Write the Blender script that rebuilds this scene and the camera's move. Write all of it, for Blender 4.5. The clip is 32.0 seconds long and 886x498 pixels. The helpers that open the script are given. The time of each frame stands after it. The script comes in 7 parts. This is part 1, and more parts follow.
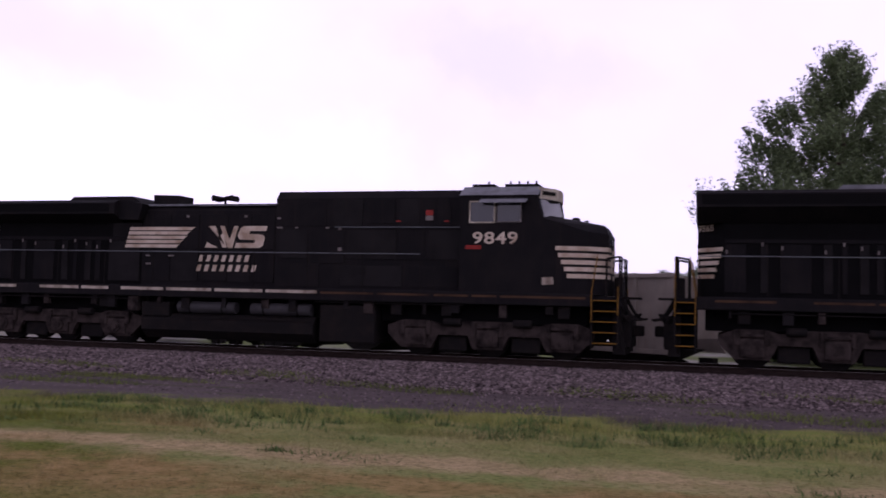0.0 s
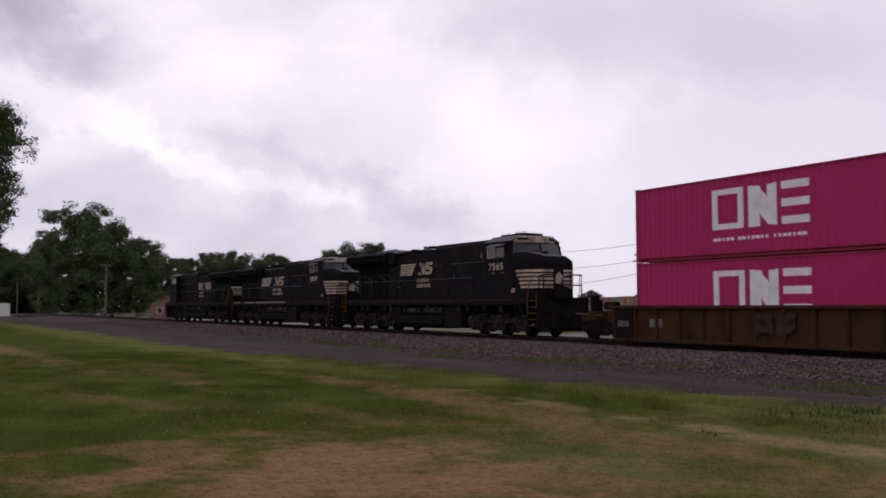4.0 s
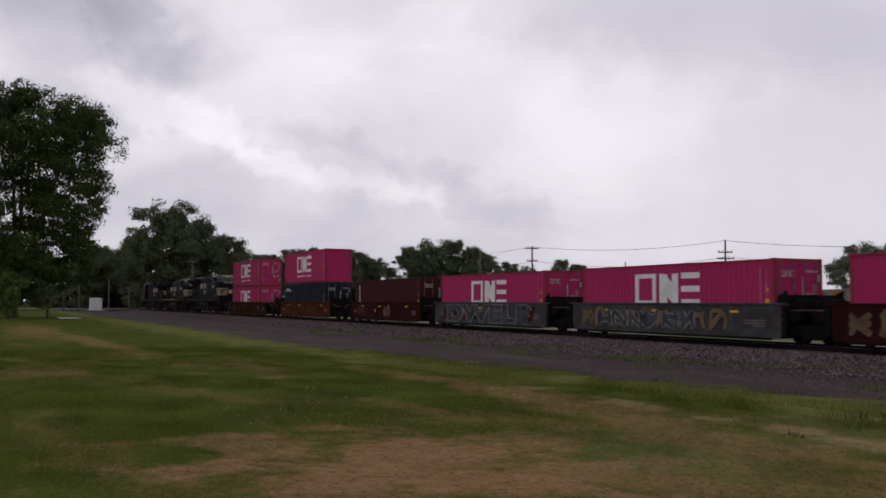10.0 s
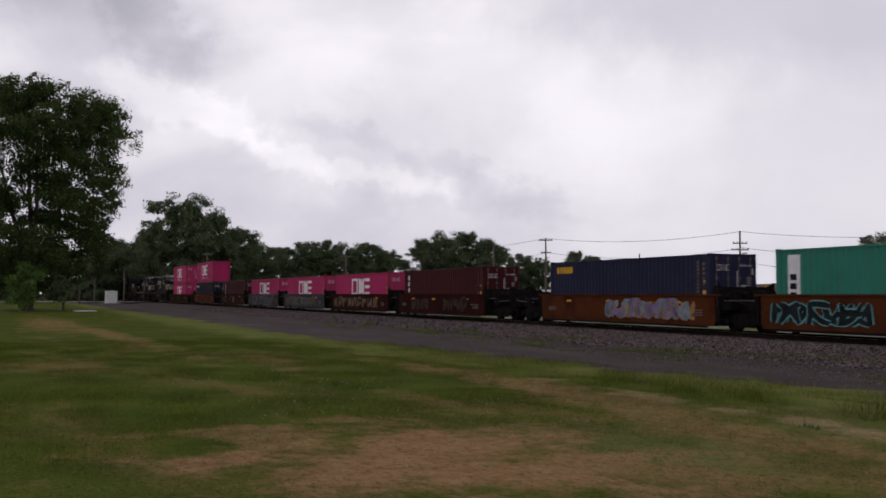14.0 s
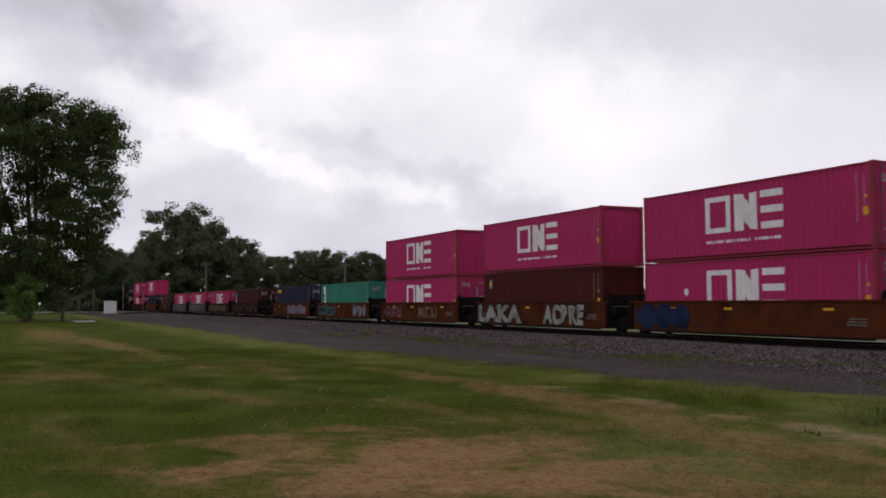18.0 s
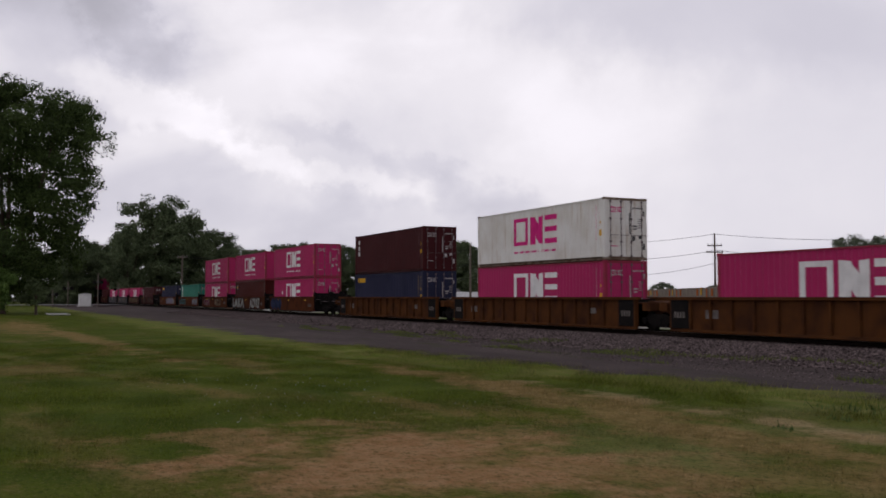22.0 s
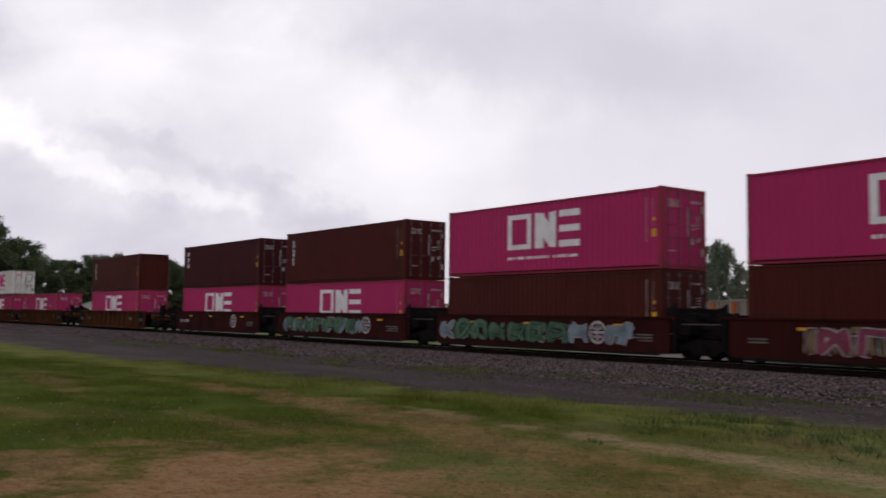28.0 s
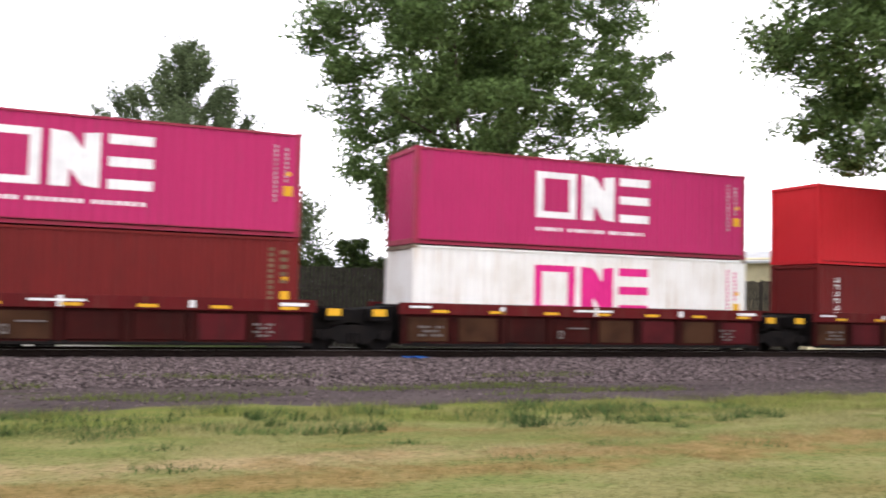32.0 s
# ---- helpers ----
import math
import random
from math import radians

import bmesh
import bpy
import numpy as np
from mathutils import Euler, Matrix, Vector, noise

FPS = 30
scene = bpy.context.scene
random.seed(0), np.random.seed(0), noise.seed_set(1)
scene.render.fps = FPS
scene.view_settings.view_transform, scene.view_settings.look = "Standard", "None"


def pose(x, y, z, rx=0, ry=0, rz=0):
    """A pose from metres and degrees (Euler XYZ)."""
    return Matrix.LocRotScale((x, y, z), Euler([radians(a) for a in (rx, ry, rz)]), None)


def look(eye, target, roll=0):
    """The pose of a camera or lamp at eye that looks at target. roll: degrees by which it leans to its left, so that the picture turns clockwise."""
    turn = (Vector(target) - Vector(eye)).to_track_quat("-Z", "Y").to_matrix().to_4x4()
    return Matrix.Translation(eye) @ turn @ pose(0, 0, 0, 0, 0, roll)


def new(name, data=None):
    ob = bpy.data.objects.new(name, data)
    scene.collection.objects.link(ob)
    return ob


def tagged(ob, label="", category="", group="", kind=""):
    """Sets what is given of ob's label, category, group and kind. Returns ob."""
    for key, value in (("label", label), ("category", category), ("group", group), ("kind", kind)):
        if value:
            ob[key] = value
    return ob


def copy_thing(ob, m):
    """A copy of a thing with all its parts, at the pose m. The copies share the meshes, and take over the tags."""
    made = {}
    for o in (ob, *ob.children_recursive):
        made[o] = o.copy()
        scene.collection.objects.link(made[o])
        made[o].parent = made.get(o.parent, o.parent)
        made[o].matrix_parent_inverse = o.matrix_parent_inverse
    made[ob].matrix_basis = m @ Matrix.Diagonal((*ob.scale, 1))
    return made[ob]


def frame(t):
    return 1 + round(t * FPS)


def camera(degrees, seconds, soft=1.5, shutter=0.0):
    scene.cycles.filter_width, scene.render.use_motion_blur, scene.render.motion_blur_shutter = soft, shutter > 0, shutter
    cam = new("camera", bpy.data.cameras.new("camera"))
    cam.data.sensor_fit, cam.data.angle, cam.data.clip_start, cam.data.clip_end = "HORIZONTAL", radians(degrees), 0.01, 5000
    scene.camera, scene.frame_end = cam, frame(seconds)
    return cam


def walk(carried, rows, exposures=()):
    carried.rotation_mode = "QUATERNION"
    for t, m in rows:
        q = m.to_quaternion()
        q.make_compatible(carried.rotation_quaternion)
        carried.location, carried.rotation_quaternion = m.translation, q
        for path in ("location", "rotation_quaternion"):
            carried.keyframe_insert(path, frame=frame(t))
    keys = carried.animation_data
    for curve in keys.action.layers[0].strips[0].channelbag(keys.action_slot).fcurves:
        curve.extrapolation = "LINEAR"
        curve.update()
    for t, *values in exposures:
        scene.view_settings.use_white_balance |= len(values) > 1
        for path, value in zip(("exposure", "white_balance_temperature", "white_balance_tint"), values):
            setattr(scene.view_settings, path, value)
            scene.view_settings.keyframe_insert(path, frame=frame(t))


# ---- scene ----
# ======== camera: it stands still beside the line and pans ========
EYE = (0.0, 0.0, 1.466)
cam = camera(50.75, 32.0, soft=1.7, shutter=0.2)
PATH = [(0, 16.02, 3.41, -1.42), (0.5, 23.67, 3.84, -1.04), (1, 30.41, 3.95, -1.48), (1.5, 37.90, 3.48, -1.40), (2, 44.59, 3.68, -0.63), (2.5, 49.56, 4.17, -0.60), (3, 53.39, 3.98, -0.49), (3.5, 56.78, 3.62, -0.20), (4, 59.52, 3.47, 0.11), (4.5, 61.36, 3.47, -0.09), (6.5, 63.29, 3.36, -0.40), (7, 63.66, 3.38, -0.41), (7.5, 64.01, 3.46, -0.31), (8, 64.21, 3.62, -0.19), (8.5, 64.35, 3.66, 0.09), (9, 64.37, 3.55, 0.08), (9.5, 64.42, 3.42, -0.01), (10, 64.33, 3.27, -0.23), (10.5, 64.29, 3.20, -0.43), (11, 64.38, 3.09, -0.34), (11.5, 64.45, 3.02, -0.45), (12, 64.56, 2.95, -0.41), (12.5, 64.70, 2.93, -0.19), (13, 64.80, 2.86, -0.02), (13.5, 65.00, 2.78, -0.15), (14, 65.16, 2.78, -0.09), (14.5, 65.24, 2.78, 0.06), (16.5, 65.08, 2.90, 0.85), (17, 65.00, 3.08, 0.52), (17.5, 65.08, 3.22, 0.37), (18, 65.12, 3.27, 0.29), (18.5, 65.05, 3.25, 0.21), (19, 64.92, 3.22, 0.13), (19.5, 64.69, 3.19, -0.84), (20, 64.32, 3.30, -1.18), (20.5, 64.06, 3.28, -1.04), (21, 63.93, 3.17, -0.46), (21.5, 63.81, 3.02, -0.20), (22, 63.74, 2.93, 0.00), (22.5, 63.61, 2.93, -0.26), (23, 63.53, 2.99, -0.39), (23.5, 63.52, 3.11, -0.50), (24, 63.49, 3.23, -0.56), (24.5, 63.50, 3.29, -0.60), (26.5, 63.03, 3.62, -0.81), (27, 62.31, 3.72, -0.87), (27.5, 59.44, 3.88, -1.01), (28, 53.00, 4.01, -0.71), (28.5, 46.16, 4.18, -0.80), (29, 39.60, 4.24, -0.57), (29.5, 32.08, 4.42, -0.25), (30, 22.29, 4.24, -0.57), (30.5, 11.44, 3.67, -0.31), (31, 0.02, 3.22, -0.28), (31.5, -10.53, 3.04, -1.29), (32, -22.79, 3.23, -1.43)]
EXPOSURES = [(0.0, -0.38, 5950, 38), (1.0, -0.62, 5950, 36), (2.0, -0.66, 6100, 31), (3.0, -0.86, 6300, 25), (4.0, -0.88, 6400, 18), (7.0, -1.02, 6500, 11), (9.0, -1.05, 6500, 11), (13.0, -1.02, 6500, 11), (17.0, -0.84, 6500, 10), (20.0, -0.86, 6500, 10), (23.0, -1.0, 6500, 11), (27.0, -0.92, 6500, 11), (28.0, -0.88, 6500, 11), (29.0, -0.78, 6500, 10), (29.5, -0.68, 6500, 10), (30.0, -0.82, 6500, 10), (30.3, -0.98, 6500, 10), (30.7, -0.75, 6500, 10), (31.05, 0.2, 6500, 9), (31.5, 1.06, 6500, 8), (31.75, 1.0, 6500, 8), (32.0, 1.1, 6500, 8)]
walk(cam, [(t, pose(*EYE, 90 + p, r, y)) for t, y, p, r in PATH], EXPOSURES)

# ======== overcast daylight ========
SUN_AZ, SUN_EL = radians(137), radians(58)
world = bpy.data.worlds.new("overcast_sky")
scene.world = world
world.use_nodes = True
wn, wl = world.node_tree.nodes, world.node_tree.links
wn.clear()


def wnode(kind, **props):
    n = wn.new(kind)
    for k, v in props.items():
        n.inputs[k].default_value = v
    return n


w_out = wnode("ShaderNodeOutputWorld")
w_bg = wnode("ShaderNodeBackground")
w_sky = wnode("ShaderNodeTexSky")
w_sky.sky_type, w_sky.sun_disc, w_sky.sun_elevation, w_sky.sun_rotation = "NISHITA", False, SUN_EL, SUN_AZ
w_tc = wnode("ShaderNodeTexCoord")
w_sep = wnode("ShaderNodeSeparateXYZ")
wl.new(w_tc.outputs["Generated"], w_sep.inputs[0])
w_n1 = wnode("ShaderNodeTexNoise", Scale=1.0, Detail=9.0, Roughness=0.52, Distortion=0.35)


def wmath(op, a, c=None):
    n = wn.new("ShaderNodeMath")
    n.operation = op
    for i, v in ((0, a), (1, c)):
        if isinstance(v, (int, float)):
            n.inputs[i].default_value = v
        elif v is not None:
            wl.new(v, n.inputs[i])
    return n.outputs[0]


def wrange(sock, lo, hi, a, z):
    n = wn.new("ShaderNodeMapRange")
    n.interpolation_type = "SMOOTHSTEP"
    for k, v in (("From Min", lo), ("From Max", hi), ("To Min", a), ("To Max", z)):
        n.inputs[k].default_value = v
    wl.new(sock, n.inputs[0])
    return n.outputs[0]


# bearing (degrees to the left of straight across the line) and height above the horizon
w_neg = wmath("MULTIPLY", w_sep.outputs["X"], -1.0)
w_bear = wmath("MULTIPLY", wmath("ARCTAN2", w_neg, w_sep.outputs["Y"]), 57.2958)
w_elev = wmath("MULTIPLY", wmath("ARCSINE", w_sep.outputs["Z"]), 57.2958)
w_be = wnode("ShaderNodeCombineXYZ")
wl.new(w_bear, w_be.inputs[0]); wl.new(w_elev, w_be.inputs[1])
w_lay = wn.new("ShaderNodeMapping"); w_lay.inputs["Scale"].default_value = (0.07, 0.125, 1)
w_lay.inputs["Rotation"].default_value = (0, 0, radians(14))
wl.new(w_be.outputs[0], w_lay.inputs[0])
wl.new(w_lay.outputs[0], w_n1.inputs["Vector"])
w_n2 = wnode("ShaderNodeTexNoise", Scale=0.16, Detail=9.0, Roughness=0.6)
wl.new(w_be.outputs[0], w_n2.inputs["Vector"])
w_off = wn.new("ShaderNodeVectorMath"); w_off.operation = "SUBTRACT"; w_off.inputs[1].default_value = (0.5, 0.5, 0.5)
wl.new(w_n2.outputs["Color"], w_off.inputs[0])
w_warp = wn.new("ShaderNodeVectorMath"); w_warp.operation = "MULTIPLY_ADD"; w_warp.inputs[1].default_value = (15.0, 7.5, 0.0)
wl.new(w_off.outputs[0], w_warp.inputs[0]); wl.new(w_be.outputs[0], w_warp.inputs[2])
w_tone = wmath("MULTIPLY", wrange(w_n1.outputs["Fac"], 0.36, 0.63, -0.10, 0.08), wrange(w_bear, 40.0, 74.0, 0.2, 1.0))
# cloud banks: bearing, height, half width, half height, lean, tone, hardness of the edge
for cb_, ce, rx, ry, lean, tone, hard in (
        (89, 17.5, 9, 4.2, -10, -0.30, 0.3), (83, 15.2, 4.5, 1.6, -20, -0.16, 0.5), (80.5, 10.9, 5.0, 1.5, -18, 0.22, 0.75), (74.5, 8.4, 4.5, 1.0, -18, 0.16, 0.75), (69.0, 7.0, 3.5, 0.8, -14, 0.12, 0.7),
        (72.3, 10.4, 3.4, 0.8, -16, -0.11, 0.6), (65.6, 8.0, 3.6, 0.9, -14, -0.12, 0.6), (61.5, 5.9, 5.5, 1.0, -14, -0.15, 0.5), (80, 7.0, 7, 1.8, 0, -0.10, 0.2), (70, 4.4, 14, 1.7, 0, -0.20, 0.1), (88, 4.6, 7, 2.4, 0, -0.18, 0.1),
        (88, 10.5, 4, 2.0, -20, -0.10, 0.4), (63, 13.5, 13, 4.5, -14, 0.17, 0.3), (47, 16.5, 13, 3.6, -10, -0.17, 0.35), (52, 8.5, 9, 3, 0, 0.07, 0.1), (8, 14, 34, 30, 0, -0.20, 0.0), (62, 1.5, 60, 1.6, 0, -0.10, 0.0), (22, 9, 6, 2.5, -8, 0.08, 0.3), (12, 15, 9, 2.5, -6, -0.08, 0.4)):
    mp = wn.new("ShaderNodeMapping"); mp.vector_type = "TEXTURE"
    mp.inputs["Location"].default_value, mp.inputs["Rotation"].default_value, mp.inputs["Scale"].default_value = (cb_, ce, 0), (0, 0, radians(-lean)), (rx, ry, 1)
    wl.new(w_warp.outputs[0], mp.inputs[0])
    ln = wn.new("ShaderNodeVectorMath"); ln.operation = "LENGTH"
    wl.new(mp.outputs[0], ln.inputs[0])
    w_tone = wmath("ADD", w_tone, wrange(ln.outputs["Value"], 0.1 + 0.55 * hard, 1.6 - 0.4 * hard, tone * 0.8, 0.0))
# out of view overhead, the sky is darkened to dim light on the ground
w_tone = wmath("ADD", w_tone, wrange(w_elev, 20.0, 52.0, 0.0, -0.70))
w_tone = wmath("ADD", w_tone, 1.0)
w_col = wn.new("ShaderNodeMix"); w_col.data_type, w_col.blend_type = "RGBA", "MULTIPLY"; w_col.inputs["Factor"].default_value = 1.0
w_tint = wn.new("ShaderNodeMix"); w_tint.data_type = "RGBA"
w_tint.inputs["A"].default_value, w_tint.inputs["B"].default_value = (0.985, 0.955, 1.085, 1), (1.0, 0.962, 1.02, 1)
wl.new(wrange(w_tone, 0.7, 1.1, 0.0, 1.0), w_tint.inputs["Factor"])
wl.new(w_tint.outputs["Result"], w_col.inputs["B"])
wl.new(w_tone, w_col.inputs["A"])
w_mix = wn.new("ShaderNodeMix"); w_mix.data_type = "RGBA"; w_mix.inputs["Factor"].default_value = 0.97
w_dim = wn.new("ShaderNodeMix"); w_dim.data_type = "RGBA"; w_dim.blend_type = "MULTIPLY"; w_dim.inputs["Factor"].default_value = 1.0
w_dim.inputs["B"].default_value = (0.1, 0.1, 0.1, 1)
wl.new(w_sky.outputs[0], w_dim.inputs["A"])
wl.new(w_dim.outputs["Result"], w_mix.inputs["A"]); wl.new(w_col.outputs["Result"], w_mix.inputs["B"])
wl.new(w_mix.outputs["Result"], w_bg.inputs["Color"])
w_bg.inputs["Strength"].default_value = 1.6
wl.new(w_bg.outputs[0], w_out.inputs[0])

sun_data = bpy.data.lights.new("sun", "SUN")
sun_data.energy, sun_data.angle, sun_data.color = 0.55, radians(25), (1.0, 0.97, 0.93)
sun = new("sun", sun_data)
sun.matrix_world = look((0, 0, 80), (-34, 36, 0))

# ======== materials ========


def material(name, colour, rough=0.6, metal=0.0, dark=None, scale=3.0, amount=0.5, fine=60.0, bump=0.0, streak=None, random_shade=0.0, spec=0.02):
    """A painted or natural surface: a base colour, large stains towards dark, fine grain, relief and, where given, vertical streaks."""
    m = bpy.data.materials.new(name)
    m.use_nodes = True
    n, l = m.node_tree.nodes, m.node_tree.links
    b = n["Principled BSDF"]
    b.inputs["Roughness"].default_value, b.inputs["Metallic"].default_value = rough, metal
    b.inputs["Specular IOR Level"].default_value = spec
    tc = n.new("ShaderNodeTexCoord")
    info = n.new("ShaderNodeObjectInfo")
    off = n.new("ShaderNodeVectorMath"); off.operation = "MULTIPLY_ADD"
    comb = n.new("ShaderNodeCombineXYZ")
    l.new(info.outputs["Random"], comb.inputs[0]); l.new(info.outputs["Random"], comb.inputs[1])
    off.inputs[1].default_value = (37, 19, 0)
    l.new(comb.outputs[0], off.inputs[0]); l.new(tc.outputs["Object"], off.inputs[2])
    big = n.new("ShaderNodeTexNoise"); big.inputs["Scale"].default_value, big.inputs["Detail"].default_value = scale, 6
    l.new(off.outputs[0], big.inputs["Vector"])
    ramp = n.new("ShaderNodeMapRange"); ramp.inputs["From Min"].default_value, ramp.inputs["From Max"].default_value = 0.42, 0.72
    ramp.inputs["To Max"].default_value = amount
    l.new(big.outputs["Fac"], ramp.inputs[0])
    mix = n.new("ShaderNodeMix"); mix.data_type = "RGBA"
    mix.inputs["A"].default_value = (*colour, 1)
    mix.inputs["B"].default_value = (*(dark or [c * 0.45 for c in colour]), 1)
    l.new(ramp.outputs[0], mix.inputs["Factor"])
    out = mix.outputs["Result"]
    small = n.new("ShaderNodeTexNoise"); small.inputs["Scale"].default_value, small.inputs["Detail"].default_value = fine, 4
    l.new(off.outputs[0], small.inputs["Vector"])
    gr = n.new("ShaderNodeMapRange"); gr.inputs["To Min"].default_value, gr.inputs["To Max"].default_value = 0.78, 1.22
    l.new(small.outputs["Fac"], gr.inputs[0])
    mul = n.new("ShaderNodeMix"); mul.data_type, mul.blend_type = "RGBA", "MULTIPLY"; mul.inputs["Factor"].default_value = 1
    l.new(out, mul.inputs["A"]); l.new(gr.outputs[0], mul.inputs["B"])
    out = mul.outputs["Result"]
    if streak:
        mp = n.new("ShaderNodeMapping"); mp.inputs["Scale"].default_value = (5, 5, 0.25)
        l.new(off.outputs[0], mp.inputs[0])
        st = n.new("ShaderNodeTexNoise"); st.inputs["Scale"].default_value, st.inputs["Detail"].default_value = 2.2, 5
        l.new(mp.outputs[0], st.inputs["Vector"])
        sr = n.new("ShaderNodeMapRange"); sr.inputs["From Min"].default_value, sr.inputs["From Max"].default_value = 0.55, 0.75
        sr.inputs["To Max"].default_value = 0.8
        l.new(st.outputs["Fac"], sr.inputs[0])
        sm = n.new("ShaderNodeMix"); sm.data_type = "RGBA"; sm.inputs["B"].default_value = (*streak, 1)
        l.new(sr.outputs[0], sm.inputs["Factor"]); l.new(out, sm.inputs["A"])
        out = sm.outputs["Result"]
    if random_shade:
        isl = n.new("ShaderNodeNewGeometry")
        rr = n.new("ShaderNodeMapRange"); rr.inputs["To Min"].default_value, rr.inputs["To Max"].default_value = 1 - random_shade, 1 + random_shade
        l.new(isl.outputs["Random Per Island"], rr.inputs[0])
        rm = n.new("ShaderNodeMix"); rm.data_type, rm.blend_type = "RGBA", "MULTIPLY"; rm.inputs["Factor"].default_value = 1
        l.new(out, rm.inputs["A"]); l.new(rr.outputs[0], rm.inputs["B"])
        out = rm.outputs["Result"]
    l.new(out, b.inputs["Base Color"])
    rv = n.new("ShaderNodeMapRange"); rv.inputs["To Min"].default_value, rv.inputs["To Max"].default_value = max(rough - 0.12, 0.05), min(rough + 0.15, 1)
    l.new(big.outputs["Fac"], rv.inputs[0]); l.new(rv.outputs[0], b.inputs["Roughness"])
    if bump:
        bp = n.new("ShaderNodeBump"); bp.inputs["Strength"].default_value, bp.inputs["Distance"].default_value = bump, 0.02
        l.new(small.outputs["Fac"], bp.inputs["Height"]); l.new(bp.outputs[0], b.inputs["Normal"])
    return m


RUST = (0.05, 0.02, 0.012)
M = {}
M["pink"] = material("magenta_container_paint", (0.385, 0.023, 0.108), 0.5, dark=(0.32, 0.023, 0.092), scale=0.5, amount=0.45, streak=(0.30, 0.036, 0.098), spec=0.1)
M["brown"] = material("oxide_brown_container_paint", (0.064, 0.0078, 0.006), 0.5, dark=(0.044, 0.0068, 0.006), scale=0.6, amount=0.6, streak=(0.036, 0.007, 0.006), spec=0.1)
M["brownlight"] = material("orange_brown_container_paint", (0.06, 0.0095, 0.006), 0.5, dark=(0.042, 0.008, 0.006), scale=0.6, amount=0.6, streak=(0.065, 0.015, 0.008), spec=0.1)
M["maroon"] = material("maroon_container_paint", (0.047, 0.006, 0.0075), 0.5, dark=(0.033, 0.0055, 0.007), scale=0.6, amount=0.6, streak=(0.028, 0.006, 0.007), spec=0.1)
M["redbrown"] = material("red_oxide_container_paint", (0.128, 0.0125, 0.0115), 0.5, dark=(0.085, 0.0115, 0.011), scale=0.6, amount=0.6, streak=(0.075, 0.013, 0.011), spec=0.1)
M["winered"] = material("wine_red_container_paint", (0.085, 0.0125, 0.0165), 0.5, dark=(0.055, 0.011, 0.014), scale=0.6, amount=0.6, streak=(0.048, 0.011, 0.013), spec=0.1)
M["navy"] = material("navy_container_paint", (0.018, 0.019, 0.046), 0.55, dark=(0.014, 0.014, 0.032), scale=0.6, amount=0.6, streak=(0.03, 0.035, 0.048), spec=0.1)
M["darkblue"] = material("blue_black_container_paint", (0.01, 0.0125, 0.021), 0.55, scale=0.6, amount=0.5, spec=0.1)
M["green"] = material("sea_green_container_paint", (0.03, 0.19, 0.135), 0.5, dark=(0.02, 0.11, 0.08), scale=0.6, amount=0.6, streak=(0.07, 0.13, 0.1), spec=0.1)
M["white"] = material("weathered_white_paint", (0.70, 0.69, 0.66), 0.5, dark=(0.5, 0.45, 0.38), scale=0.8, amount=0.5, streak=(0.45, 0.34, 0.24))
M["red"] = material("bright_red_container_paint", (0.5, 0.02, 0.028), 0.5, dark=(0.4, 0.02, 0.02), scale=0.6, amount=0.4, spec=0.1)
M["pinkedge"] = material("stained_magenta_frame", (0.28, 0.026, 0.06), 0.55, dark=(0.16, 0.04, 0.04), scale=1.6, amount=0.8, spec=0.1)
M["rustedge"] = material("rust_stained_frame", (0.2, 0.15, 0.115), 0.7, dark=(0.07, 0.04, 0.025), scale=2.5, amount=1.0)
M["mark"] = material("white_marking_paint", (0.72, 0.71, 0.70), 0.55, scale=2, amount=0.3)
M["markpink"] = material("magenta_marking_paint", (0.60, 0.03, 0.20), 0.55, scale=2, amount=0.3)
M["yellow"] = material("yellow_marking_paint", (0.65, 0.36, 0.03), 0.55, scale=2, amount=0.4)
M["doormark"] = material("worn_door_lettering", (0.42, 0.39, 0.39), 0.6, dark=(0.15, 0.1, 0.1), scale=6, amount=0.8)
M["lockrod"] = material("dull_lock_rod", (0.14, 0.11, 0.115), 0.6, scale=5, amount=0.6)
M["grey"] = material("grey_painted_steel", (0.22, 0.22, 0.22), 0.5, scale=2, amount=0.5)
M["black"] = material("black_locomotive_paint", (0.0068, 0.0062, 0.0068), 0.7, dark=(0.0125, 0.0105, 0.0105), scale=1.5, amount=0.9, streak=(0.015, 0.0115, 0.0105), spec=0.05)
M["oldblack"] = material("faded_black_paint", (0.0125, 0.0112, 0.0115), 0.72, dark=(0.0065, 0.006, 0.0062), scale=1.5, amount=0.8, streak=(0.015, 0.012, 0.011), spec=0.05)
# blacker than the body paint, for door slots, grilles, stepwells and underframe
M["recess"] = material("deep_black_recess", (0.005, 0.0048, 0.005), 0.8, scale=3, amount=0.3, spec=0.02)
M["rustline"] = material("rusty_sill_edge", (0.06, 0.033, 0.02), 0.8, dark=(0.012, 0.009, 0.008), scale=1.4, amount=1.0)
M["railgrey"] = material("grey_handrail", (0.11, 0.115, 0.12), 0.5, scale=3, amount=0.5)
M["dirtycream"] = material("stained_cream_paint", (0.42, 0.37, 0.29), 0.6, dark=(0.12, 0.09, 0.06), scale=3, amount=0.9)
M["under"] = material("grimy_running_gear", (0.0085, 0.0077, 0.0076), 0.8, dark=(0.016, 0.0125, 0.011), scale=4, amount=0.8, bump=0.3, spec=0.04)
M["truck"] = material("dusty_cast_truck_frame", (0.036, 0.028, 0.025), 0.9, dark=(0.004, 0.0035, 0.0035), scale=3.5, amount=1.0, bump=0.4, spec=0.03)
M["reservoir"] = material("dusty_grey_air_reservoir", (0.035, 0.033, 0.034), 0.6, scale=3, amount=0.6, spec=0.1)
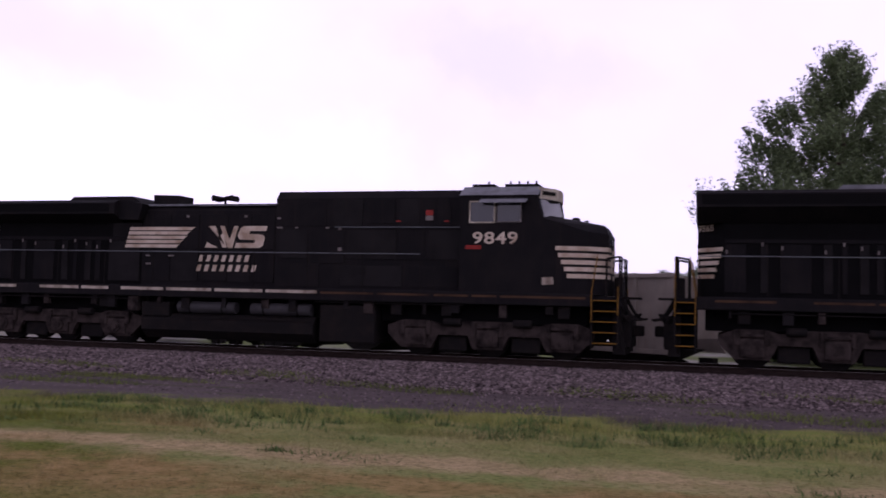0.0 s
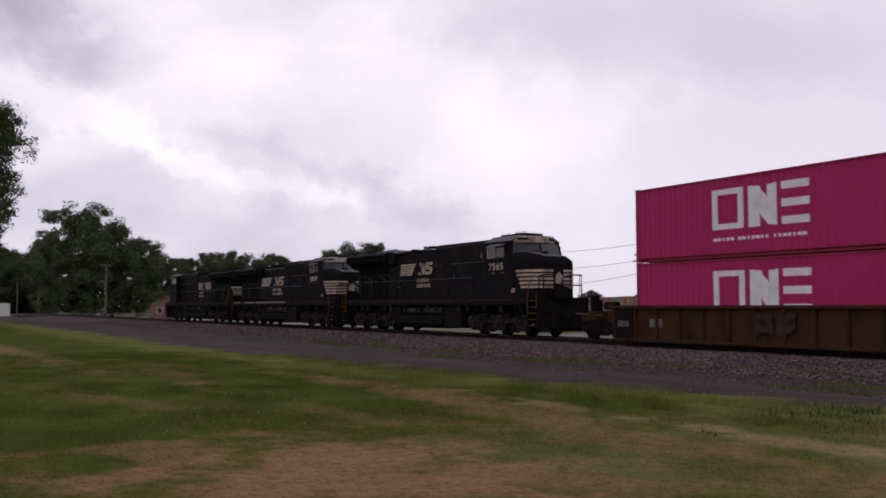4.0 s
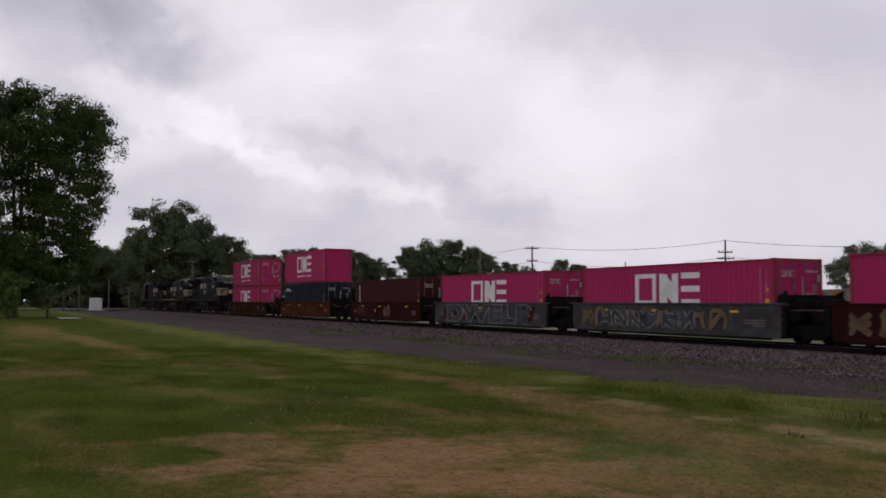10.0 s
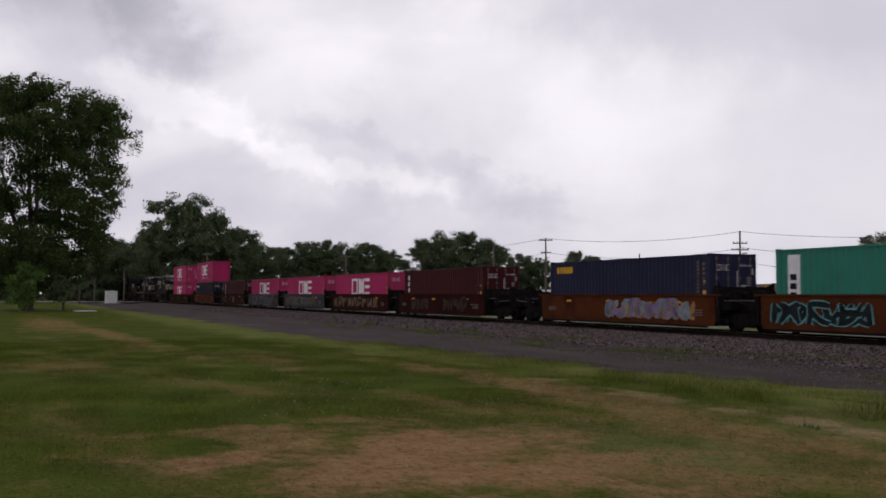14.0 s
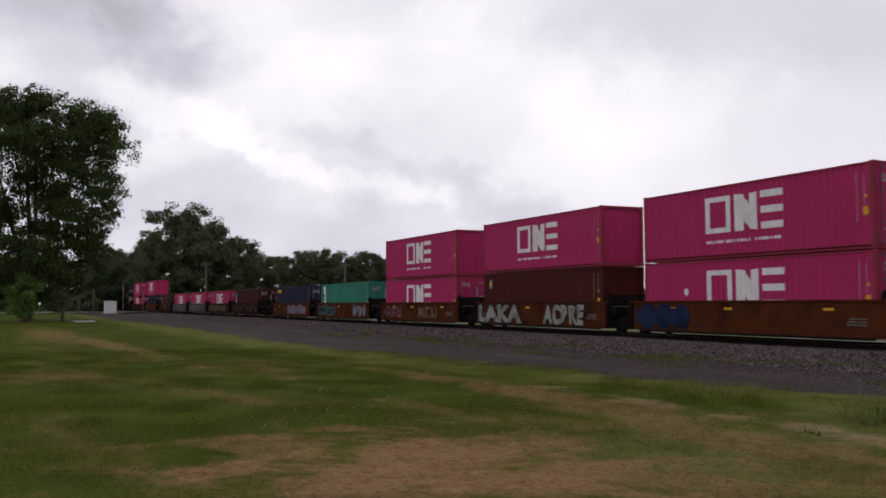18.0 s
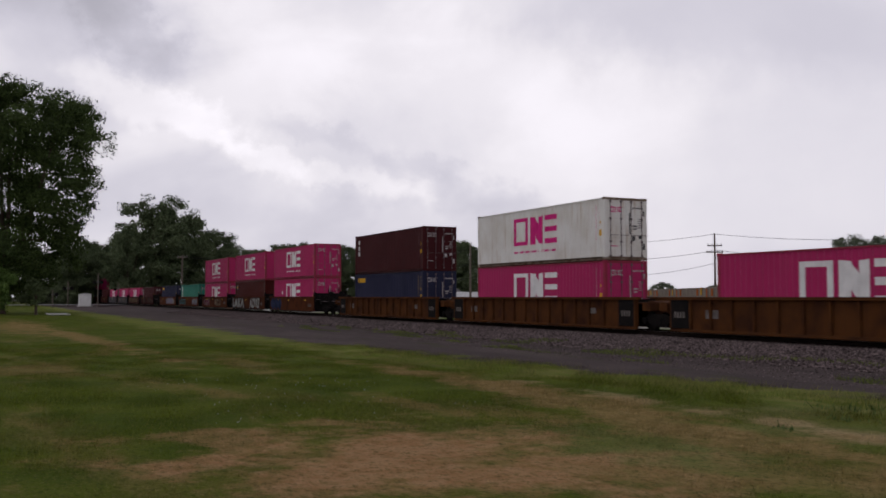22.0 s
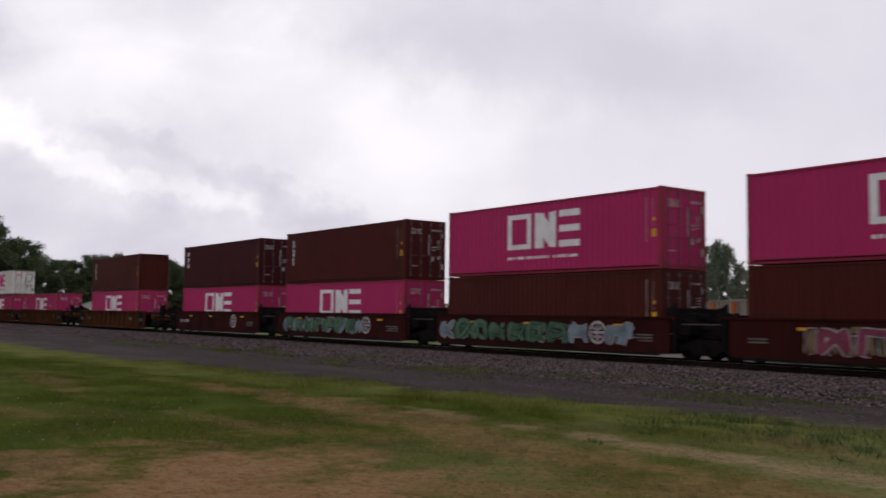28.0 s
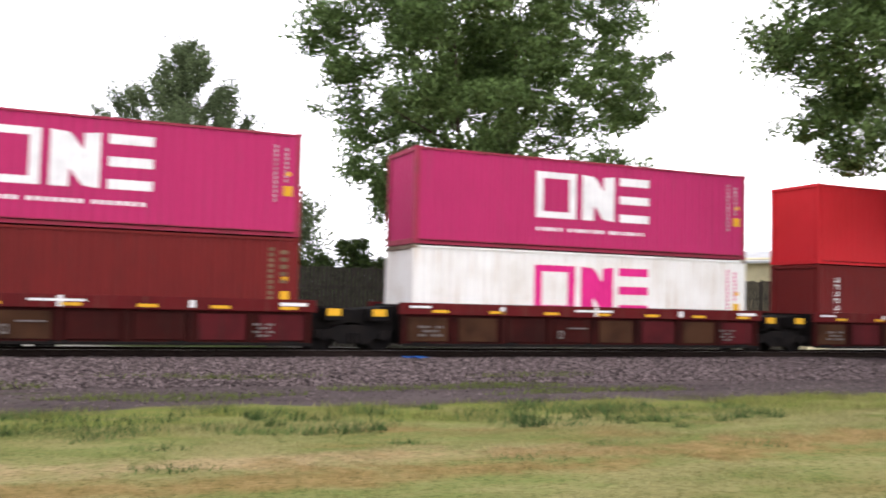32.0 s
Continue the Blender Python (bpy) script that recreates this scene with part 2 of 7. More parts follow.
M["steel"] = material("worn_steel", (0.35, 0.33, 0.31), 0.35, metal=0.9, dark=(0.16, 0.1, 0.07), scale=6, amount=0.6)
# rust, darkened further: the shadow below the train is in this colour
M["railside"] = material("rusty_shade_dark_rail_steel", (0.022, 0.015, 0.013), 0.8, spec=0.03, scale=8, amount=0.6, bump=0.2)
M["cream"] = material("pale_stripe_paint", (0.46, 0.38, 0.30), 0.6, dark=(0.2, 0.135, 0.085), scale=2.2, amount=0.9)
M["roofgrey"] = material("worn_roof_and_nose_sheen_grey", (0.15, 0.15, 0.162), 0.65, dark=(0.07, 0.07, 0.07), scale=3, amount=0.7)
M["handrail"] = material("yellow_handrail_paint", (0.15, 0.078, 0.015), 0.6, dark=(0.02, 0.014, 0.008), scale=6, amount=0.5)
M["deckline"] = material("dirty_cream_sill_stripe", (0.36, 0.31, 0.25), 0.6, dark=(0.1, 0.07, 0.05), scale=3, amount=0.95)
M["orangewell"] = material("faded_orange_well_paint", (0.08, 0.024, 0.009), 0.8, dark=(0.028, 0.011, 0.008), scale=1.0, amount=0.9, streak=RUST)
M["ribwell"] = material("rusted_yellow_well_paint", (0.08, 0.031, 0.011), 0.8, dark=(0.03, 0.013, 0.009), scale=1.0, amount=1.0, streak=RUST)
M["rustwell"] = material("rust_blackened_well_paint", (0.056, 0.027, 0.015), 0.85, dark=(0.026, 0.013, 0.009), scale=1.0, amount=1.0, streak=(0.055, 0.02, 0.01))
M["redwell"] = material("oxide_red_well_paint", (0.036, 0.008, 0.007), 0.75, dark=(0.017, 0.007, 0.0065), scale=0.9, amount=0.9, streak=(0.03, 0.017, 0.013))
M["redpanel"] = material("dull_red_side_panel", (0.075, 0.012, 0.014), 0.7, dark=(0.035, 0.009, 0.01), scale=1.1, amount=0.8, streak=(0.03, 0.018, 0.015))
M["redrail"] = material("bright_oxide_red_well_paint", (0.092, 0.0115, 0.0125), 0.65, dark=(0.06, 0.011, 0.011), scale=0.9, amount=0.7, streak=(0.1, 0.04, 0.03))
M["greywell"] = material("grey_sprayed_well_side", (0.062, 0.061, 0.065), 0.75, dark=(0.03, 0.027, 0.027), scale=1.5, amount=0.8)
for key, c in (("s_white", (0.28, 0.27, 0.25)), ("s_teal", (0.14, 0.36, 0.36)), ("s_dark", (0.02, 0.022, 0.025)), ("s_grey", (0.24, 0.24, 0.25)), ("s_green", (0.085, 0.15, 0.095)), ("s_violet", (0.19, 0.16, 0.26)),
               ("s_blue", (0.018, 0.026, 0.062)), ("s_wine", (0.13, 0.018, 0.05)), ("s_tan", (0.27, 0.23, 0.17)), ("s_gold", (0.3, 0.17, 0.05)), ("s_dim", (0.062, 0.036, 0.027)), ("s_umber", (0.17, 0.115, 0.07)), ("s_sky", (0.19, 0.235, 0.27)), ("s_rose", (0.2, 0.05, 0.085)), ("s_ash", (0.072, 0.071, 0.077))):
    M[key] = material("spray_paint_" + key[2:], c, 0.65, dark=[v * 0.35 for v in c], scale=1.8, amount=0.9)
M["hopper"] = material("dusty_grey_hopper_paint", (0.27, 0.235, 0.2), 0.7, dark=(0.15, 0.125, 0.105), scale=0.8, amount=0.8, streak=(0.2, 0.15, 0.12))
M["orange"] = material("orange_panel_paint", (0.42, 0.12, 0.035), 0.6, scale=2, amount=0.4)
M["tie"] = material("weathered_timber_tie", (0.085, 0.07, 0.06), 0.85, scale=6, amount=0.8, bump=0.4)
M["stone"] = material("crushed_ballast_stone", (0.138, 0.108, 0.106), 0.95, dark=(0.035, 0.027, 0.026), scale=8, amount=0.8, random_shade=0.75, spec=0.03)
M["bark"] = material("rough_brown_bark", (0.085, 0.065, 0.05), 0.9, scale=4, amount=0.7, bump=0.6)
M["pole"] = material("weathered_utility_pole", (0.15, 0.125, 0.105), 0.9, scale=4, amount=0.6, bump=0.3)
M["wire"] = material("dark_cable", (0.03, 0.03, 0.03), 0.6)
M["concrete"] = material("pale_concrete", (0.45, 0.44, 0.42), 0.85, scale=3, amount=0.4, bump=0.2)
M["cabinet"] = material("white_cabinet_paint", (0.58, 0.58, 0.57), 0.5, scale=2, amount=0.2)
M["siding"] = material("white_house_siding", (0.55, 0.55, 0.54), 0.7, scale=1, amount=0.3)
M["stencil"] = material("faded_stencil_paint", (0.15, 0.13, 0.12), 0.7, scale=4, amount=0.8)
M["brick"] = material("brown_house_wall", (0.2, 0.13, 0.1), 0.8, scale=2, amount=0.5)
M["greyflower"] = material("white_clover_bloom", (0.36, 0.36, 0.33), 0.8)
M["roof"] = material("grey_shingle_roof", (0.16, 0.15, 0.15), 0.9, scale=3, amount=0.5)
M["roofpale"] = material("pale_metal_roof", (0.5, 0.5, 0.5), 0.5, scale=1, amount=0.3)
M["fence"] = material("dark_weathered_fence_board", (0.045, 0.041, 0.034), 0.9, scale=4, amount=0.7)
M["fencepale"] = material("grey_weathered_fence_board", (0.2, 0.18, 0.16), 0.9, scale=4, amount=0.6)


def leaf_material(name, colour, other):
    m = material(name, colour, 0.6, dark=other, scale=0.25, amount=1.0, random_shade=0.5, spec=0.12)
    n, l = m.node_tree.nodes, m.node_tree.links
    b = n["Principled BSDF"]
    tr = n.new("ShaderNodeBsdfTranslucent")
    l.new(b.inputs["Base Color"].links[0].from_socket, tr.inputs["Color"])
    add = n.new("ShaderNodeMixShader"); add.inputs[0].default_value = 0.3
    l.new(b.outputs[0], add.inputs[1]); l.new(tr.outputs[0], add.inputs[2])
    l.new(add.outputs[0], n["Material Output"].inputs["Surface"])
    return m


M["leaf"] = leaf_material("broadleaf_foliage", (0.062, 0.092, 0.027), (0.038, 0.06, 0.02))
# the plain leaf colour about doubled, a sunlit look put into the green
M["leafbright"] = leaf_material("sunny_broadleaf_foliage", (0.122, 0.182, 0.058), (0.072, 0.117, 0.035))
M["leafpale"] = leaf_material("pale_broadleaf_foliage", (0.115, 0.15, 0.07), (0.075, 0.105, 0.05))
# paler than the near leaves: aerial haze is mixed into both colours
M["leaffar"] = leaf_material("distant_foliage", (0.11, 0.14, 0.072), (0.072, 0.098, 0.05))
M["leafhaze"] = leaf_material("hazed_distant_foliage", (0.17, 0.2, 0.135), (0.12, 0.15, 0.1))
M["leafbush"] = leaf_material("fresh_bush_foliage", (0.11, 0.175, 0.045), (0.075, 0.125, 0.032))
M["needle"] = leaf_material("spruce_needles", (0.045, 0.07, 0.045), (0.03, 0.05, 0.033))
M["weeddark"] = leaf_material("dark_weed_foliage", (0.082, 0.135, 0.036), (0.055, 0.095, 0.026))
M["weed"] = leaf_material("weed_foliage", (0.13, 0.16, 0.03), (0.085, 0.115, 0.024))

glass = bpy.data.materials.new("dark_cab_glass")
glass.use_nodes = True
glass.node_tree.nodes["Principled BSDF"].inputs["Base Color"].default_value = (0.012, 0.013, 0.018, 1)
glass.node_tree.nodes["Principled BSDF"].inputs["Roughness"].default_value = 0.12
glass.node_tree.nodes["Principled BSDF"].inputs["Specular IOR Level"].default_value = 0.45
M["glass"] = glass
lampm = bpy.data.materials.new("lit_marker_lamp")
lampm.use_nodes = True
lampm.node_tree.nodes["Principled BSDF"].inputs["Emission Color"].default_value = (1, 0.93, 0.8, 1)
lampm.node_tree.nodes["Principled BSDF"].inputs["Emission Strength"].default_value = 1.0
M["lamp"] = lampm


def ground_material(name="lawn_gravel_and_field", blades=False):
    """Mown lawn with dry streaks and bare patches, a gravel track and ballast dust beside the line, rough grass beyond it."""
    m = bpy.data.materials.new(name)
    m.use_nodes = True
    n, l = m.node_tree.nodes, m.node_tree.links
    b = n["Principled BSDF"]
    b.inputs["Roughness"].default_value = 0.95
    b.inputs["Specular IOR Level"].default_value = 0.03
    geo = n.new("ShaderNodeNewGeometry")
    sep = n.new("ShaderNodeSeparateXYZ"); l.new(geo.outputs["Position"], sep.inputs[0])

    def noise_of(scale, detail=6, stretch=(1, 1, 1), rough=0.55):
        mp = n.new("ShaderNodeMapping"); mp.inputs["Scale"].default_value = stretch
        l.new(geo.outputs["Position"], mp.inputs[0])
        t = n.new("ShaderNodeTexNoise"); t.inputs["Scale"].default_value, t.inputs["Detail"].default_value, t.inputs["Roughness"].default_value = scale, detail, rough
        l.new(mp.outputs[0], t.inputs["Vector"])
        return t.outputs["Fac"]

    def ranged(sock, lo, hi, a=0.0, z=1.0):
        r = n.new("ShaderNodeMapRange"); r.interpolation_type = "SMOOTHSTEP"
        for k, v in (("From Min", lo), ("From Max", hi), ("To Min", a), ("To Max", z)):
            r.inputs[k].default_value = v
        l.new(sock, r.inputs[0])
        return r.outputs[0]

    def mixed(f, a, c):
        x = n.new("ShaderNodeMix"); x.data_type = "RGBA"
        l.new(f, x.inputs["Factor"]) if not isinstance(f, float) else None
        for key, v in (("A", a), ("B", c)):
            if isinstance(v, tuple):
                x.inputs[key].default_value = (*v, 1)
            else:
                l.new(v, x.inputs[key])
        return x.outputs["Result"]

    def maths(op, a, c):
        x = n.new("ShaderNodeMath"); x.operation = op
        for i, v in ((0, a), (1, c)):
            if isinstance(v, (int, float)):
                x.inputs[i].default_value = v
            else:
                l.new(v, x.inputs[i])
        return x.outputs[0]

    def spot(cx, cy, rx, ry, turn=0.0):
        mp = n.new("ShaderNodeMapping"); mp.vector_type = "TEXTURE"
        mp.inputs["Location"].default_value, mp.inputs["Rotation"].default_value, mp.inputs["Scale"].default_value = (cx, cy, 0), (0, 0, turn), (rx, ry, 1000)
        l.new(geo.outputs["Position"], mp.inputs[0])
        ln = n.new("ShaderNodeVectorMath"); ln.operation = "LENGTH"; l.new(mp.outputs[0], ln.inputs[0])
        return maths("ADD", ln.outputs["Value"], wob)

    wob = ranged(noise_of(0.9, 10, rough=0.65), 0.25, 0.75, -0.75, 0.75)
    lush = mixed(ranged(noise_of(0.6, 8), 0.35, 0.65), (0.086, 0.114, 0.010), (0.056, 0.084, 0.007))
    thin = mixed(ranged(noise_of(1.3, 8, (0.5, 1, 1)), 0.35, 0.65), (0.26, 0.24, 0.1), (0.17, 0.2, 0.062))
    slant = maths("MULTIPLY", maths("SUBTRACT", sep.outputs["Y"], 6.0), 0.9)
    where = maths("ADD", maths("ADD", sep.outputs["X"], slant), ranged(noise_of(0.25, 5), 0.2, 0.8, -6, 6))
    green = mixed(ranged(where, -10, 1), lush, thin)
    parched = ranged(where, -20, -7, 0.25, 1.0)
    green = mixed(ranged(noise_of(0.3, 8, (0.6, 1, 1)), 0.5, 0.7, 0, 0.5), green, (0.11, 0.105, 0.022))
    dry = mixed(ranged(noise_of(3.5, 8), 0.35, 0.65), (0.3, 0.2, 0.085), (0.21, 0.14, 0.052))
    soil = mixed(ranged(noise_of(4.0, 8), 0.35, 0.65), (0.35, 0.18, 0.09), (0.42, 0.245, 0.13))
    straw = mixed(ranged(noise_of(4.0, 8), 0.35, 0.65), (0.43, 0.31, 0.175), (0.33, 0.25, 0.13))
    streaks = ranged(noise_of(0.5, 12, (0.3, 0.9, 1), 0.7), 0.52, 0.7, 0, 0.8)
    streaks = maths("MULTIPLY", streaks, ranged(where, -22, -7, 0.6, 1.0))
    lawn = mixed(streaks, green, dry)
    for cx, cy, rx, ry, turn, what in ((-9.6, 4.3, 2.7, 2.6, 0.3, soil), (-12.0, 9.0, 9, 0.8, -0.12, dry), (-3.0, 10.4, 12, 0.5, 0.0, straw), (0.0, 9.2, 8, 0.5, 0.03, dry), (12, 10.3, 8, 0.7, 0.03, dry), (-25.5, 1.0, 2.6, 1.2, 0, dry), (-47, 3.9, 17, 0.7, 0.05, dry), (-25, 6.4, 4, 0.55, -0.1, dry), (-17, 9.6, 7, 0.6, 0.05, dry), (-6.5, 7.5, 2.5, 0.7, 0.2, dry), (-62, 2.2, 14, 1.5, 0, dry), (-11.9, 2.7, 1.0, 0.35, 0.2, dry), (-14.5, 6.6, 2.2, 0.35, 0, dry), (-7.4, 6.3, 1.3, 0.3, 0.5, dry), (-18, 4.0, 1.8, 0.35, 0.1, dry)):
        lawn = mixed(ranged(spot(cx, cy, rx, ry, turn), 0.3, 1.45, 0.85 if what is not dry or rx > 6 else 0.5, 0.0), lawn, what)
    lawn = mixed(ranged(noise_of(9, 9, rough=0.7), 0.5, 0.66, 0.0, 0.3), lawn, (0.035, 0.045, 0.01))
    lawn = mixed(maths("MULTIPLY", ranged(noise_of(38, 6), 0.45, 0.68, 0.0, 0.25), parched), lawn, (0.15, 0.13, 0.04))
    lawn = mixed(ranged(noise_of(16, 9, (0.7, 1, 1), 0.75), 0.5, 0.62, 0.0, 0.6), lawn, (0.03, 0.045, 0.006))
    lawn = mixed(maths("MULTIPLY", ranged(noise_of(24, 9, (0.7, 1, 1), 0.75), 0.54, 0.64, 0.0, 0.6), parched), lawn, (0.26, 0.2, 0.075))
    dirt = mixed(ranged(noise_of(0.5, 8, (0.3, 1, 1)), 0.4, 0.65), (0.085, 0.067, 0.065), (0.118, 0.094, 0.09))
    dirt = mixed(ranged(noise_of(22, 8), 0.4, 0.62, 0, 0.7), dirt, (0.06, 0.05, 0.05))
    dirt = mixed(ranged(noise_of(0.8, 9, (0.4, 1.2, 1)), 0.58, 0.7, 0, 0.6), dirt, (0.06, 0.075, 0.022))
    dirt = mixed(ranged(noise_of(1.7, 9, (0.4, 1, 1), 0.7), 0.5, 0.66, 0, 0.7), dirt, (0.1, 0.082, 0.073))
    field = mixed(noise_of(0.2, 6), (0.12, 0.16, 0.05), (0.15, 0.17, 0.07))
    field = mixed(ranged(noise_of(0.07, 5, (1, 0.6, 1)), 0.44, 0.54), field, mixed(noise_of(0.8, 6), (0.31, 0.29, 0.26), (0.24, 0.225, 0.195)))
    # the lawn's edge runs a little askew to the line
    edge = maths("ADD", sep.outputs["Y"], ranged(noise_of(0.45, 8), 0.2, 0.8, -1.3, 1.3))
    kx = ranged(sep.outputs["X"], -40, 0, 4.6, 0)
    edge = maths("ADD", edge, kx)
    lawn = mixed(ranged(edge, 12.6, 14.6, 0.0, 0.65), lawn, mixed(ranged(noise_of(2.2, 9, (0.4, 1, 1), 0.7), 0.4, 0.62), (0.145, 0.185, 0.032), (0.21, 0.2, 0.065)))
    col = mixed(ranged(edge, 15.6, 16.8), lawn, dirt)
    col = mixed(ranged(sep.outputs["Y"], 29.0, 29.8), col, field)
    if blades:
        rnd = ranged(geo.outputs["Random Per Island"], 0.0, 1.0, 0.72, 1.45)
        mu = n.new("ShaderNodeMix"); mu.data_type, mu.blend_type = "RGBA", "MULTIPLY"; mu.inputs["Factor"].default_value = 1.0
        l.new(col, mu.inputs["A"]); l.new(rnd, mu.inputs["B"])
        col = mixed(ranged(geo.outputs["Random Per Island"], 0.86, 0.88, 0.0, 0.25), mu.outputs["Result"], (0.26, 0.19, 0.075))
        l.new(col, b.inputs["Base Color"])
        return m
    l.new(col, b.inputs["Base Color"])
    bp = n.new("ShaderNodeBump"); bp.inputs["Strength"].default_value, bp.inputs["Distance"].default_value = 0.7, 0.06
    l.new(noise_of(18, 8), bp.inputs["Height"]); l.new(bp.outputs[0], b.inputs["Normal"])
    return m


M["ground"] = ground_material()
M["blade"] = ground_material("mown_grass_blades", True)

# ======== mesh helpers ========


def mesh_of(name, bm, smooth=False):
    bmesh.ops.recalc_face_normals(bm, faces=bm.faces)
    me = bpy.data.meshes.new(name)
    bm.to_mesh(me)
    bm.free()
    if smooth:
        me.polygons.foreach_set("use_smooth", [True] * len(me.polygons))
    return me


def part(name, bm, mat, parent=None, label="", at=None, smooth=False):
    """One mesh object of a bmesh or a mesh, under its thing or part."""
    me = bm if isinstance(bm, bpy.types.Mesh) else mesh_of(name, bm, smooth)
    if not me.materials:
        me.materials.append(mat)
    ob = new(name, me)
    if me.materials[0] is not mat:
        ob.material_slots[0].link = "OBJECT"
        ob.material_slots[0].material = mat
    if parent is not None:
        ob.parent = parent
    if at is not None:
        ob.matrix_basis = at
    if label:
        tagged(ob, label)
    return ob


def box(bm, x0, x1, y0, y1, z0, z1, bevel=0.0):
    vs = bmesh.ops.create_cube(bm, size=1.0)["verts"]
    for v in vs:
        v.co = Vector(((x0 + x1) / 2 + v.co.x * (x1 - x0), (y0 + y1) / 2 + v.co.y * (y1 - y0), (z0 + z1) / 2 + v.co.z * (z1 - z0)))
    if bevel:
        es = list({e for v in vs for e in v.link_edges})
        bmesh.ops.bevel(bm, geom=es, offset=bevel, segments=2, affect="EDGES", profile=0.5)
    return bm


def boxed(*dims, bevel=0.0):
    return box(bmesh.new(), *dims, bevel=bevel)


def rod(bm, a, c, r0, r1=None, seg=8, caps=True):
    a, c = Vector(a), Vector(c)
    d = c - a
    q = d.to_track_quat("Z", "Y").to_matrix().to_4x4()
    m = Matrix.Translation((a + c) / 2) @ q
    bmesh.ops.create_cone(bm, cap_ends=caps, segments=seg, radius1=r0, radius2=r0 if r1 is None else r1, depth=d.length, matrix=m)
    return bm


def rods(pairs, r, seg=6):
    bm = bmesh.new()
    for a, c in pairs:
        rod(bm, a, c, r, seg=seg)
    return bm


def tube(bm, pts, r, seg=6):
    """One unbroken round tube through the points."""
    rings = []
    for i, p in enumerate(pts):
        d = (pts[min(i + 1, len(pts) - 1)] - pts[max(i - 1, 0)]).normalized()
        side = d.orthogonal().normalized() if abs(d.z) > 0.9 else Vector((d.y, -d.x, 0)).normalized()
        up = d.cross(side)
        rings.append([bm.verts.new(p + (side * math.cos(6.28318 * k / seg) + up * math.sin(6.28318 * k / seg)) * r) for k in range(seg)])
    for a, c in zip(rings, rings[1:]):
        for k in range(seg):
            bm.faces.new((a[k], a[(k + 1) % seg], c[(k + 1) % seg], c[k]))
    bm.faces.new(rings[0][::-1])
    bm.faces.new(rings[-1])
    return bm


def prism(bm, pts, lo, hi, axis="y"):
    """A closed outline pushed from lo to hi along the axis; outline in (x, z) for y, (y, z) for x, (x, y) for z."""
    def at(p, d):
        return {"y": (p[0], d, p[1]), "x": (d, p[0], p[1]), "z": (p[0], p[1], d)}[axis]
    a = [bm.verts.new(at(p, lo)) for p in pts]
    c = [bm.verts.new(at(p, hi)) for p in pts]
    bm.faces.new(a)
    bm.faces.new(c[::-1])
    for i in range(len(pts)):
        j = (i + 1) % len(pts)
        bm.faces.new((a[i], c[i], c[j], a[j]))
    return bm


def prismed(pts, lo, hi, axis="y"):
    return prism(bmesh.new(), pts, lo, hi, axis)


def raw_mesh(name, verts, faces):
    me = bpy.data.meshes.new(name)
    me.from_pydata(verts, [], faces)
    me.update()
    return me


def empty(name, x, y, z, label, category, group="", kind="", rz=0):
    ob = new(name)
    ob.matrix_basis = pose(x, y, z, 0, 0, rz)
    return tagged(ob, label, category, group, kind)


def writing(name, text, size, mat, parent, m, label=""):
    cu = bpy.data.curves.new(name, "FONT")
    cu.body, cu.size, cu.extrude, cu.align_x, cu.bevel_depth, cu.bevel_resolution, cu.space_character = text, size, 0.002, "LEFT", 0.022 * size, 0, 1.08
    ob = new(name, cu)
    bpy.context.view_layer.update()
    me = bpy.data.meshes.new_from_object(ob.evaluated_get(bpy.context.evaluated_depsgraph_get()))
    bpy.data.objects.remove(ob)
    return part(name, me, mat, parent, label, at=m)


RAIL_Y = 26.694
MOVING = []

# ======== ground and line ========


def build_ground():
    xs = [-3000, -900, -400, -250, -150, -100, -60, -40, -20, 0, 20, 40, 80, 200, 900, 3000]
    prof = [(-900, -0.1), (-60, -0.15), (-10, -0.28), (0, -0.33), (10, -0.36), (15, -0.40), (17, -0.46), (20.5, -0.48), (28, -0.6), (30.5, -0.75), (34, -1.0), (60, -1.05), (140, -1.1), (400, -1.0), (1000, 0.0), (3000, 0.0)]
    verts = [(x, y, z) for y, z in prof for x in xs]
    k = len(xs)
    faces = [(j * k + i, j * k + i + 1, (j + 1) * k + i + 1, (j + 1) * k + i) for j in range(len(prof) - 1) for i in range(k - 1)]
    ob = part("ground", raw_mesh("ground", verts, faces), M["ground"])
    tagged(ob, "patchy lawn with a gravel track and rough grass beyond the line", "ground", kind="structure")


build_ground()

bed = part("ballast_bed", prismed([(20.6, -0.5), (22.6, -0.33), (24.3, -0.2), (29.1, -0.2), (31.0, -0.78), (31.0, -1.2), (20.6, -0.9)], -900, 400, "x"), M["stone"])
tagged(bed, "grey crushed stone ballast bed under the railway line", "ballast", kind="structure")


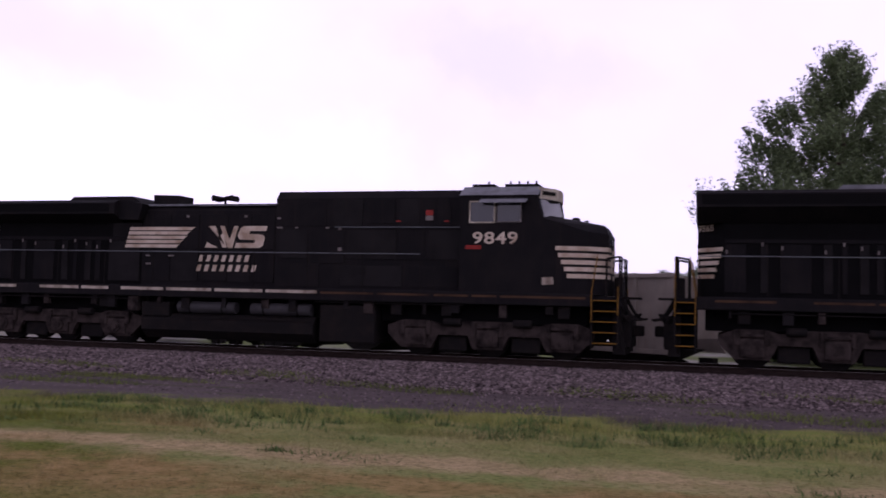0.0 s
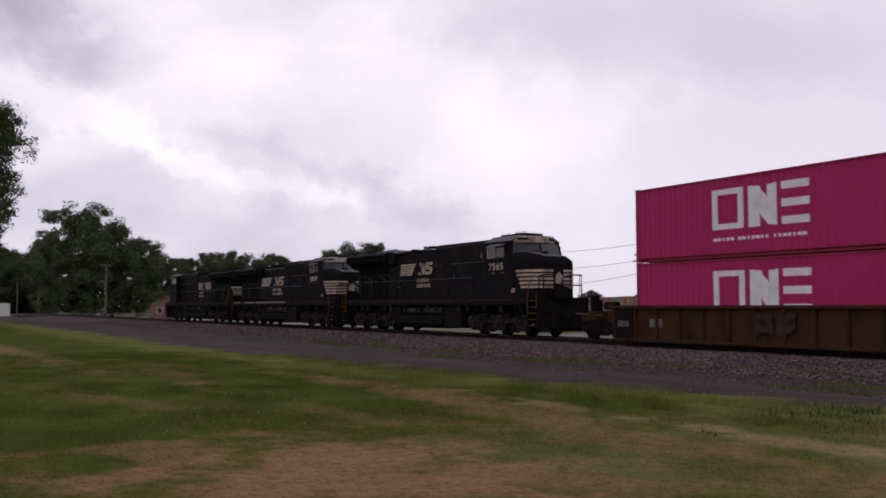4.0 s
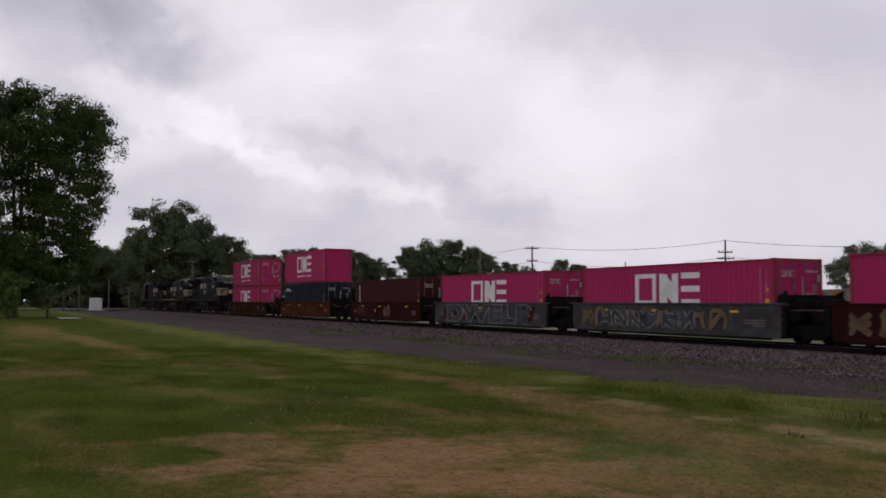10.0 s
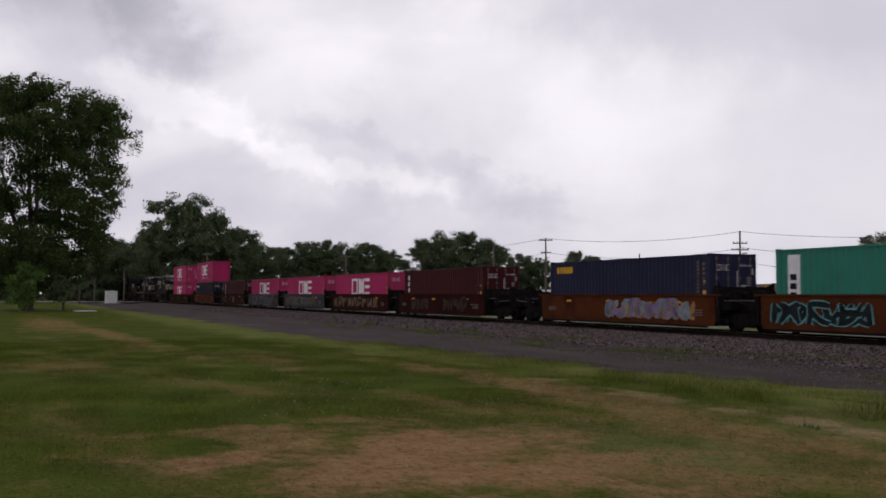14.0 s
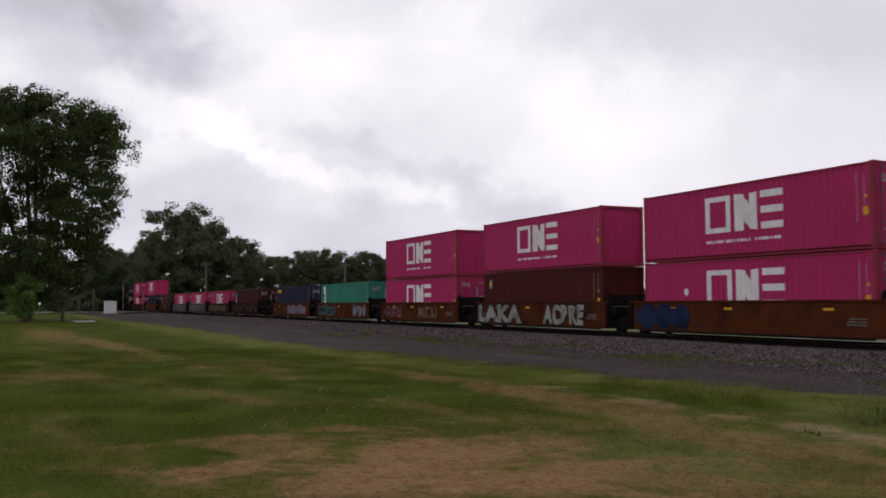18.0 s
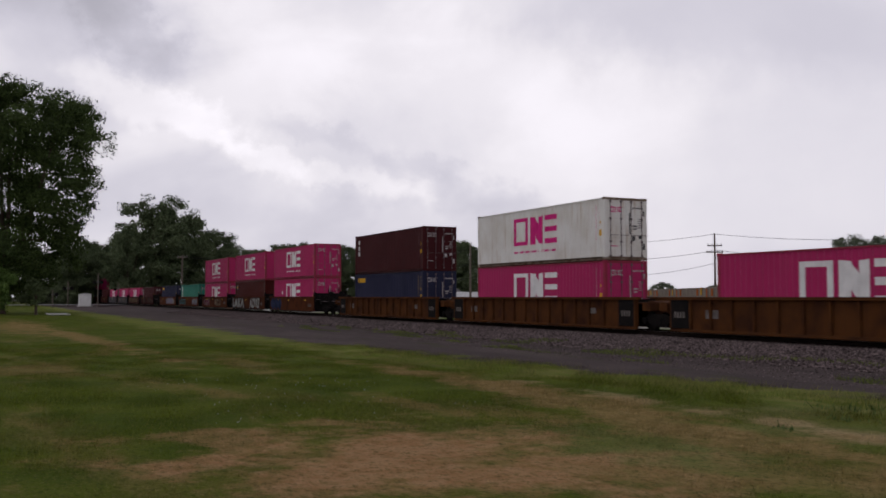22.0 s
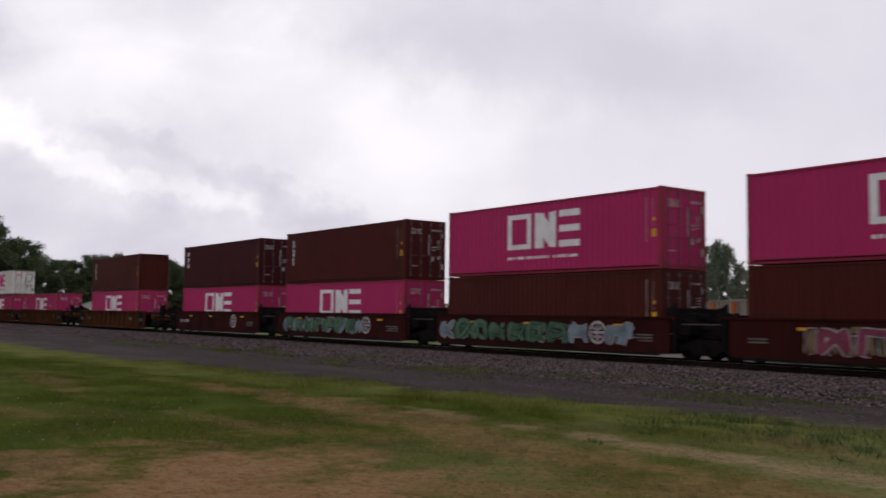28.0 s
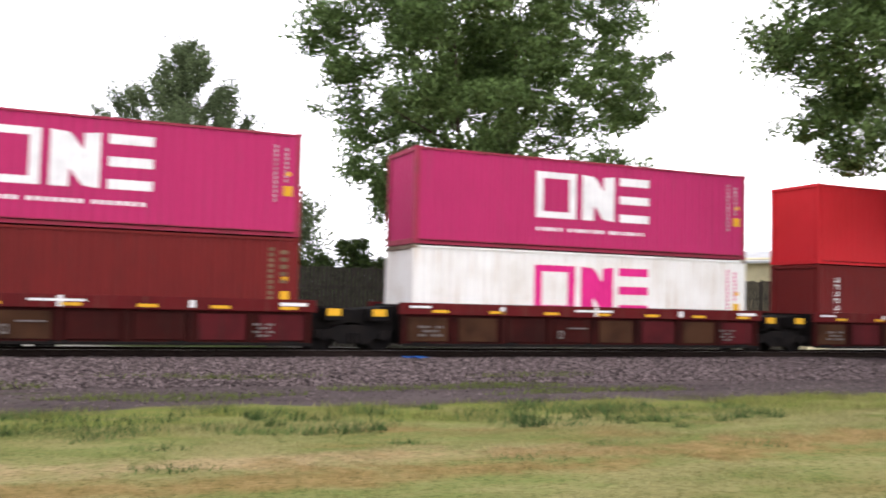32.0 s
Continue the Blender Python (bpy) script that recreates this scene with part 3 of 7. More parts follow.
def stones(name, count, x0, x1, y0, y1, height, size, seed, mat, label):
    """Loose angular stones strewn on a slope: real geometry, one mesh."""
    rg = np.random.default_rng(seed)
    base = np.array([(1, 0, 0), (-1, 0, 0), (0, 1, 0), (0, -1, 0), (0, 0, 1), (0, 0, -1)], float)
    tris = np.array([(0, 2, 4), (2, 1, 4), (1, 3, 4), (3, 0, 4), (2, 0, 5), (1, 2, 5), (3, 1, 5), (0, 3, 5)])
    x = rg.uniform(x0, x1, count)
    y = rg.uniform(y0, y1, count)
    z = height(y)
    s = size * rg.uniform(0.5, 1.5, (count, 1, 1)) * rg.uniform(0.6, 1.3, (count, 6, 1))
    v = base[None] * s * np.array([1.2, 1.0, 0.75])
    a = rg.uniform(0, 6.28, count)
    ca, sa = np.cos(a)[:, None], np.sin(a)[:, None]
    vx, vy = v[..., 0] * ca - v[..., 1] * sa, v[..., 0] * sa + v[..., 1] * ca
    tilt = rg.uniform(-0.5, 0.5, (count, 1))
    vz = v[..., 2] + vx * tilt
    verts = np.stack((vx + x[:, None], vy + y[:, None], vz + z[:, None]), -1).reshape(-1, 3)
    faces = (tris[None] + 6 * np.arange(count)[:, None, None]).reshape(-1, 3)
    me = bpy.data.meshes.new(name)
    me.vertices.add(len(verts)); me.vertices.foreach_set("co", verts.ravel())
    me.loops.add(faces.size); me.loops.foreach_set("vertex_index", faces.ravel())
    me.polygons.add(len(faces)); me.polygons.foreach_set("loop_start", np.arange(0, faces.size, 3))
    me.update(calc_edges=True)
    ob = part(name, me, mat)
    return tagged(ob, label, "stones", kind="stuff")


def bed_height(y):
    return np.interp(y, [18, 20.6, 22.6, 24.3, 29.1, 31], [-0.46, -0.47, -0.33, -0.2, -0.2, -0.78])


stones("ballast_stones", 52000, -42, 26, 20.4, 25.9, bed_height, 0.042, 5, M["stone"], "loose angular grey and purple ballast stones beside the rail")
stones("ballast_stones", 16000, -120, -42, 20.6, 25.9, bed_height, 0.05, 6, M["stone"], "loose angular grey ballast stones further along the line")
stones("track_gravel", 9000, -40, 22, 16.6, 20.8, bed_height, 0.02, 7, M["stone"], "fine grey gravel strewn over the dirt track")


def rail_at(name, y):
    bm = bmesh.new()
    pr = [(-0.07, -0.18), (0.07, -0.18), (0.07, -0.165), (0.012, -0.14), (0.012, -0.05), (0.036, -0.04), (0.036, -0.004), (0.03, 0), (-0.03, 0), (-0.036, -0.004), (-0.036, -0.04), (-0.012, -0.05), (-0.012, -0.14), (-0.07, -0.165)]
    prism(bm, [(y + a, z) for a, z in pr], -900, 400, "x")
    ob = part(name, bm, M["railside"])
    tagged(ob, "rust-brown steel rail with a worn top on timber ties", "rail", kind="structure")
    head = part("rail_head", boxed(-900, 400, y - 0.028, y + 0.028, -0.002, 0.003), M["steel"], ob, "polished running surface")
    return ob


rail_at("rail", RAIL_Y - 0.7535)
rail_at("rail", RAIL_Y + 0.7535)
line_ties = tagged(empty("ties", 0, RAIL_Y, -0.18, "weathered timber ties sunk in grey ballast", "railway ties", kind="structure"))
tie_mesh = mesh_of("tie", boxed(-0.115, 0.115, -1.3, 1.3, -0.17, 0.0, bevel=0.012))
for i in range(150):
    part("tie", tie_mesh, M["tie"], line_ties, at=pose(-50 + i * 0.52, random.uniform(-0.03, 0.03), random.uniform(-0.012, 0.0), 0, 0, random.uniform(-1, 1)))
bm = bmesh.new()
for i in range(300):
    box(bm, -50 - (i + 1) * 0.52 - 0.115, -50 - (i + 1) * 0.52 + 0.115, -1.3, 1.3, -0.17, 0)
tagged(part("tie_row", bm, M["tie"], line_ties), kind="stuff")

# blue rag lying by the rail
rag_bm = bmesh.new()
bmesh.ops.create_grid(rag_bm, x_segments=8, y_segments=4, size=0.5)
for v in rag_bm.verts:
    v.co = Vector((v.co.x * 0.75, v.co.y * 0.3, 0.03 + 0.05 * noise.noise(v.co * 4)))
rag = part("tarp_scrap", bmesh.ops and rag_bm, material("blue_plastic_sheet", (0.03, 0.12, 0.42), 0.4))
rag.matrix_basis = pose(9.8, 25.3, -0.17)
rag.modifiers.new("thickness", "SOLIDIFY").thickness = 0.01
tagged(rag, "crumpled blue plastic scrap lying on the ballast", "litter")

# ======== containers ========
CL, CW, CH = 12.19, 2.44, 2.896
PITCH, DEPTH = 0.278, 0.042
S0 = -CL / 2 + 0.17


def ribs_profile():
    """(x, inset) along a corrugated side: outer faces, slopes, inner faces."""
    pts, x = [(-CL / 2 + 0.16, 0.0), (S0 + 0.03, 0.0)], S0 + 0.03
    while x + PITCH < CL / 2 - 0.2:
        pts += [(x + 0.068, DEPTH), (x + 0.138, DEPTH), (x + 0.206, 0.0), (x + PITCH, 0.0)]
        x += PITCH
    return pts + [(CL / 2 - 0.16, 0.0)]


PROFILE = ribs_profile()
PX, PD = np.array([p[0] for p in PROFILE]), np.array([p[1] for p in PROFILE])


def side_mesh():
    verts, faces = [], []
    for x, d in PROFILE:
        verts += [(x, d, 0.14), (x, d, CH - 0.09)]
    for i in range(len(PROFILE) - 1):
        faces.append((2 * i, 2 * i + 2, 2 * i + 3, 2 * i + 1))
    return raw_mesh("side_panel", verts, faces)


def end_mesh():
    bm = bmesh.new()
    ys = np.linspace(-1.06, 1.06, 33)
    prev = None
    for i, y in enumerate(ys):
        d = 0.04 if i % 4 in (1, 2) else 0.0
        v = [bm.verts.new((d, y, 0.15)), bm.verts.new((d, y, CH - 0.1))]
        if prev:
            bm.faces.new((prev[0], v[0], v[1], prev[1]))
        prev = v
    return mesh_of("end_wall", bm)


def roof_mesh():
    bm = bmesh.new()
    prev, x, i = None, -CL / 2 + 0.1, 0
    while x <= CL / 2 - 0.1:
        d = -0.02 if i % 4 in (1, 2) else 0.0
        v = [bm.verts.new((x, -1.16, CH - 0.03 + d)), bm.verts.new((x, 1.16, CH - 0.03 + d))]
        if prev:
            bm.faces.new((prev[0], v[0], v[1], prev[1]))
        prev, x, i = v, x + 0.11, i + 1
    return mesh_of("roof_panel", bm)


def door_mesh():
    bm = boxed(-0.03, 0.03, -0.585, 0.585, 0.16, CH - 0.12, bevel=0.01)
    for z in (0.45, 1.0, 1.55, 2.1):
        box(bm, 0.03, 0.045, -0.5, 0.5, z, z + 0.32, bevel=0.01)
    return mesh_of("door", bm)


def rod_mesh():
    bm = bmesh.new()
    rod(bm, (0, 0, 0.12), (0, 0, CH - 0.1), 0.017, seg=8)
    for z in (0.2, 0.85, 1.9, CH - 0.2):
        box(bm, -0.02, 0.03, -0.05, 0.05, z - 0.04, z + 0.04)
    rod(bm, (0.03, 0, 1.15), (0.03, 0.42, 1.15), 0.012, seg=6)
    return mesh_of("lock_rod", bm)


C = dict(
    side=side_mesh(), end=end_mesh(), roof=roof_mesh(), door=door_mesh(), rod=rod_mesh(),
    post=mesh_of("corner_post", boxed(-0.08, 0.08, -0.08, 0.08, 0.1, CH - 0.1, bevel=0.008)),
    casting=mesh_of("corner_casting", boxed(-0.09, 0.09, -0.082, 0.082, -0.059, 0.059, bevel=0.012)),
    toprail=mesh_of("top_rail", boxed(-CL / 2 + 0.15, CL / 2 - 0.15, -0.03, 0.03, CH - 0.1, CH - 0.03, bevel=0.006)),
    botrail=mesh_of("bottom_rail", prismed([(-0.035, 0.155), (-0.035, 0.125), (0.05, 0.125), (0.05, 0.02), (-0.03, 0.02), (-0.03, 0.0), (0.062, 0.0), (0.062, 0.155)], -CL / 2 + 0.15, CL / 2 - 0.15, "x")),
    endsill=mesh_of("end_sill", boxed(-0.05, 0.05, -1.06, 1.06, 0.0, 0.16, bevel=0.006)),
    header=mesh_of("end_header", boxed(-0.05, 0.05, -1.06, 1.06, CH - 0.13, CH - 0.01, bevel=0.006)),
    floor=mesh_of("floor_panel", boxed(-CL / 2 + 0.06, CL / 2 - 0.06, -1.14, 1.14, 0.1, 0.15)),
)


def painted(name, bars, lift=0.004):
    """Paint that follows the corrugation of the near side. bars: (xa, xb, low at xa, low at xb, high at xa, high at xb)."""
    verts, faces = [], []
    for xa, xb, la, lb, ha, hb in bars:
        cuts = [xa] + [x for x in PX if xa + 1e-4 < x < xb - 1e-4] + [xb]
        for x in cuts:
            f = (x - xa) / (xb - xa)
            d = float(np.interp(x, PX, PD)) - lift
            verts += [(x, d, la + (lb - la) * f), (x, d, ha + (hb - ha) * f)]
        k = len(verts) - 2 * len(cuts)
        faces += [(k + 2 * i, k + 2 * i + 2, k + 2 * i + 3, k + 2 * i + 1) for i in range(len(cuts) - 1)]
    return raw_mesh(name, verts, faces)


def rect(x0, x1, z0, z1):
    return (x0, x1, z0, z0, z1, z1)


def mark_meshes(z0=1.0, h=1.44, t=0.2):
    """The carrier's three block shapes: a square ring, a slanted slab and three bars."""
    ring = [rect(-2.06, -1.8, z0, z0 + h), rect(-0.88, -0.62, z0, z0 + h), rect(-1.8, -0.88, z0, z0 + t), rect(-1.8, -0.88, z0 + h - t, z0 + h)]
    slab = [(-0.4, 0.06, z0, z0, z0 + h, z0 + h * 0.97), (0.06, 0.4, z0 + h * 0.33, z0 + h * 0.03, z0 + h * 0.97, z0 + h * 0.67), (0.4, 0.8, z0 + h * 0.03, z0, z0 + h * 0.97, z0 + h)]
    bars = [rect(1.0, 2.12, z0, z0 + t * 1.3), rect(1.0, 2.12, z0 + h * 0.41, z0 + h * 0.41 + t * 1.3), rect(1.0, 2.12, z0 + h - t * 1.3, z0 + h)]
    return [painted("logo_ring", ring), painted("logo_slab", slab), painted("logo_bars", bars)]


def bar_row(x0, x1, z0, z1, words, rg):
    """A line of small print as a row of short bars."""
    out, x = [], x0
    widths = []
    for k in words:
        widths += [1.0] * k + [0.7]
    unit = (x1 - x0) / sum(widths)
    for wd in widths:
        if wd == 1.0:
            out.append(rect(x + unit * 0.16, x + unit * 0.8, z0, z1))
        x += unit * wd
    return out


RG = random.Random(11)
LOGO = mark_meshes()
LOGO_HIGH = mark_meshes(1.15, 1.33, 0.185)
SUBLINE = painted("subline", bar_row(-2.05, 2.13, 0.59, 0.70, (5, 7, 7), RG))
# small print and check marks along the right edge
EDGE_PRINT = painted("edge_print", [rect(5.34, 5.40, 0.95 + 0.125 * i, 1.04 + 0.125 * i) for i in range(13)] + [rect(5.64, 5.70, 1.5 + 0.125 * i, 1.59 + 0.125 * i) for i in range(8)])
EDGE_BOLD = painted("edge_print", [rect(5.26, 5.40, 0.85 + 0.15 * i, 0.95 + 0.15 * i) for i in range(12)] + [rect(5.58, 5.78, 1.62 + 0.2 * i, 1.73 + 0.2 * i) for i in range(5)])
EDGE_TAG = painted("edge_tag", [rect(5.6, 5.84, 1.12, 1.4), rect(5.64, 5.8, 1.68, 1.8)])
def small_bars(rows):
    bm = bmesh.new()
    for y0, y1, z0, z1 in rows:
        box(bm, 0, 0.004, y0, y1, z0, z1)
    return mesh_of("door_print", bm)


DOOR_PRINT = small_bars([(-0.22 + 0.09 * i, -0.16 + 0.09 * i, 2.38, 2.46) for i in range(7)] + [(0.1, 0.3, 1.9 - 0.1 * i, 1.93 - 0.1 * i) for i in range(5)] + [(0.12, 0.28, 1.0, 1.16), (-0.42, -0.36, 1.2, 2.2), (0.38, 0.46, 2.05, 2.3), (0.36, 0.48, 0.5, 0.78), (-0.2, 0.05, 1.55, 1.62), (-0.2, 0.0, 1.42, 1.48), (-0.24, -0.08, 0.9, 1.12)])
DOOR_PRINT2 = small_bars([(-0.3, -0.25, 2.2, 2.46), (-0.14, -0.09, 2.2, 2.46), (-0.25, -0.14, 2.2, 2.25), (-0.25, -0.14, 2.41, 2.46), (-0.04, 0.01, 2.2, 2.46), (0.1, 0.15, 2.2, 2.46), (0.2, 0.25, 2.2, 2.46), (0.25, 0.36, 2.2, 2.25), (0.25, 0.36, 2.41, 2.46), (-0.3, 0.1, 0.62, 0.66)])
VERTICAL_NAME = painted("vertical_name", [r for i in range(6) for z in (2.27 - 0.25 * i,) for r in (rect(-5.34, -5.29, z, z + 0.17), rect(-5.17, -5.12, z, z + 0.17), rect(-5.29, -5.17, z + 0.13 * (i % 2), z + 0.04 + 0.13 * (i % 2)))])
VERTICAL_SHORT = painted("vertical_name", [rect(-5.5, -5.27, 2.2 - 0.42 * i, 2.5 - 0.42 * i) for i in range(3)])
VERTICAL_PANEL = painted("name_panel", [rect(-5.55, -4.97, 0.5, 2.66)])
VERTICAL_DARK = painted("name_letters", [rect(-5.42, -5.1, 1.75 - 0.33 * i, 1.97 - 0.33 * i) for i in range(5)], lift=0.008)
FLAT_NAME = painted("flat_name", [rect(-5.55 + 0.3 * i, -5.3 + 0.3 * i, 2.28, 2.6) for i in range(5)])
FLAT_TWO = painted("flat_stripes", [rect(-5.65, -5.25, 2.32, 2.38), rect(-5.65, -5.25, 2.22, 2.28), rect(-5.65, -5.25, 2.42, 2.48)])
FLAT_WORD = painted("flat_word", [r for i in range(3) for x in (-5.1 + 0.24 * i,) for r in (rect(x, x + 0.06, 2.22, 2.46), (x + 0.06, x + 0.14, 2.38, 2.22, 2.46, 2.3), rect(x + 0.14, x + 0.19, 2.22, 2.46))] + [rect(-4.35, -3.9, 2.2, 2.26)])
BADGE_DARK = painted("badge_panel", [rect(-5.55, -4.3, 2.1, 2.62)])
BADGE_YELLOW = painted("badge_stripe", [(-5.45, -4.35, 2.46, 2.36, 2.5, 2.58)], lift=0.008)
BADGE_WHITE = painted("badge_word", [rect(-5.45 + 0.19 * i, -5.3 + 0.19 * i, 2.15, 2.33) for i in range(6)], lift=0.008)
SMALL_BADGE = painted("small_badge", [rect(-5.5, -5.05, 2.0, 2.5)])
SMALL_FLAG = painted("small_flag", [(-5.42, -5.15, 2.1, 2.2, 2.3, 2.42)], lift=0.008)
PLACARDS = {x: painted("placard", [(x - 0.16, x, 1.6, 1.43, 1.6, 1.77), (x, x + 0.16, 1.43, 1.6, 1.77, 1.6)]) for x in (-3.35, 3.4)}

CONTAINER_WORDS = {"pink": "magenta", "brown": "oxide brown", "brownlight": "orange-brown", "maroon": "dark maroon", "redbrown": "red oxide", "winered": "wine red", "navy": "navy blue", "darkblue": "blue-black", "green": "sea green", "white": "weathered white", "red": "bright red"}


def shipping_container(u, z, colour, style, doors=True, where="in a well car", high=False, placard=0):
    """A forty-foot corrugated container whose near side faces the lawn; doors at the trailing end, or the plain end wall."""
    mat = M[colour]
    extra = {"one": "with white block logo", "onepink": "with magenta block logo", "vert": "with vertical lettering", "vert3": "with vertical lettering", "panel": "with white name panel",
             "flat": "with small yellow name", "two": "with small white name", "badge": "with yellow badge", "small": "with small pale badge", "": "with plain sides"}[style]
    c = empty("shipping_container", u, RAIL_Y, z, f"{CONTAINER_WORDS[colour]} container {extra} {where}", "container", "containers on the train")
    edge = {"white": M["rustedge"], "pink": M["pinkedge"]}.get(colour, mat)
    part("side_panel", C["side"], mat, c, at=pose(0, -CW / 2 + 0.02, 0))
    part("side_panel", C["side"], mat, c, at=pose(0, CW / 2 - 0.02, 0, 0, 0, 180))
    part("roof_panel", C["roof"], mat, c)
    part("floor_panel", C["floor"], M["under"], c)
    for sx in (-1, 1):
        part("end_sill", C["endsill"], edge, c, at=pose(sx * (CL / 2 - 0.06), 0, 0))
        part("end_header", C["header"], edge, c, at=pose(sx * (CL / 2 - 0.06), 0, 0))
        for sy in (-1, 1):
            part("corner_post", C["post"], edge if colour == "pink" else mat, c, at=pose(sx * (CL / 2 - 0.085), sy * (CW / 2 - 0.085), 0))
            for h in (0.06, CH - 0.06):
                part("corner_casting", C["casting"], edge, c, at=pose(sx * (CL / 2 - 0.09), sy * (CW / 2 - 0.082), h))
    for sy in (-1, 1):
        part("top_rail", C["toprail"], edge if colour == "pink" else mat, c, at=pose(0, sy * (CW / 2 - 0.032), 0))
        part("bottom_rail", C["botrail"], edge, c, at=pose(0, sy * (CW / 2 - 0.04), 0, 0, 0, 0 if sy < 0 else 180))
    front = 1 if not doors else -1
    part("end_wall", C["end"], mat, c, at=pose(front * (CL / 2 - 0.07), 0, 0, 0, 0, 0 if front < 0 else 180))
    dx = -front
    for sy in (-1, 1):
        d = part("door", C["door"], mat, c, at=pose(dx * (CL / 2 - 0.05), sy * 0.59, 0, 0, 0, 0 if dx > 0 else 180))
        for k in (-0.3, 0.3):
            part("lock_rod", C["rod"], M["lockrod"], d, "dull lock rod", at=pose(0.06, k, 0))
        if dx > 0:
            dp = (M["s_ash"] if sy > 0 else M["markpink"]) if style == "onepink" else M["doormark"]
            tagged(part("door_print", DOOR_PRINT if sy > 0 else DOOR_PRINT2, dp, d, "white printed lines", at=pose(0.05, 0, 0)), kind="stuff")
    near = pose(0, -CW / 2 + 0.02, 0)
    if placard:
        part("placard", PLACARDS[placard], M["mark"], c, "white diamond placard", at=near)
    pm = M["markpink"] if style == "onepink" else M["mark"]
    tagged(part("edge_print", EDGE_BOLD if style in ("flat", "badge", "small") else EDGE_PRINT, pm if style == "onepink" else M["s_umber" if style in ("flat", "badge", "small") else "doormark"], c, "small vertical print", at=near), kind="stuff")
    tagged(part("edge_tag", EDGE_TAG, M["yellow"], c, "yellow tag", at=near), kind="stuff")
    if style in ("one", "onepink"):
        for me in LOGO_HIGH if high else LOGO:
            part("logo_shape", me, pm, c, "block logo shape", at=near)
        tagged(part("subline", SUBLINE, pm, c, "line of small print", at=near), kind="stuff")
    elif style == "vert":
        tagged(part("vertical_name", VERTICAL_NAME, M["mark"], c, at=near), kind="stuff")
    elif style == "vert3":
        tagged(part("vertical_name", VERTICAL_SHORT, M["mark"], c, at=near), kind="stuff")
    elif style == "panel":
        part("name_panel", VERTICAL_PANEL, M["mark"], c, at=near)
        tagged(part("name_letters", VERTICAL_DARK, M["s_dark"], c, at=near), kind="stuff")
    elif style == "flat":
        tagged(part("flat_name", FLAT_NAME, M["yellow"], c, at=near), kind="stuff")
    elif style == "two":
        tagged(part("flat_stripes", FLAT_TWO, M["mark"], c, at=near), kind="stuff")
        tagged(part("flat_word", FLAT_WORD, M["mark"], c, at=near), kind="stuff")
    elif style == "badge":
        part("badge_panel", BADGE_DARK, M["s_dark"], c, at=near)
        part("badge_stripe", BADGE_YELLOW, M["yellow"], c, at=near)
        tagged(part("badge_word", BADGE_WHITE, M["mark"], c, at=near), kind="stuff")
    elif style == "small":
        part("small_badge", SMALL_BADGE, M["s_sky"], c, at=near)
        part("small_flag", SMALL_FLAG, M["yellow"], c, at=near)
    MOVING.append((c, u, z))
    return c


# ======== well cars ========


def wheel_mesh(r):
    bm = bmesh.new()
    rod(bm, (0, -0.05, 0), (0, 0.07, 0), r, seg=28)
    rod(bm, (0, 0.06, 0), (0, 0.1, 0), r + 0.03, seg=28)
    rod(bm, (0, -0.09, 0), (0, -0.04, 0), r * 0.3, seg=14)
    return mesh_of("wheel", bm)


WHEEL = wheel_mesh(0.42)
AXLE = mesh_of("axle", rods([((0, -0.8, 0), (0, 0.8, 0))], 0.08, 10))


def side_frame_mesh():
    bm = bmesh.new()
    prism(bm, [(-1.15, 0.36), (-1.15, 0.58), (-0.75, 0.62), (-0.45, 0.74), (0.45, 0.74), (0.75, 0.62), (1.15, 0.58), (1.15, 0.36), (0.65, 0.36), (0.4, 0.2), (-0.4, 0.2), (-0.65, 0.36)], -0.09, 0.09)
    for x in (-0.88, 0.88):
        rod(bm, (x, -0.16, 0.44), (x, 0.0, 0.44), 0.13, seg=12)
    for x in (-0.13, 0.0, 0.13):
        rod(bm, (x, -0.12, 0.24), (x, -0.12, 0.52), 0.055, seg=8)
    return mesh_of("side_frame", bm)


SIDE_FRAME = side_frame_mesh()
BOLSTER = mesh_of("bolster", boxed(-0.2, 0.2, -1.05, 1.05, 0.45, 0.72, bevel=0.03))


def truck(parent, x):
    t = part("truck_bolster", BOLSTER, M["under"], parent, "two-axle bogie", at=pose(x, 0, 0))
    for sy in (-1, 1):
        part("side_frame", SIDE_FRAME, M["under"], t, at=pose(0, sy * 1.0, 0, 0, 0, 0 if sy < 0 else 180))
        for k in (-0.88, 0.88):
            part("wheel", WHEEL, M["under"], t, at=pose(k, sy * 0.72, 0.42, 0, 0, 0 if sy < 0 else 180))
    for k in (-0.88, 0.88):
        part("axle", AXLE, M["under"], t, at=pose(k, 0, 0.42))


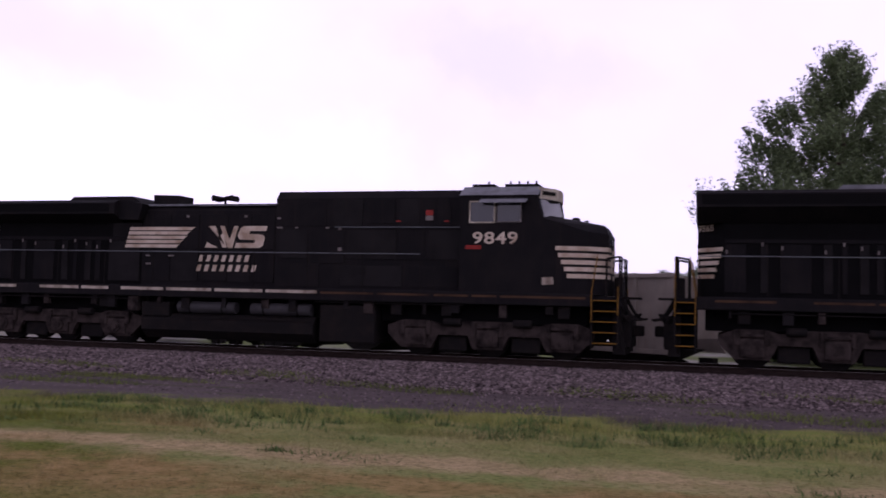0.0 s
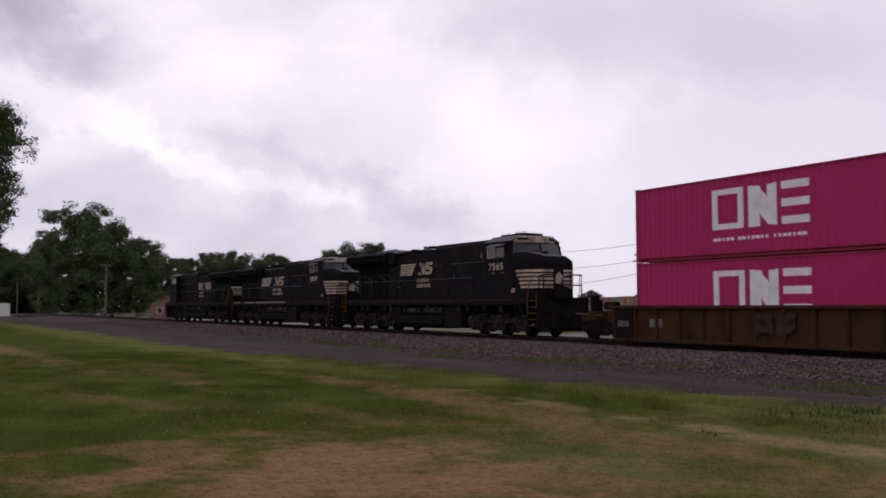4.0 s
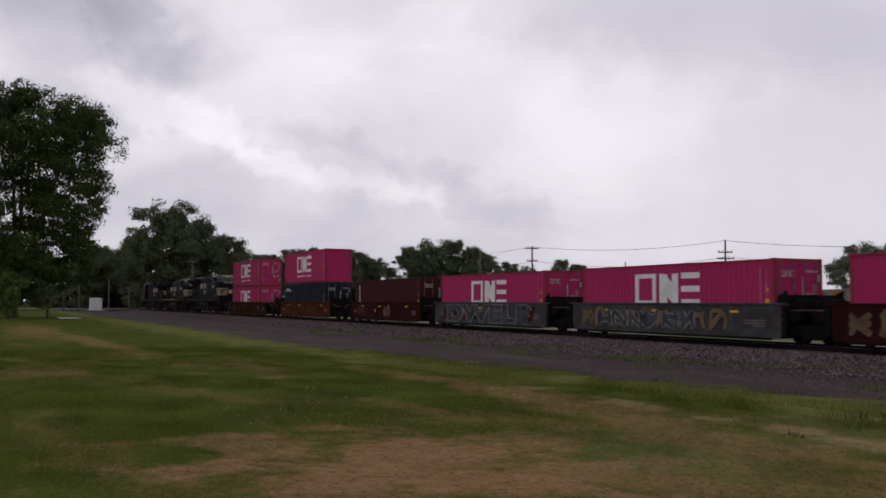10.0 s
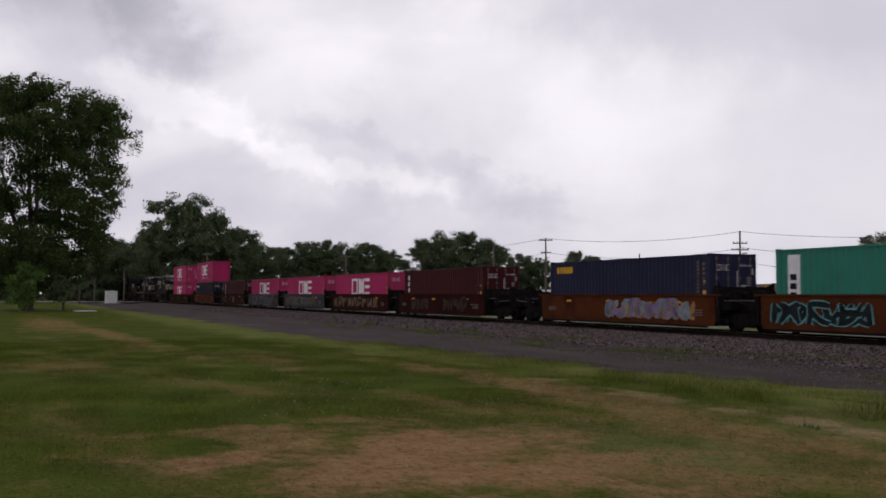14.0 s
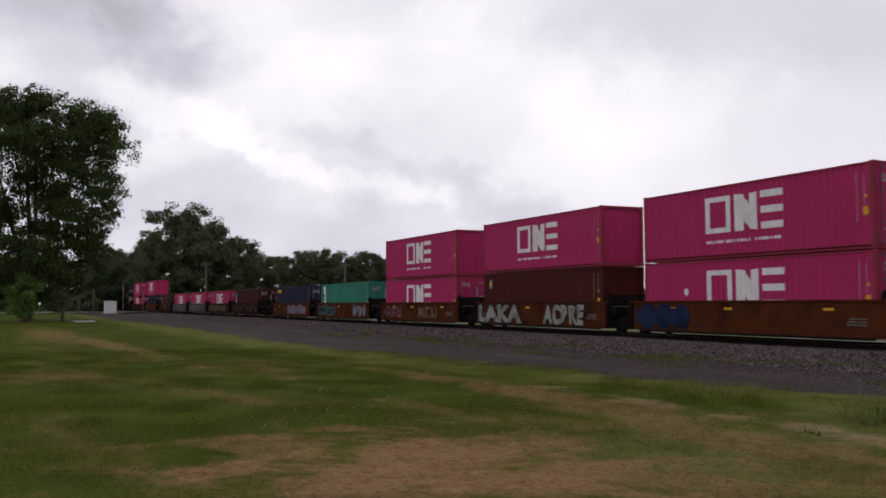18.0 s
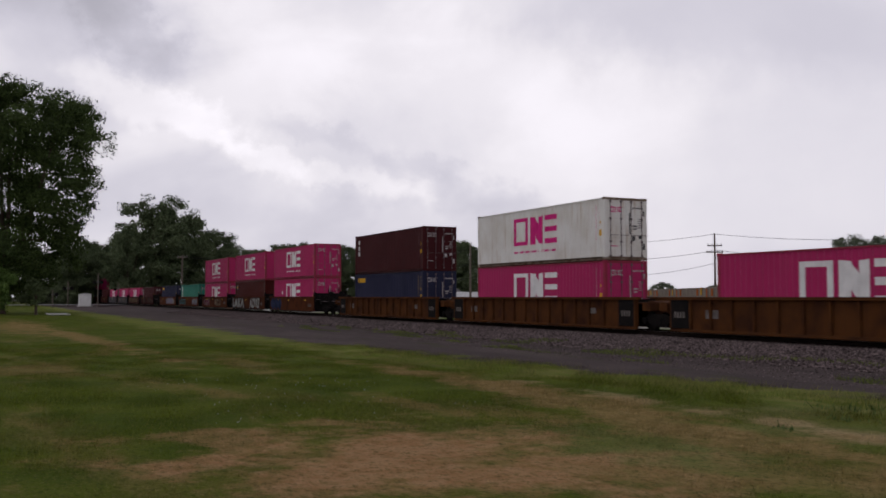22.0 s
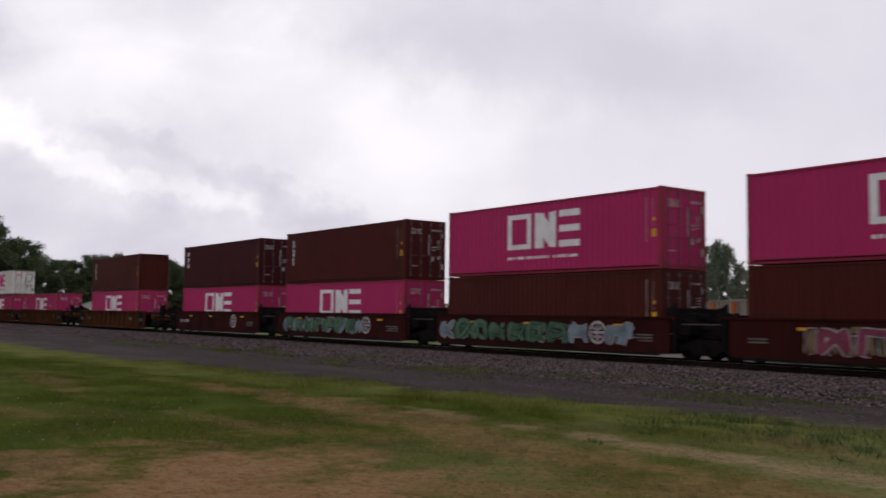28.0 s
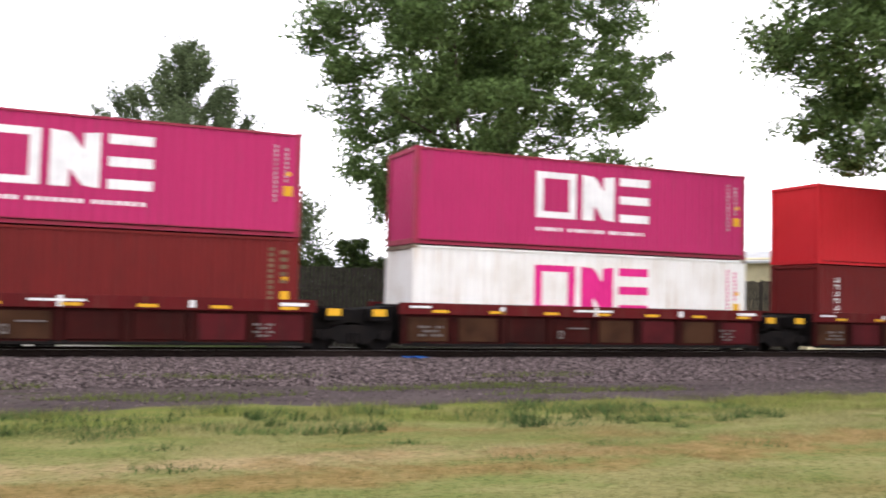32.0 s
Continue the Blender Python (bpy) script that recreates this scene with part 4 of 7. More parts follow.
def spray(parent, x0, x1, z0, z1, y, kind, seed):
    """Painted scrawl on a car side: fat overlapping strokes with outlines, as flat paint just proud of the plate."""
    rg = random.Random(seed)
    fills = {"white": ("s_white", "s_dark"), "teal": ("s_dark", "s_teal"), "green": ("s_green", "s_dark"), "violet": ("s_violet", "s_gold"), "grey": ("s_umber", "s_dark"), "wine": ("s_wine", "s_white"), "rose": ("s_rose", "s_white"), "tan": ("s_umber", "s_dark"), "blue": ("s_blue", "s_blue"), "dark": ("s_ash", "s_grey"), "sky": ("s_sky", "s_white"), "dim": ("s_dim", "s_dark"), "gold": ("s_gold", "s_rose")}[kind]
    n = max(2, round((x1 - x0) / 1.15))
    cell = (x1 - x0) / n
    strokes = []
    for i in range(n):
        cx = x0 + i * cell
        z = lambda f: z0 + (z1 - z0) * (0.16 + 0.68 * f)
        x = lambda f: cx + cell * (0.12 + 0.76 * f)
        kinds = rg.sample(range(6), 3)
        for k in [0] + kinds:
            q = [((0.05, 0.0), (0.12, 1.0)), ((0.95, 0.05), (0.85, 1.0)), ((0.05, 0.95), (0.95, 0.05)), ((0.05, 0.05), (0.95, 0.98)), ((0.0, 0.5), (0.95, 0.55)), ((0.1, 0.98), (0.98, 0.9))][k]
            strokes.append((i, x(q[0][0]), z(q[0][1]), x(q[1][0]), z(q[1][1]), rg.uniform(-0.18, 0.18), rg.uniform(0.85, 1.2)))
    for layer in (0, 1):
        bm = bmesh.new()
        for num, (i, ax, az, bx, bz, bend, fat) in enumerate(strokes):
            ln = math.hypot(bx - ax, bz - az)
            dx, dz = (bx - ax) / ln, (bz - az) / ln
            wd = (0.15 if layer == 0 else 0.105) * fat * (2.8 if kind == "blue" else 1)
            prev = None
            for k in range(7):
                f = k / 6
                o = bend * 4 * f * (1 - f)
                px, pz = ax + (bx - ax) * f - dz * o, az + (bz - az) * f + dx * o
                q = wd * (1.0 if 0 < k < 6 else 0.75)
                dy = y - 0.004 - 0.004 * layer - 0.0004 * (num % 6)
                v = [bm.verts.new((px - dz * q, dy, min(max(pz + dx * q, z0), z1))), bm.verts.new((px + dz * q, dy, min(max(pz - dx * q, z0), z1)))]
                if prev:
                    bm.faces.new((prev[0], v[0], v[1], prev[1]))
                prev = v
        ob = part("sprayed_outline" if layer == 0 else "sprayed_fill", bm, M[fills[1 - layer]], parent, "sprayed paint strokes")
        tagged(ob, kind="stuff")


def sprayed_word(parent, text, x0, x1, z0, z1, y, fill, edge, bold=0.03, rim=0.035):
    """Fat painted letters with an outline, fitted between x0 and x1."""
    for layer, (mat, off) in enumerate(((edge, bold + rim), (fill, bold))):
        cu = bpy.data.curves.new("letters", "FONT")
        cu.body, cu.size, cu.offset, cu.space_character = text, 1.0, off, 1.08
        ob = new("letters", cu)
        bpy.context.view_layer.update()
        me = bpy.data.meshes.new_from_object(ob.evaluated_get(bpy.context.evaluated_depsgraph_get()))
        bpy.data.objects.remove(ob)
        co = np.empty(len(me.vertices) * 3)
        me.vertices.foreach_get("co", co)
        co = co.reshape(-1, 3)
        if layer == 0:
            lo, hi = co.min(0), co.max(0)
        f = (co - lo) / np.maximum(hi - lo, 1e-6)
        px = x0 + f[:, 0] * (x1 - x0)
        pz = z0 + f[:, 1] * (z1 - z0) + 0.05 * np.sin(px * 3.1) * (f[:, 1] - 0.5)
        px = px + 0.06 * np.sin(pz * 5 + px * 1.7)
        me.vertices.foreach_set("co", np.stack((px, np.full(len(px), y - 0.004 - 0.004 * layer), pz), 1).ravel())
        me.update()
        part("sprayed_outline" if layer == 0 else "sprayed_letters", me, mat, parent, "sprayed letters")


def round_mark(parent, x, z, y):
    bm = bmesh.new()
    for r0, r1 in ((0.33, 0.43), (0.0, 0.0)):
        if r1:
            k = 36
            ring = [[bm.verts.new((x + r * math.cos(6.28318 * i / k), y, z + r * math.sin(6.28318 * i / k))) for i in range(k)] for r in (r0, r1)]
            for i in range(k):
                bm.faces.new((ring[0][i], ring[1][i], ring[1][(i + 1) % k], ring[0][(i + 1) % k]))
    box(bm, x - 0.045, x + 0.045, y - 0.001, y, z - 0.3, z + 0.3)
    box(bm, x - 0.28, x - 0.05, y - 0.001, y, z - 0.045, z + 0.045)
    box(bm, x + 0.05, x + 0.28, y - 0.001, y, z - 0.045, z + 0.045)
    for sx in (-1, 1):
        for sz in (-1, 1):
            box(bm, x + sx * 0.16 - 0.05, x + sx * 0.16 + 0.05, y - 0.001, y, z + sz * 0.16 - 0.05, z + sz * 0.16 + 0.05)
    part("round_mark", bm, M["doormark"], parent, "round white mark with a cross")


def little_bars(parent, items, y, mat=None):
    bm = bmesh.new()
    for x0, x1, z0, z1 in items:
        box(bm, x0, x1, y - 0.005, y - 0.001, z0, z1)
    tagged(part("stencil_mark", bm, mat or M["mark"], parent, "small stencilled marks"), kind="stuff")


WELL_WORDS = {"orangewell": "faded orange", "ribwell": "rusted yellow-brown", "rustwell": "rust-blackened", "redwell": "oxide red", "redrail": "bright oxide red", "greywell": "grey over-sprayed"}


def well_car(u, x0, x1, wx0, wx1, style, paint, trucks, art=(), marks=(), seed=1, brake=False):
    """A well car unit centred at u. x0, x1: its ends; wx0, wx1: the ends of the well; all as offsets from u. trucks: their offsets."""
    c = empty("well_car", u, RAIL_Y, 0, f"{WELL_WORDS[paint]} steel container well car with dark running gear", "freight car", "well cars of the train")
    mat = M[paint]
    rg = random.Random(seed)
    yw = 1.42
    top, bot = 1.43, 0.22
    for sy in (-1, 1):
        y0, y1 = (sy * yw, sy * (yw - 0.07)) if sy < 0 else (yw - 0.07, yw)
        if style == "smooth":
            part("side_sill", prismed([(wx0 - 0.2, bot + 0.2), (wx0 - 0.2, top), (wx1 + 0.15, top), (wx1 + 0.15, bot + 0.2), (wx1 + 0.08, bot), (wx0 - 0.1, bot)], y0, y1), mat, c)
            part("top_chord", boxed(wx0 - 0.5, wx1 + 0.5, sy * yw - 0.05, sy * yw + 0.05, top - 0.02, top + 0.06, bevel=0.01), mat, c)
            part("bottom_chord", boxed(wx0 + 0.3, wx1 - 0.3, sy * yw - 0.04, sy * yw + 0.04, bot - 0.07, bot + 0.02, bevel=0.01), M["under"], c)
        elif style == "ribbed":
            part("side_sill", boxed(wx0, wx1, y0 + (0.06 if sy < 0 else -0.02), y1 + (0.06 if sy < 0 else -0.06), 0.12, 1.36), mat, c)
            part("top_chord", boxed(wx0 - 0.3, wx1 + 0.3, sy * yw - 0.11, sy * yw + 0.06, 1.34, 1.46, bevel=0.012), mat, c)
            part("bottom_chord", boxed(wx0, wx1, sy * yw - 0.07, sy * yw + 0.07, 0.06, 0.17, bevel=0.012), mat, c)
            n = max(2, round((wx1 - wx0) / 1.18))
            rib = mesh_of("side_rib", boxed(-0.05, 0.05, -0.06, 0.06, 0.17, 1.34, bevel=0.01))
            for i in range(n + 1):
                part("side_rib", rib, mat, c, at=pose(wx0 + 0.06 + i * (wx1 - wx0 - 0.12) / n, sy * (yw - 0.0), 0))
        else:
            part("top_chord", boxed(wx0 - 0.12, wx1 + 0.12, sy * yw - 0.07, sy * yw + 0.05, 1.08, 1.42, bevel=0.02), mat, c)
            part("side_sill", boxed(wx0, wx1, y0 + (0.09 if sy < 0 else -0.02), y1 + (0.09 if sy < 0 else -0.09), 0.22, 1.1), M["redwell"], c)
            n = 8
            pan = mesh_of("side_panel", boxed(-0.62, 0.62, -0.015, 0.015, 0.3, 1.0, bevel=0.01))
            pst = mesh_of("side_post", boxed(-0.05, 0.05, -0.05, 0.05, 0.24, 1.08))
            for i in range(n):
                part("side_panel", pan, M[("redpanel", "redpanel", "redwell", "rustwell")[rg.randrange(4)]], c, at=pose(wx0 + (i + 0.5) * (wx1 - wx0) / n, sy * (yw - 0.05), 0))
            for i in range(n + 1):
                part("side_post", pst, M["redwell"], c, at=pose(wx0 + 0.05 + i * (wx1 - wx0 - 0.1) / n, sy * (yw - 0.04), 0))
            part("bottom_chord", boxed(wx0, wx1, sy * yw - 0.05, sy * yw + 0.04, 0.16, 0.24, bevel=0.01), M["under"], c)
    for i in range(5):
        xx = wx0 + 0.6 + i * (wx1 - wx0 - 1.2) / 4
        part("cross_member", boxed(xx - 0.25, xx + 0.25, -1.34, 1.34, 0.2, 0.27), M["under"], c)
    for a, b2, sgn in ((x0, wx0, -1), (wx1, x1, 1)):
        if b2 - a > 0.4:
            part("end_platform", prismed([(a, 0.82), (a, 1.16), (b2, 1.3), (b2, 0.55)] if sgn < 0 else [(a, 0.55), (a, 1.3), (b2, 1.16), (b2, 0.82)], -0.75, 0.75), M["under"] if style != "ribbed" else mat, c)
            if style == "frame" and b2 - a > 2.2:
                e0, e1 = (wx0 - 1.5, wx0 - 0.12) if sgn < 0 else (wx1 + 0.12, wx1 + 1.5)
                for sy in (-1, 1):
                    sill = part("end_sill", boxed(e0, e1, sy * 1.38 - 0.06, sy * 1.38 + 0.06, 1.1, 1.4, bevel=0.02), mat, c)
                    part("reflector", boxed((e0 + e1) / 2 - 0.45, (e0 + e1) / 2 - 0.05, sy * 1.443 - 0.004, sy * 1.443 + 0.004, 1.16, 1.34), M["yellow"], sill, "yellow reflector plate")
            part("body_bolster", boxed((a + b2) / 2 - 0.25, (a + b2) / 2 + 0.25, -1.35, 1.35, 0.86, 1.22, bevel=0.03), M["under"] if style != "ribbed" else mat, c)
    if style == "smooth":
        for sgn in (-1, 1):
            hi = 1.88 if sgn > 0 else 1.66
            X = lambda d: sgn * (wx1 + d)
            for sy in (-1, 1):
                part("end_bracket", prismed([(X(-0.1), 1.43), (X(0.0), hi - 0.12), (X(0.34), hi), (X(0.62), 1.4), (X(0.5), 1.05), (X(0.3), 0.9), (X(0.3), 1.43)], sy * 1.36 - 0.03, sy * 1.36 + 0.03), M["under"], c)
                part("corner_post", boxed(min(X(0.32), X(0.42)), max(X(0.32), X(0.42)), sy * 1.4 - 0.04, sy * 1.4 + 0.04, 0.42, hi + 0.06, bevel=0.01), M["under"], c)
                part("diagonal_brace", rods([((X(0.35), sy * 1.2, 1.5), (X(1.35), sy * 0.9, 1.05))], 0.05), M["under"], c)
            part("end_bulkhead", boxed(min(X(0.2), X(0.3)), max(X(0.2), X(0.3)), -1.34, 1.34, 0.24, hi - 0.1), M["under"], c)
            part("ladder", rods([((X(0.45), -1.46, z), (X(0.9), -1.46, z)) for z in (0.5, 0.8, 1.1, 1.4, 1.7)] + [((X(d), -1.46, 0.45), (X(d), -1.46, hi)) for d in (0.45, 0.9)], 0.016), M["under"], c)
            part("grab_bar", rods([((X(0.5), -1.3, 1.24), (X(1.4), -1.3, 1.24))], 0.018), M["lockrod"], c, "worn grab bar")
            part("valve_box", boxed(min(X(0.55), X(0.95)), max(X(0.55), X(0.95)), -1.1, -0.7, 1.2, 1.62, bevel=0.05), M["under"], c)
            part("brake_cylinder", rods([((X(0.5), -0.5, 1.5), (X(1.1), -0.5, 1.42))], 0.14, 12), M["under"], c)
    if style != "smooth":
        for sgn in (-1, 1):
            xb = sgn * min(wx1 - 0.1, CL / 2 + 0.42)
            part("end_bulkhead", boxed(xb - 0.05, xb + 0.05, -1.3, 1.3, 0.2, 1.36), M["under"], c)
    if style == "ribbed":
        for sgn in (-1, 1):
            for sy in (-1, 1):
                x0_, x1_ = sorted((sgn * (wx1 - 1.15), sgn * (wx1 - 0.1)))
                part("end_panel", boxed(x0_, x1_, sy * (yw + 0.02) - 0.05, sy * (yw + 0.02) + 0.05, 0.2, 1.33, bevel=0.015), M["under"], c, "dark end panel")
            part("floor_plate", boxed(min(sgn * (CL / 2 + 0.4), sgn * wx1), max(sgn * (CL / 2 + 0.4), sgn * wx1), -1.3, 1.3, 1.16, 1.22), M["rustwell"], c)
        little_bars(c, [(wx1 - 0.95 + 0.17 * i, wx1 - 0.84 + 0.17 * i, 0.62, 0.86) for i in range(4)] + [(wx0 + 0.3 + 0.17 * i, wx0 + 0.41 + 0.17 * i, 0.62, 0.86) for i in range(4)], -yw - 0.072, M["stencil"])
    for x in trucks:
        truck(c, x)
    if brake:
        for sx, xe in ((-1, x0), (1, x1)):
            if abs(xe - (wx0 if sx < 0 else wx1)) > 2.2:
                st = part("brake_stand", boxed(xe - sx * 0.9 - 0.15, xe - sx * 0.9 + 0.15, -0.9, -0.6, 1.1, 1.9, bevel=0.03), M["under"], c, "hand brake stand")
                wheel = bmesh.new()
                rim = [[wheel.verts.new(((0.27 + 0.02 * math.cos(1.2566 * q)) * math.cos(0.34907 * i), 0.02 * math.sin(1.2566 * q), (0.27 + 0.02 * math.cos(1.2566 * q)) * math.sin(0.34907 * i))) for q in range(5)] for i in range(18)]
                for i in range(18):
                    for q in range(5):
                        wheel.faces.new((rim[i][q], rim[(i + 1) % 18][q], rim[(i + 1) % 18][(q + 1) % 5], rim[i][(q + 1) % 5]))
                for a0 in (0, 1.5708):
                    rod(wheel, (-0.27 * math.cos(a0), 0, -0.27 * math.sin(a0)), (0.27 * math.cos(a0), 0, 0.27 * math.sin(a0)), 0.015, seg=5)
                part("brake_wheel", wheel, M["under"], st, at=pose(xe - sx * 0.9, -0.94, 1.85))
                for k in range(3):
                    part("end_post", rods([((xe - sx * (0.35 + 0.5 * k), -1.25, 0.95), (xe - sx * (0.35 + 0.5 * k), -1.25, 1.62 + 0.12 * (k % 2)))], 0.03), M["under"], c)
                part("retainer_pipe", rods([((xe - sx * 0.3, -1.3, 1.12), (xe - sx * 2.0, -1.3, 1.05))], 0.022), M["lockrod"], c, "worn pipe")
                part("brake_cylinder", rods([((xe - sx * 1.3, -0.45, 1.45), (xe - sx * 2.0, -0.45, 1.45))], 0.17, 14), M["under"], c)
                part("valve_body", boxed(xe - sx * 0.55 - 0.14, xe - sx * 0.55 + 0.14, -0.5, -0.1, 1.15, 1.72, bevel=0.06), M["under"], c)
                part("coupler", boxed(min(xe, xe + sx * 0.35), max(xe, xe + sx * 0.35), -0.16, 0.16, 0.72, 1.0, bevel=0.04), M["under"], c)
                part("grab_iron", rods([((xe, -1.3, 0.6), (xe, -1.3, 2.0)), ((xe, -0.95, 0.6), (xe, -0.95, 2.0))] + [((xe, -1.3, z), (xe, -0.95, z)) for z in (0.7, 1.0, 1.3)], 0.018), M["under"], c)
    y = -yw - (0.0 if style == "smooth" else 0.012)
    if style == "smooth":
        little_bars(c, [(wx1 - 1.4 + rg.uniform(-0.3, 0.2), wx1 - 0.6, z, z + 0.05) for z in (0.62, 0.72, 0.82)] + [(wx0 + 0.5, wx0 + 1.2, z, z + 0.05) for z in (0.7, 0.8)], y, M["stencil"])
        for xx in (wx0 + 2.2, wx0 + 5.6, wx1 - 2.4):
            little_bars(c, [(xx, xx + 0.45, 1.12, 1.21)], y, M["yellow"])
    elif style == "ribbed":
        little_bars(c, [(wx0 + 2.0, wx0 + 2.7, 0.62, 0.95), (wx1 - 3.6, wx1 - 3.0, 0.7, 0.95)] , -yw + 0.045, M["stencil"])
    else:
        yy = -yw - 0.073
        for i in range(7):
            xx = wx0 + 0.9 + i * (wx1 - wx0 - 1.8) / 6
            little_bars(c, [(xx, xx + 0.5, 1.14, 1.22)], yy, M["yellow"])
        for xx in ((x0 + wx0) / 2, (x1 + wx1) / 2):
            little_bars(c, [(xx - 0.2, xx + 0.2, 1.0, 1.2)], -1.352, M["yellow"])
        little_bars(c, [(wx0 + 0.2, wx0 + 0.85, 1.27, 1.33), (-0.75, -0.05, 1.25, 1.31), (0.05, 0.6, 1.25, 1.31), (wx1 - 0.9, wx1 - 0.15, 1.24, 1.33), (-0.06, 0.06, 1.12, 1.4), (wx0 + 3.1, wx0 + 3.25, 1.15, 1.34), (wx1 - 3.3, wx1 - 3.15, 1.15, 1.34)], yy)
        little_bars(c, [(wx0 + 0.5 + 0.13 * i, wx0 + 0.59 + 0.13 * i, z, z + 0.07) for i in range(6) for z in (0.45, 0.57, 0.69) if (i * 3 + int(z * 10)) % 5] + [(wx1 - 1.6 + 0.12 * i, wx1 - 1.52 + 0.12 * i, z, z + 0.06) for i in range(5) for z in (0.4, 0.5, 0.6, 0.7) if (i + int(z * 20)) % 4] + [(-1.35, -1.15, 0.42, 0.47), (-1.35, -1.15, 0.61, 0.66), (-1.35, -1.3, 0.47, 0.61), (-1.2, -1.15, 0.47, 0.61), (-1.0, -0.3, 0.72, 0.76)], -yw - 0.045, M["stencil"])
    for layer, (a0, a1, kind, sd) in enumerate(art):
        y = y - 0.012
        if isinstance(sd, str):
            if kind == "grey":
                for k in range(9):
                    xx = a0 - 0.6 + (a1 - a0 + 0.8) * (k + 0.3 * rg.random()) / 9
                    part("sprayed_patch", prismed([(xx, 0.42 + 0.2 * rg.random()), (xx + 0.1, 1.2), (xx + 0.5 + 0.4 * rg.random(), 1.25), (xx + 0.45, 0.5)], y - 0.0035, y - 0.001), M["s_dark"] if k % 2 else M["redpanel"], c)
                sprayed_word(c, sd, a0, a1, bot + 0.1, top - 0.06, y, M["s_ash"], M["s_white"], 0.06, 0.022)
            else:
                sprayed_word(c, sd, a0, a1, bot + 0.03, top - 0.04, y, M["s_white"], M["s_dark"], 0.065, 0.06)
        else:
            spray(c, a0, a1, bot + 0.06, top - 0.1, y, kind, sd)
    for k in marks:
        if k[0] == "round":
            round_mark(c, k[1], k[2], y - 0.006)
        elif k[0] == "bars":
            n = max(2, round((k[2] - k[1]) / 0.17))
            q = (k[2] - k[1]) / n
            little_bars(c, [(k[1] + i * q, k[1] + (i + 0.66) * q, k[3], k[4]) for i in range(n)], y, M["doormark"])
    MOVING.append((c, u, 0))
    return c


def place_cars():
    zl, zu = 0.245, 0.245 + CH + 0.02
    # ribbed single car behind the engines
    well_car(33.9, -11.3, 11.3, -8.4, 8.4, "ribbed", "rustwell", (-9.7, 9.7), art=((-1.3, 0.6, "dim", 3),), seed=1, brake=True)
    shipping_container(26.62 + CL / 2, zl, "pink", "one")
    shipping_container(26.62 + CL / 2, zu, "pink", "one", where="stacked on another")
    # smooth orange single car
    well_car(55.3, -9.9, 9.9, -7.2, 7.2, "smooth", "orangewell", (-8.3, 8.3), seed=2, brake=True)
    shipping_container(48.51 + CL / 2, zl, "darkblue", "two")
    shipping_container(48.51 + CL / 2, zu, "pink", "one", doors=False, where="stacked on another")

    def string(starts, ends, style, paints, loads, arts, marks, seed):
        n = len(starts)
        for i, s in enumerate(starts):
            mid = s + CL / 2
            a = (starts[i - 1] + CL + s) / 2 - mid if i else ends[0] - mid
            b2 = (s + CL + starts[i + 1]) / 2 - mid if i < n - 1 else ends[1] - mid
            tr = ([a] if i else [a + 1.5]) + ([b2 - 1.5] if i == n - 1 else [])
            half = CL / 2 + 0.35 if style != "ribbed" else CL / 2 + 2.5
            well_car(mid, a, b2, -half, half, style, paints[i], tr, arts[i], marks[i], seed + i, brake=i in (0, n - 1))
            for k, load in enumerate(loads[i]):
                shipping_container(mid, zl if k == 0 else zu, *load[:3], placard=load[3] if len(load) > 3 else 0, where="in a well car" if k == 0 else "stacked on another", high=k == 0 and paints[i] in ("redwell", "greywell"))

    none = ((),) * 5
    string((68.3, 83.82, 99.5, 115.0, 130.39), (65.6, 146.2), "smooth", ("redwell", "greywell", "greywell", "redwell", "redwell"),
           ((("maroon", "vert"),), (("pink", "one"),), (("pink", "one"),), (("pink", "one"),), (("maroon", "vert3"),)),
           (((-4.8, -3.4, "dim", 5), (0.4, 1.4, "tan", 6)), ((-4.9, 5.7, "grey", "DWELR"),), ((-6.0, 3.9, "tan", 8), (-4.6, 2.2, "dark", 14)), ((-6.1, 4.6, "tan", 9),), ((-4.4, -1.4, "dim", 10), (0.8, 4.6, "dim", 12))),
           ((("bars", -1.5, -1.3, 0.75, 0.95),), (), (), (), ()), 20)
    string((150.23, 165.97, 181.87, 197.77, 213.21), (146.6, 229.4), "smooth", ("orangewell",) * 5,
           ((("navy", "flat"),), (("green", "panel"),), (("pink", "one"), ("pink", "one", False)), (("brown", "small", False), ("pink", "one", False)), (("pink", "one", True, -3.35), ("pink", "one"))),
           (((0.6, 5.6, "gold", 30), (-0.9, 5.2, "sky", 31), (-0.5, 4.6, "violet", 29)), ((-6.2, -1.6, "teal", 32), (-5.9, -1.9, "teal", 39), (3.0, 6.2, "wine", 33), (3.2, 6.0, "sky", 40)), ((-5.4, -2.5, "wine", 34), (0.6, 3.5, "grey", 35)), ((-6.5, -1.1, "white", "LAKA"), (0.9, 4.85, "white", "ACBRE")), ((-6.2, -2.8, "blue", 38),)),
           ((), (), (), (), ()), 30)
    string((235.18, 254.81, 274.25), (230.0, 291.2), "ribbed", ("ribwell",) * 3,
           ((("navy", "flat"), ("maroon", "vert3")), (("pink", "one"), ("white", "onepink")), (("pink", "one", True, 3.4),)), none, none, 40)
    well_car(303.9, -11.6, 11.6, -8.4, 8.4, "ribbed", "ribwell", (-10.0, 10.0), seed=44, brake=True)
    shipping_container(297.95 + CL / 2, zl, "pink", "one", high=True)
    shipping_container(297.95 + CL / 2, zu, "brownlight", "vert", doors=False, where="stacked on another")
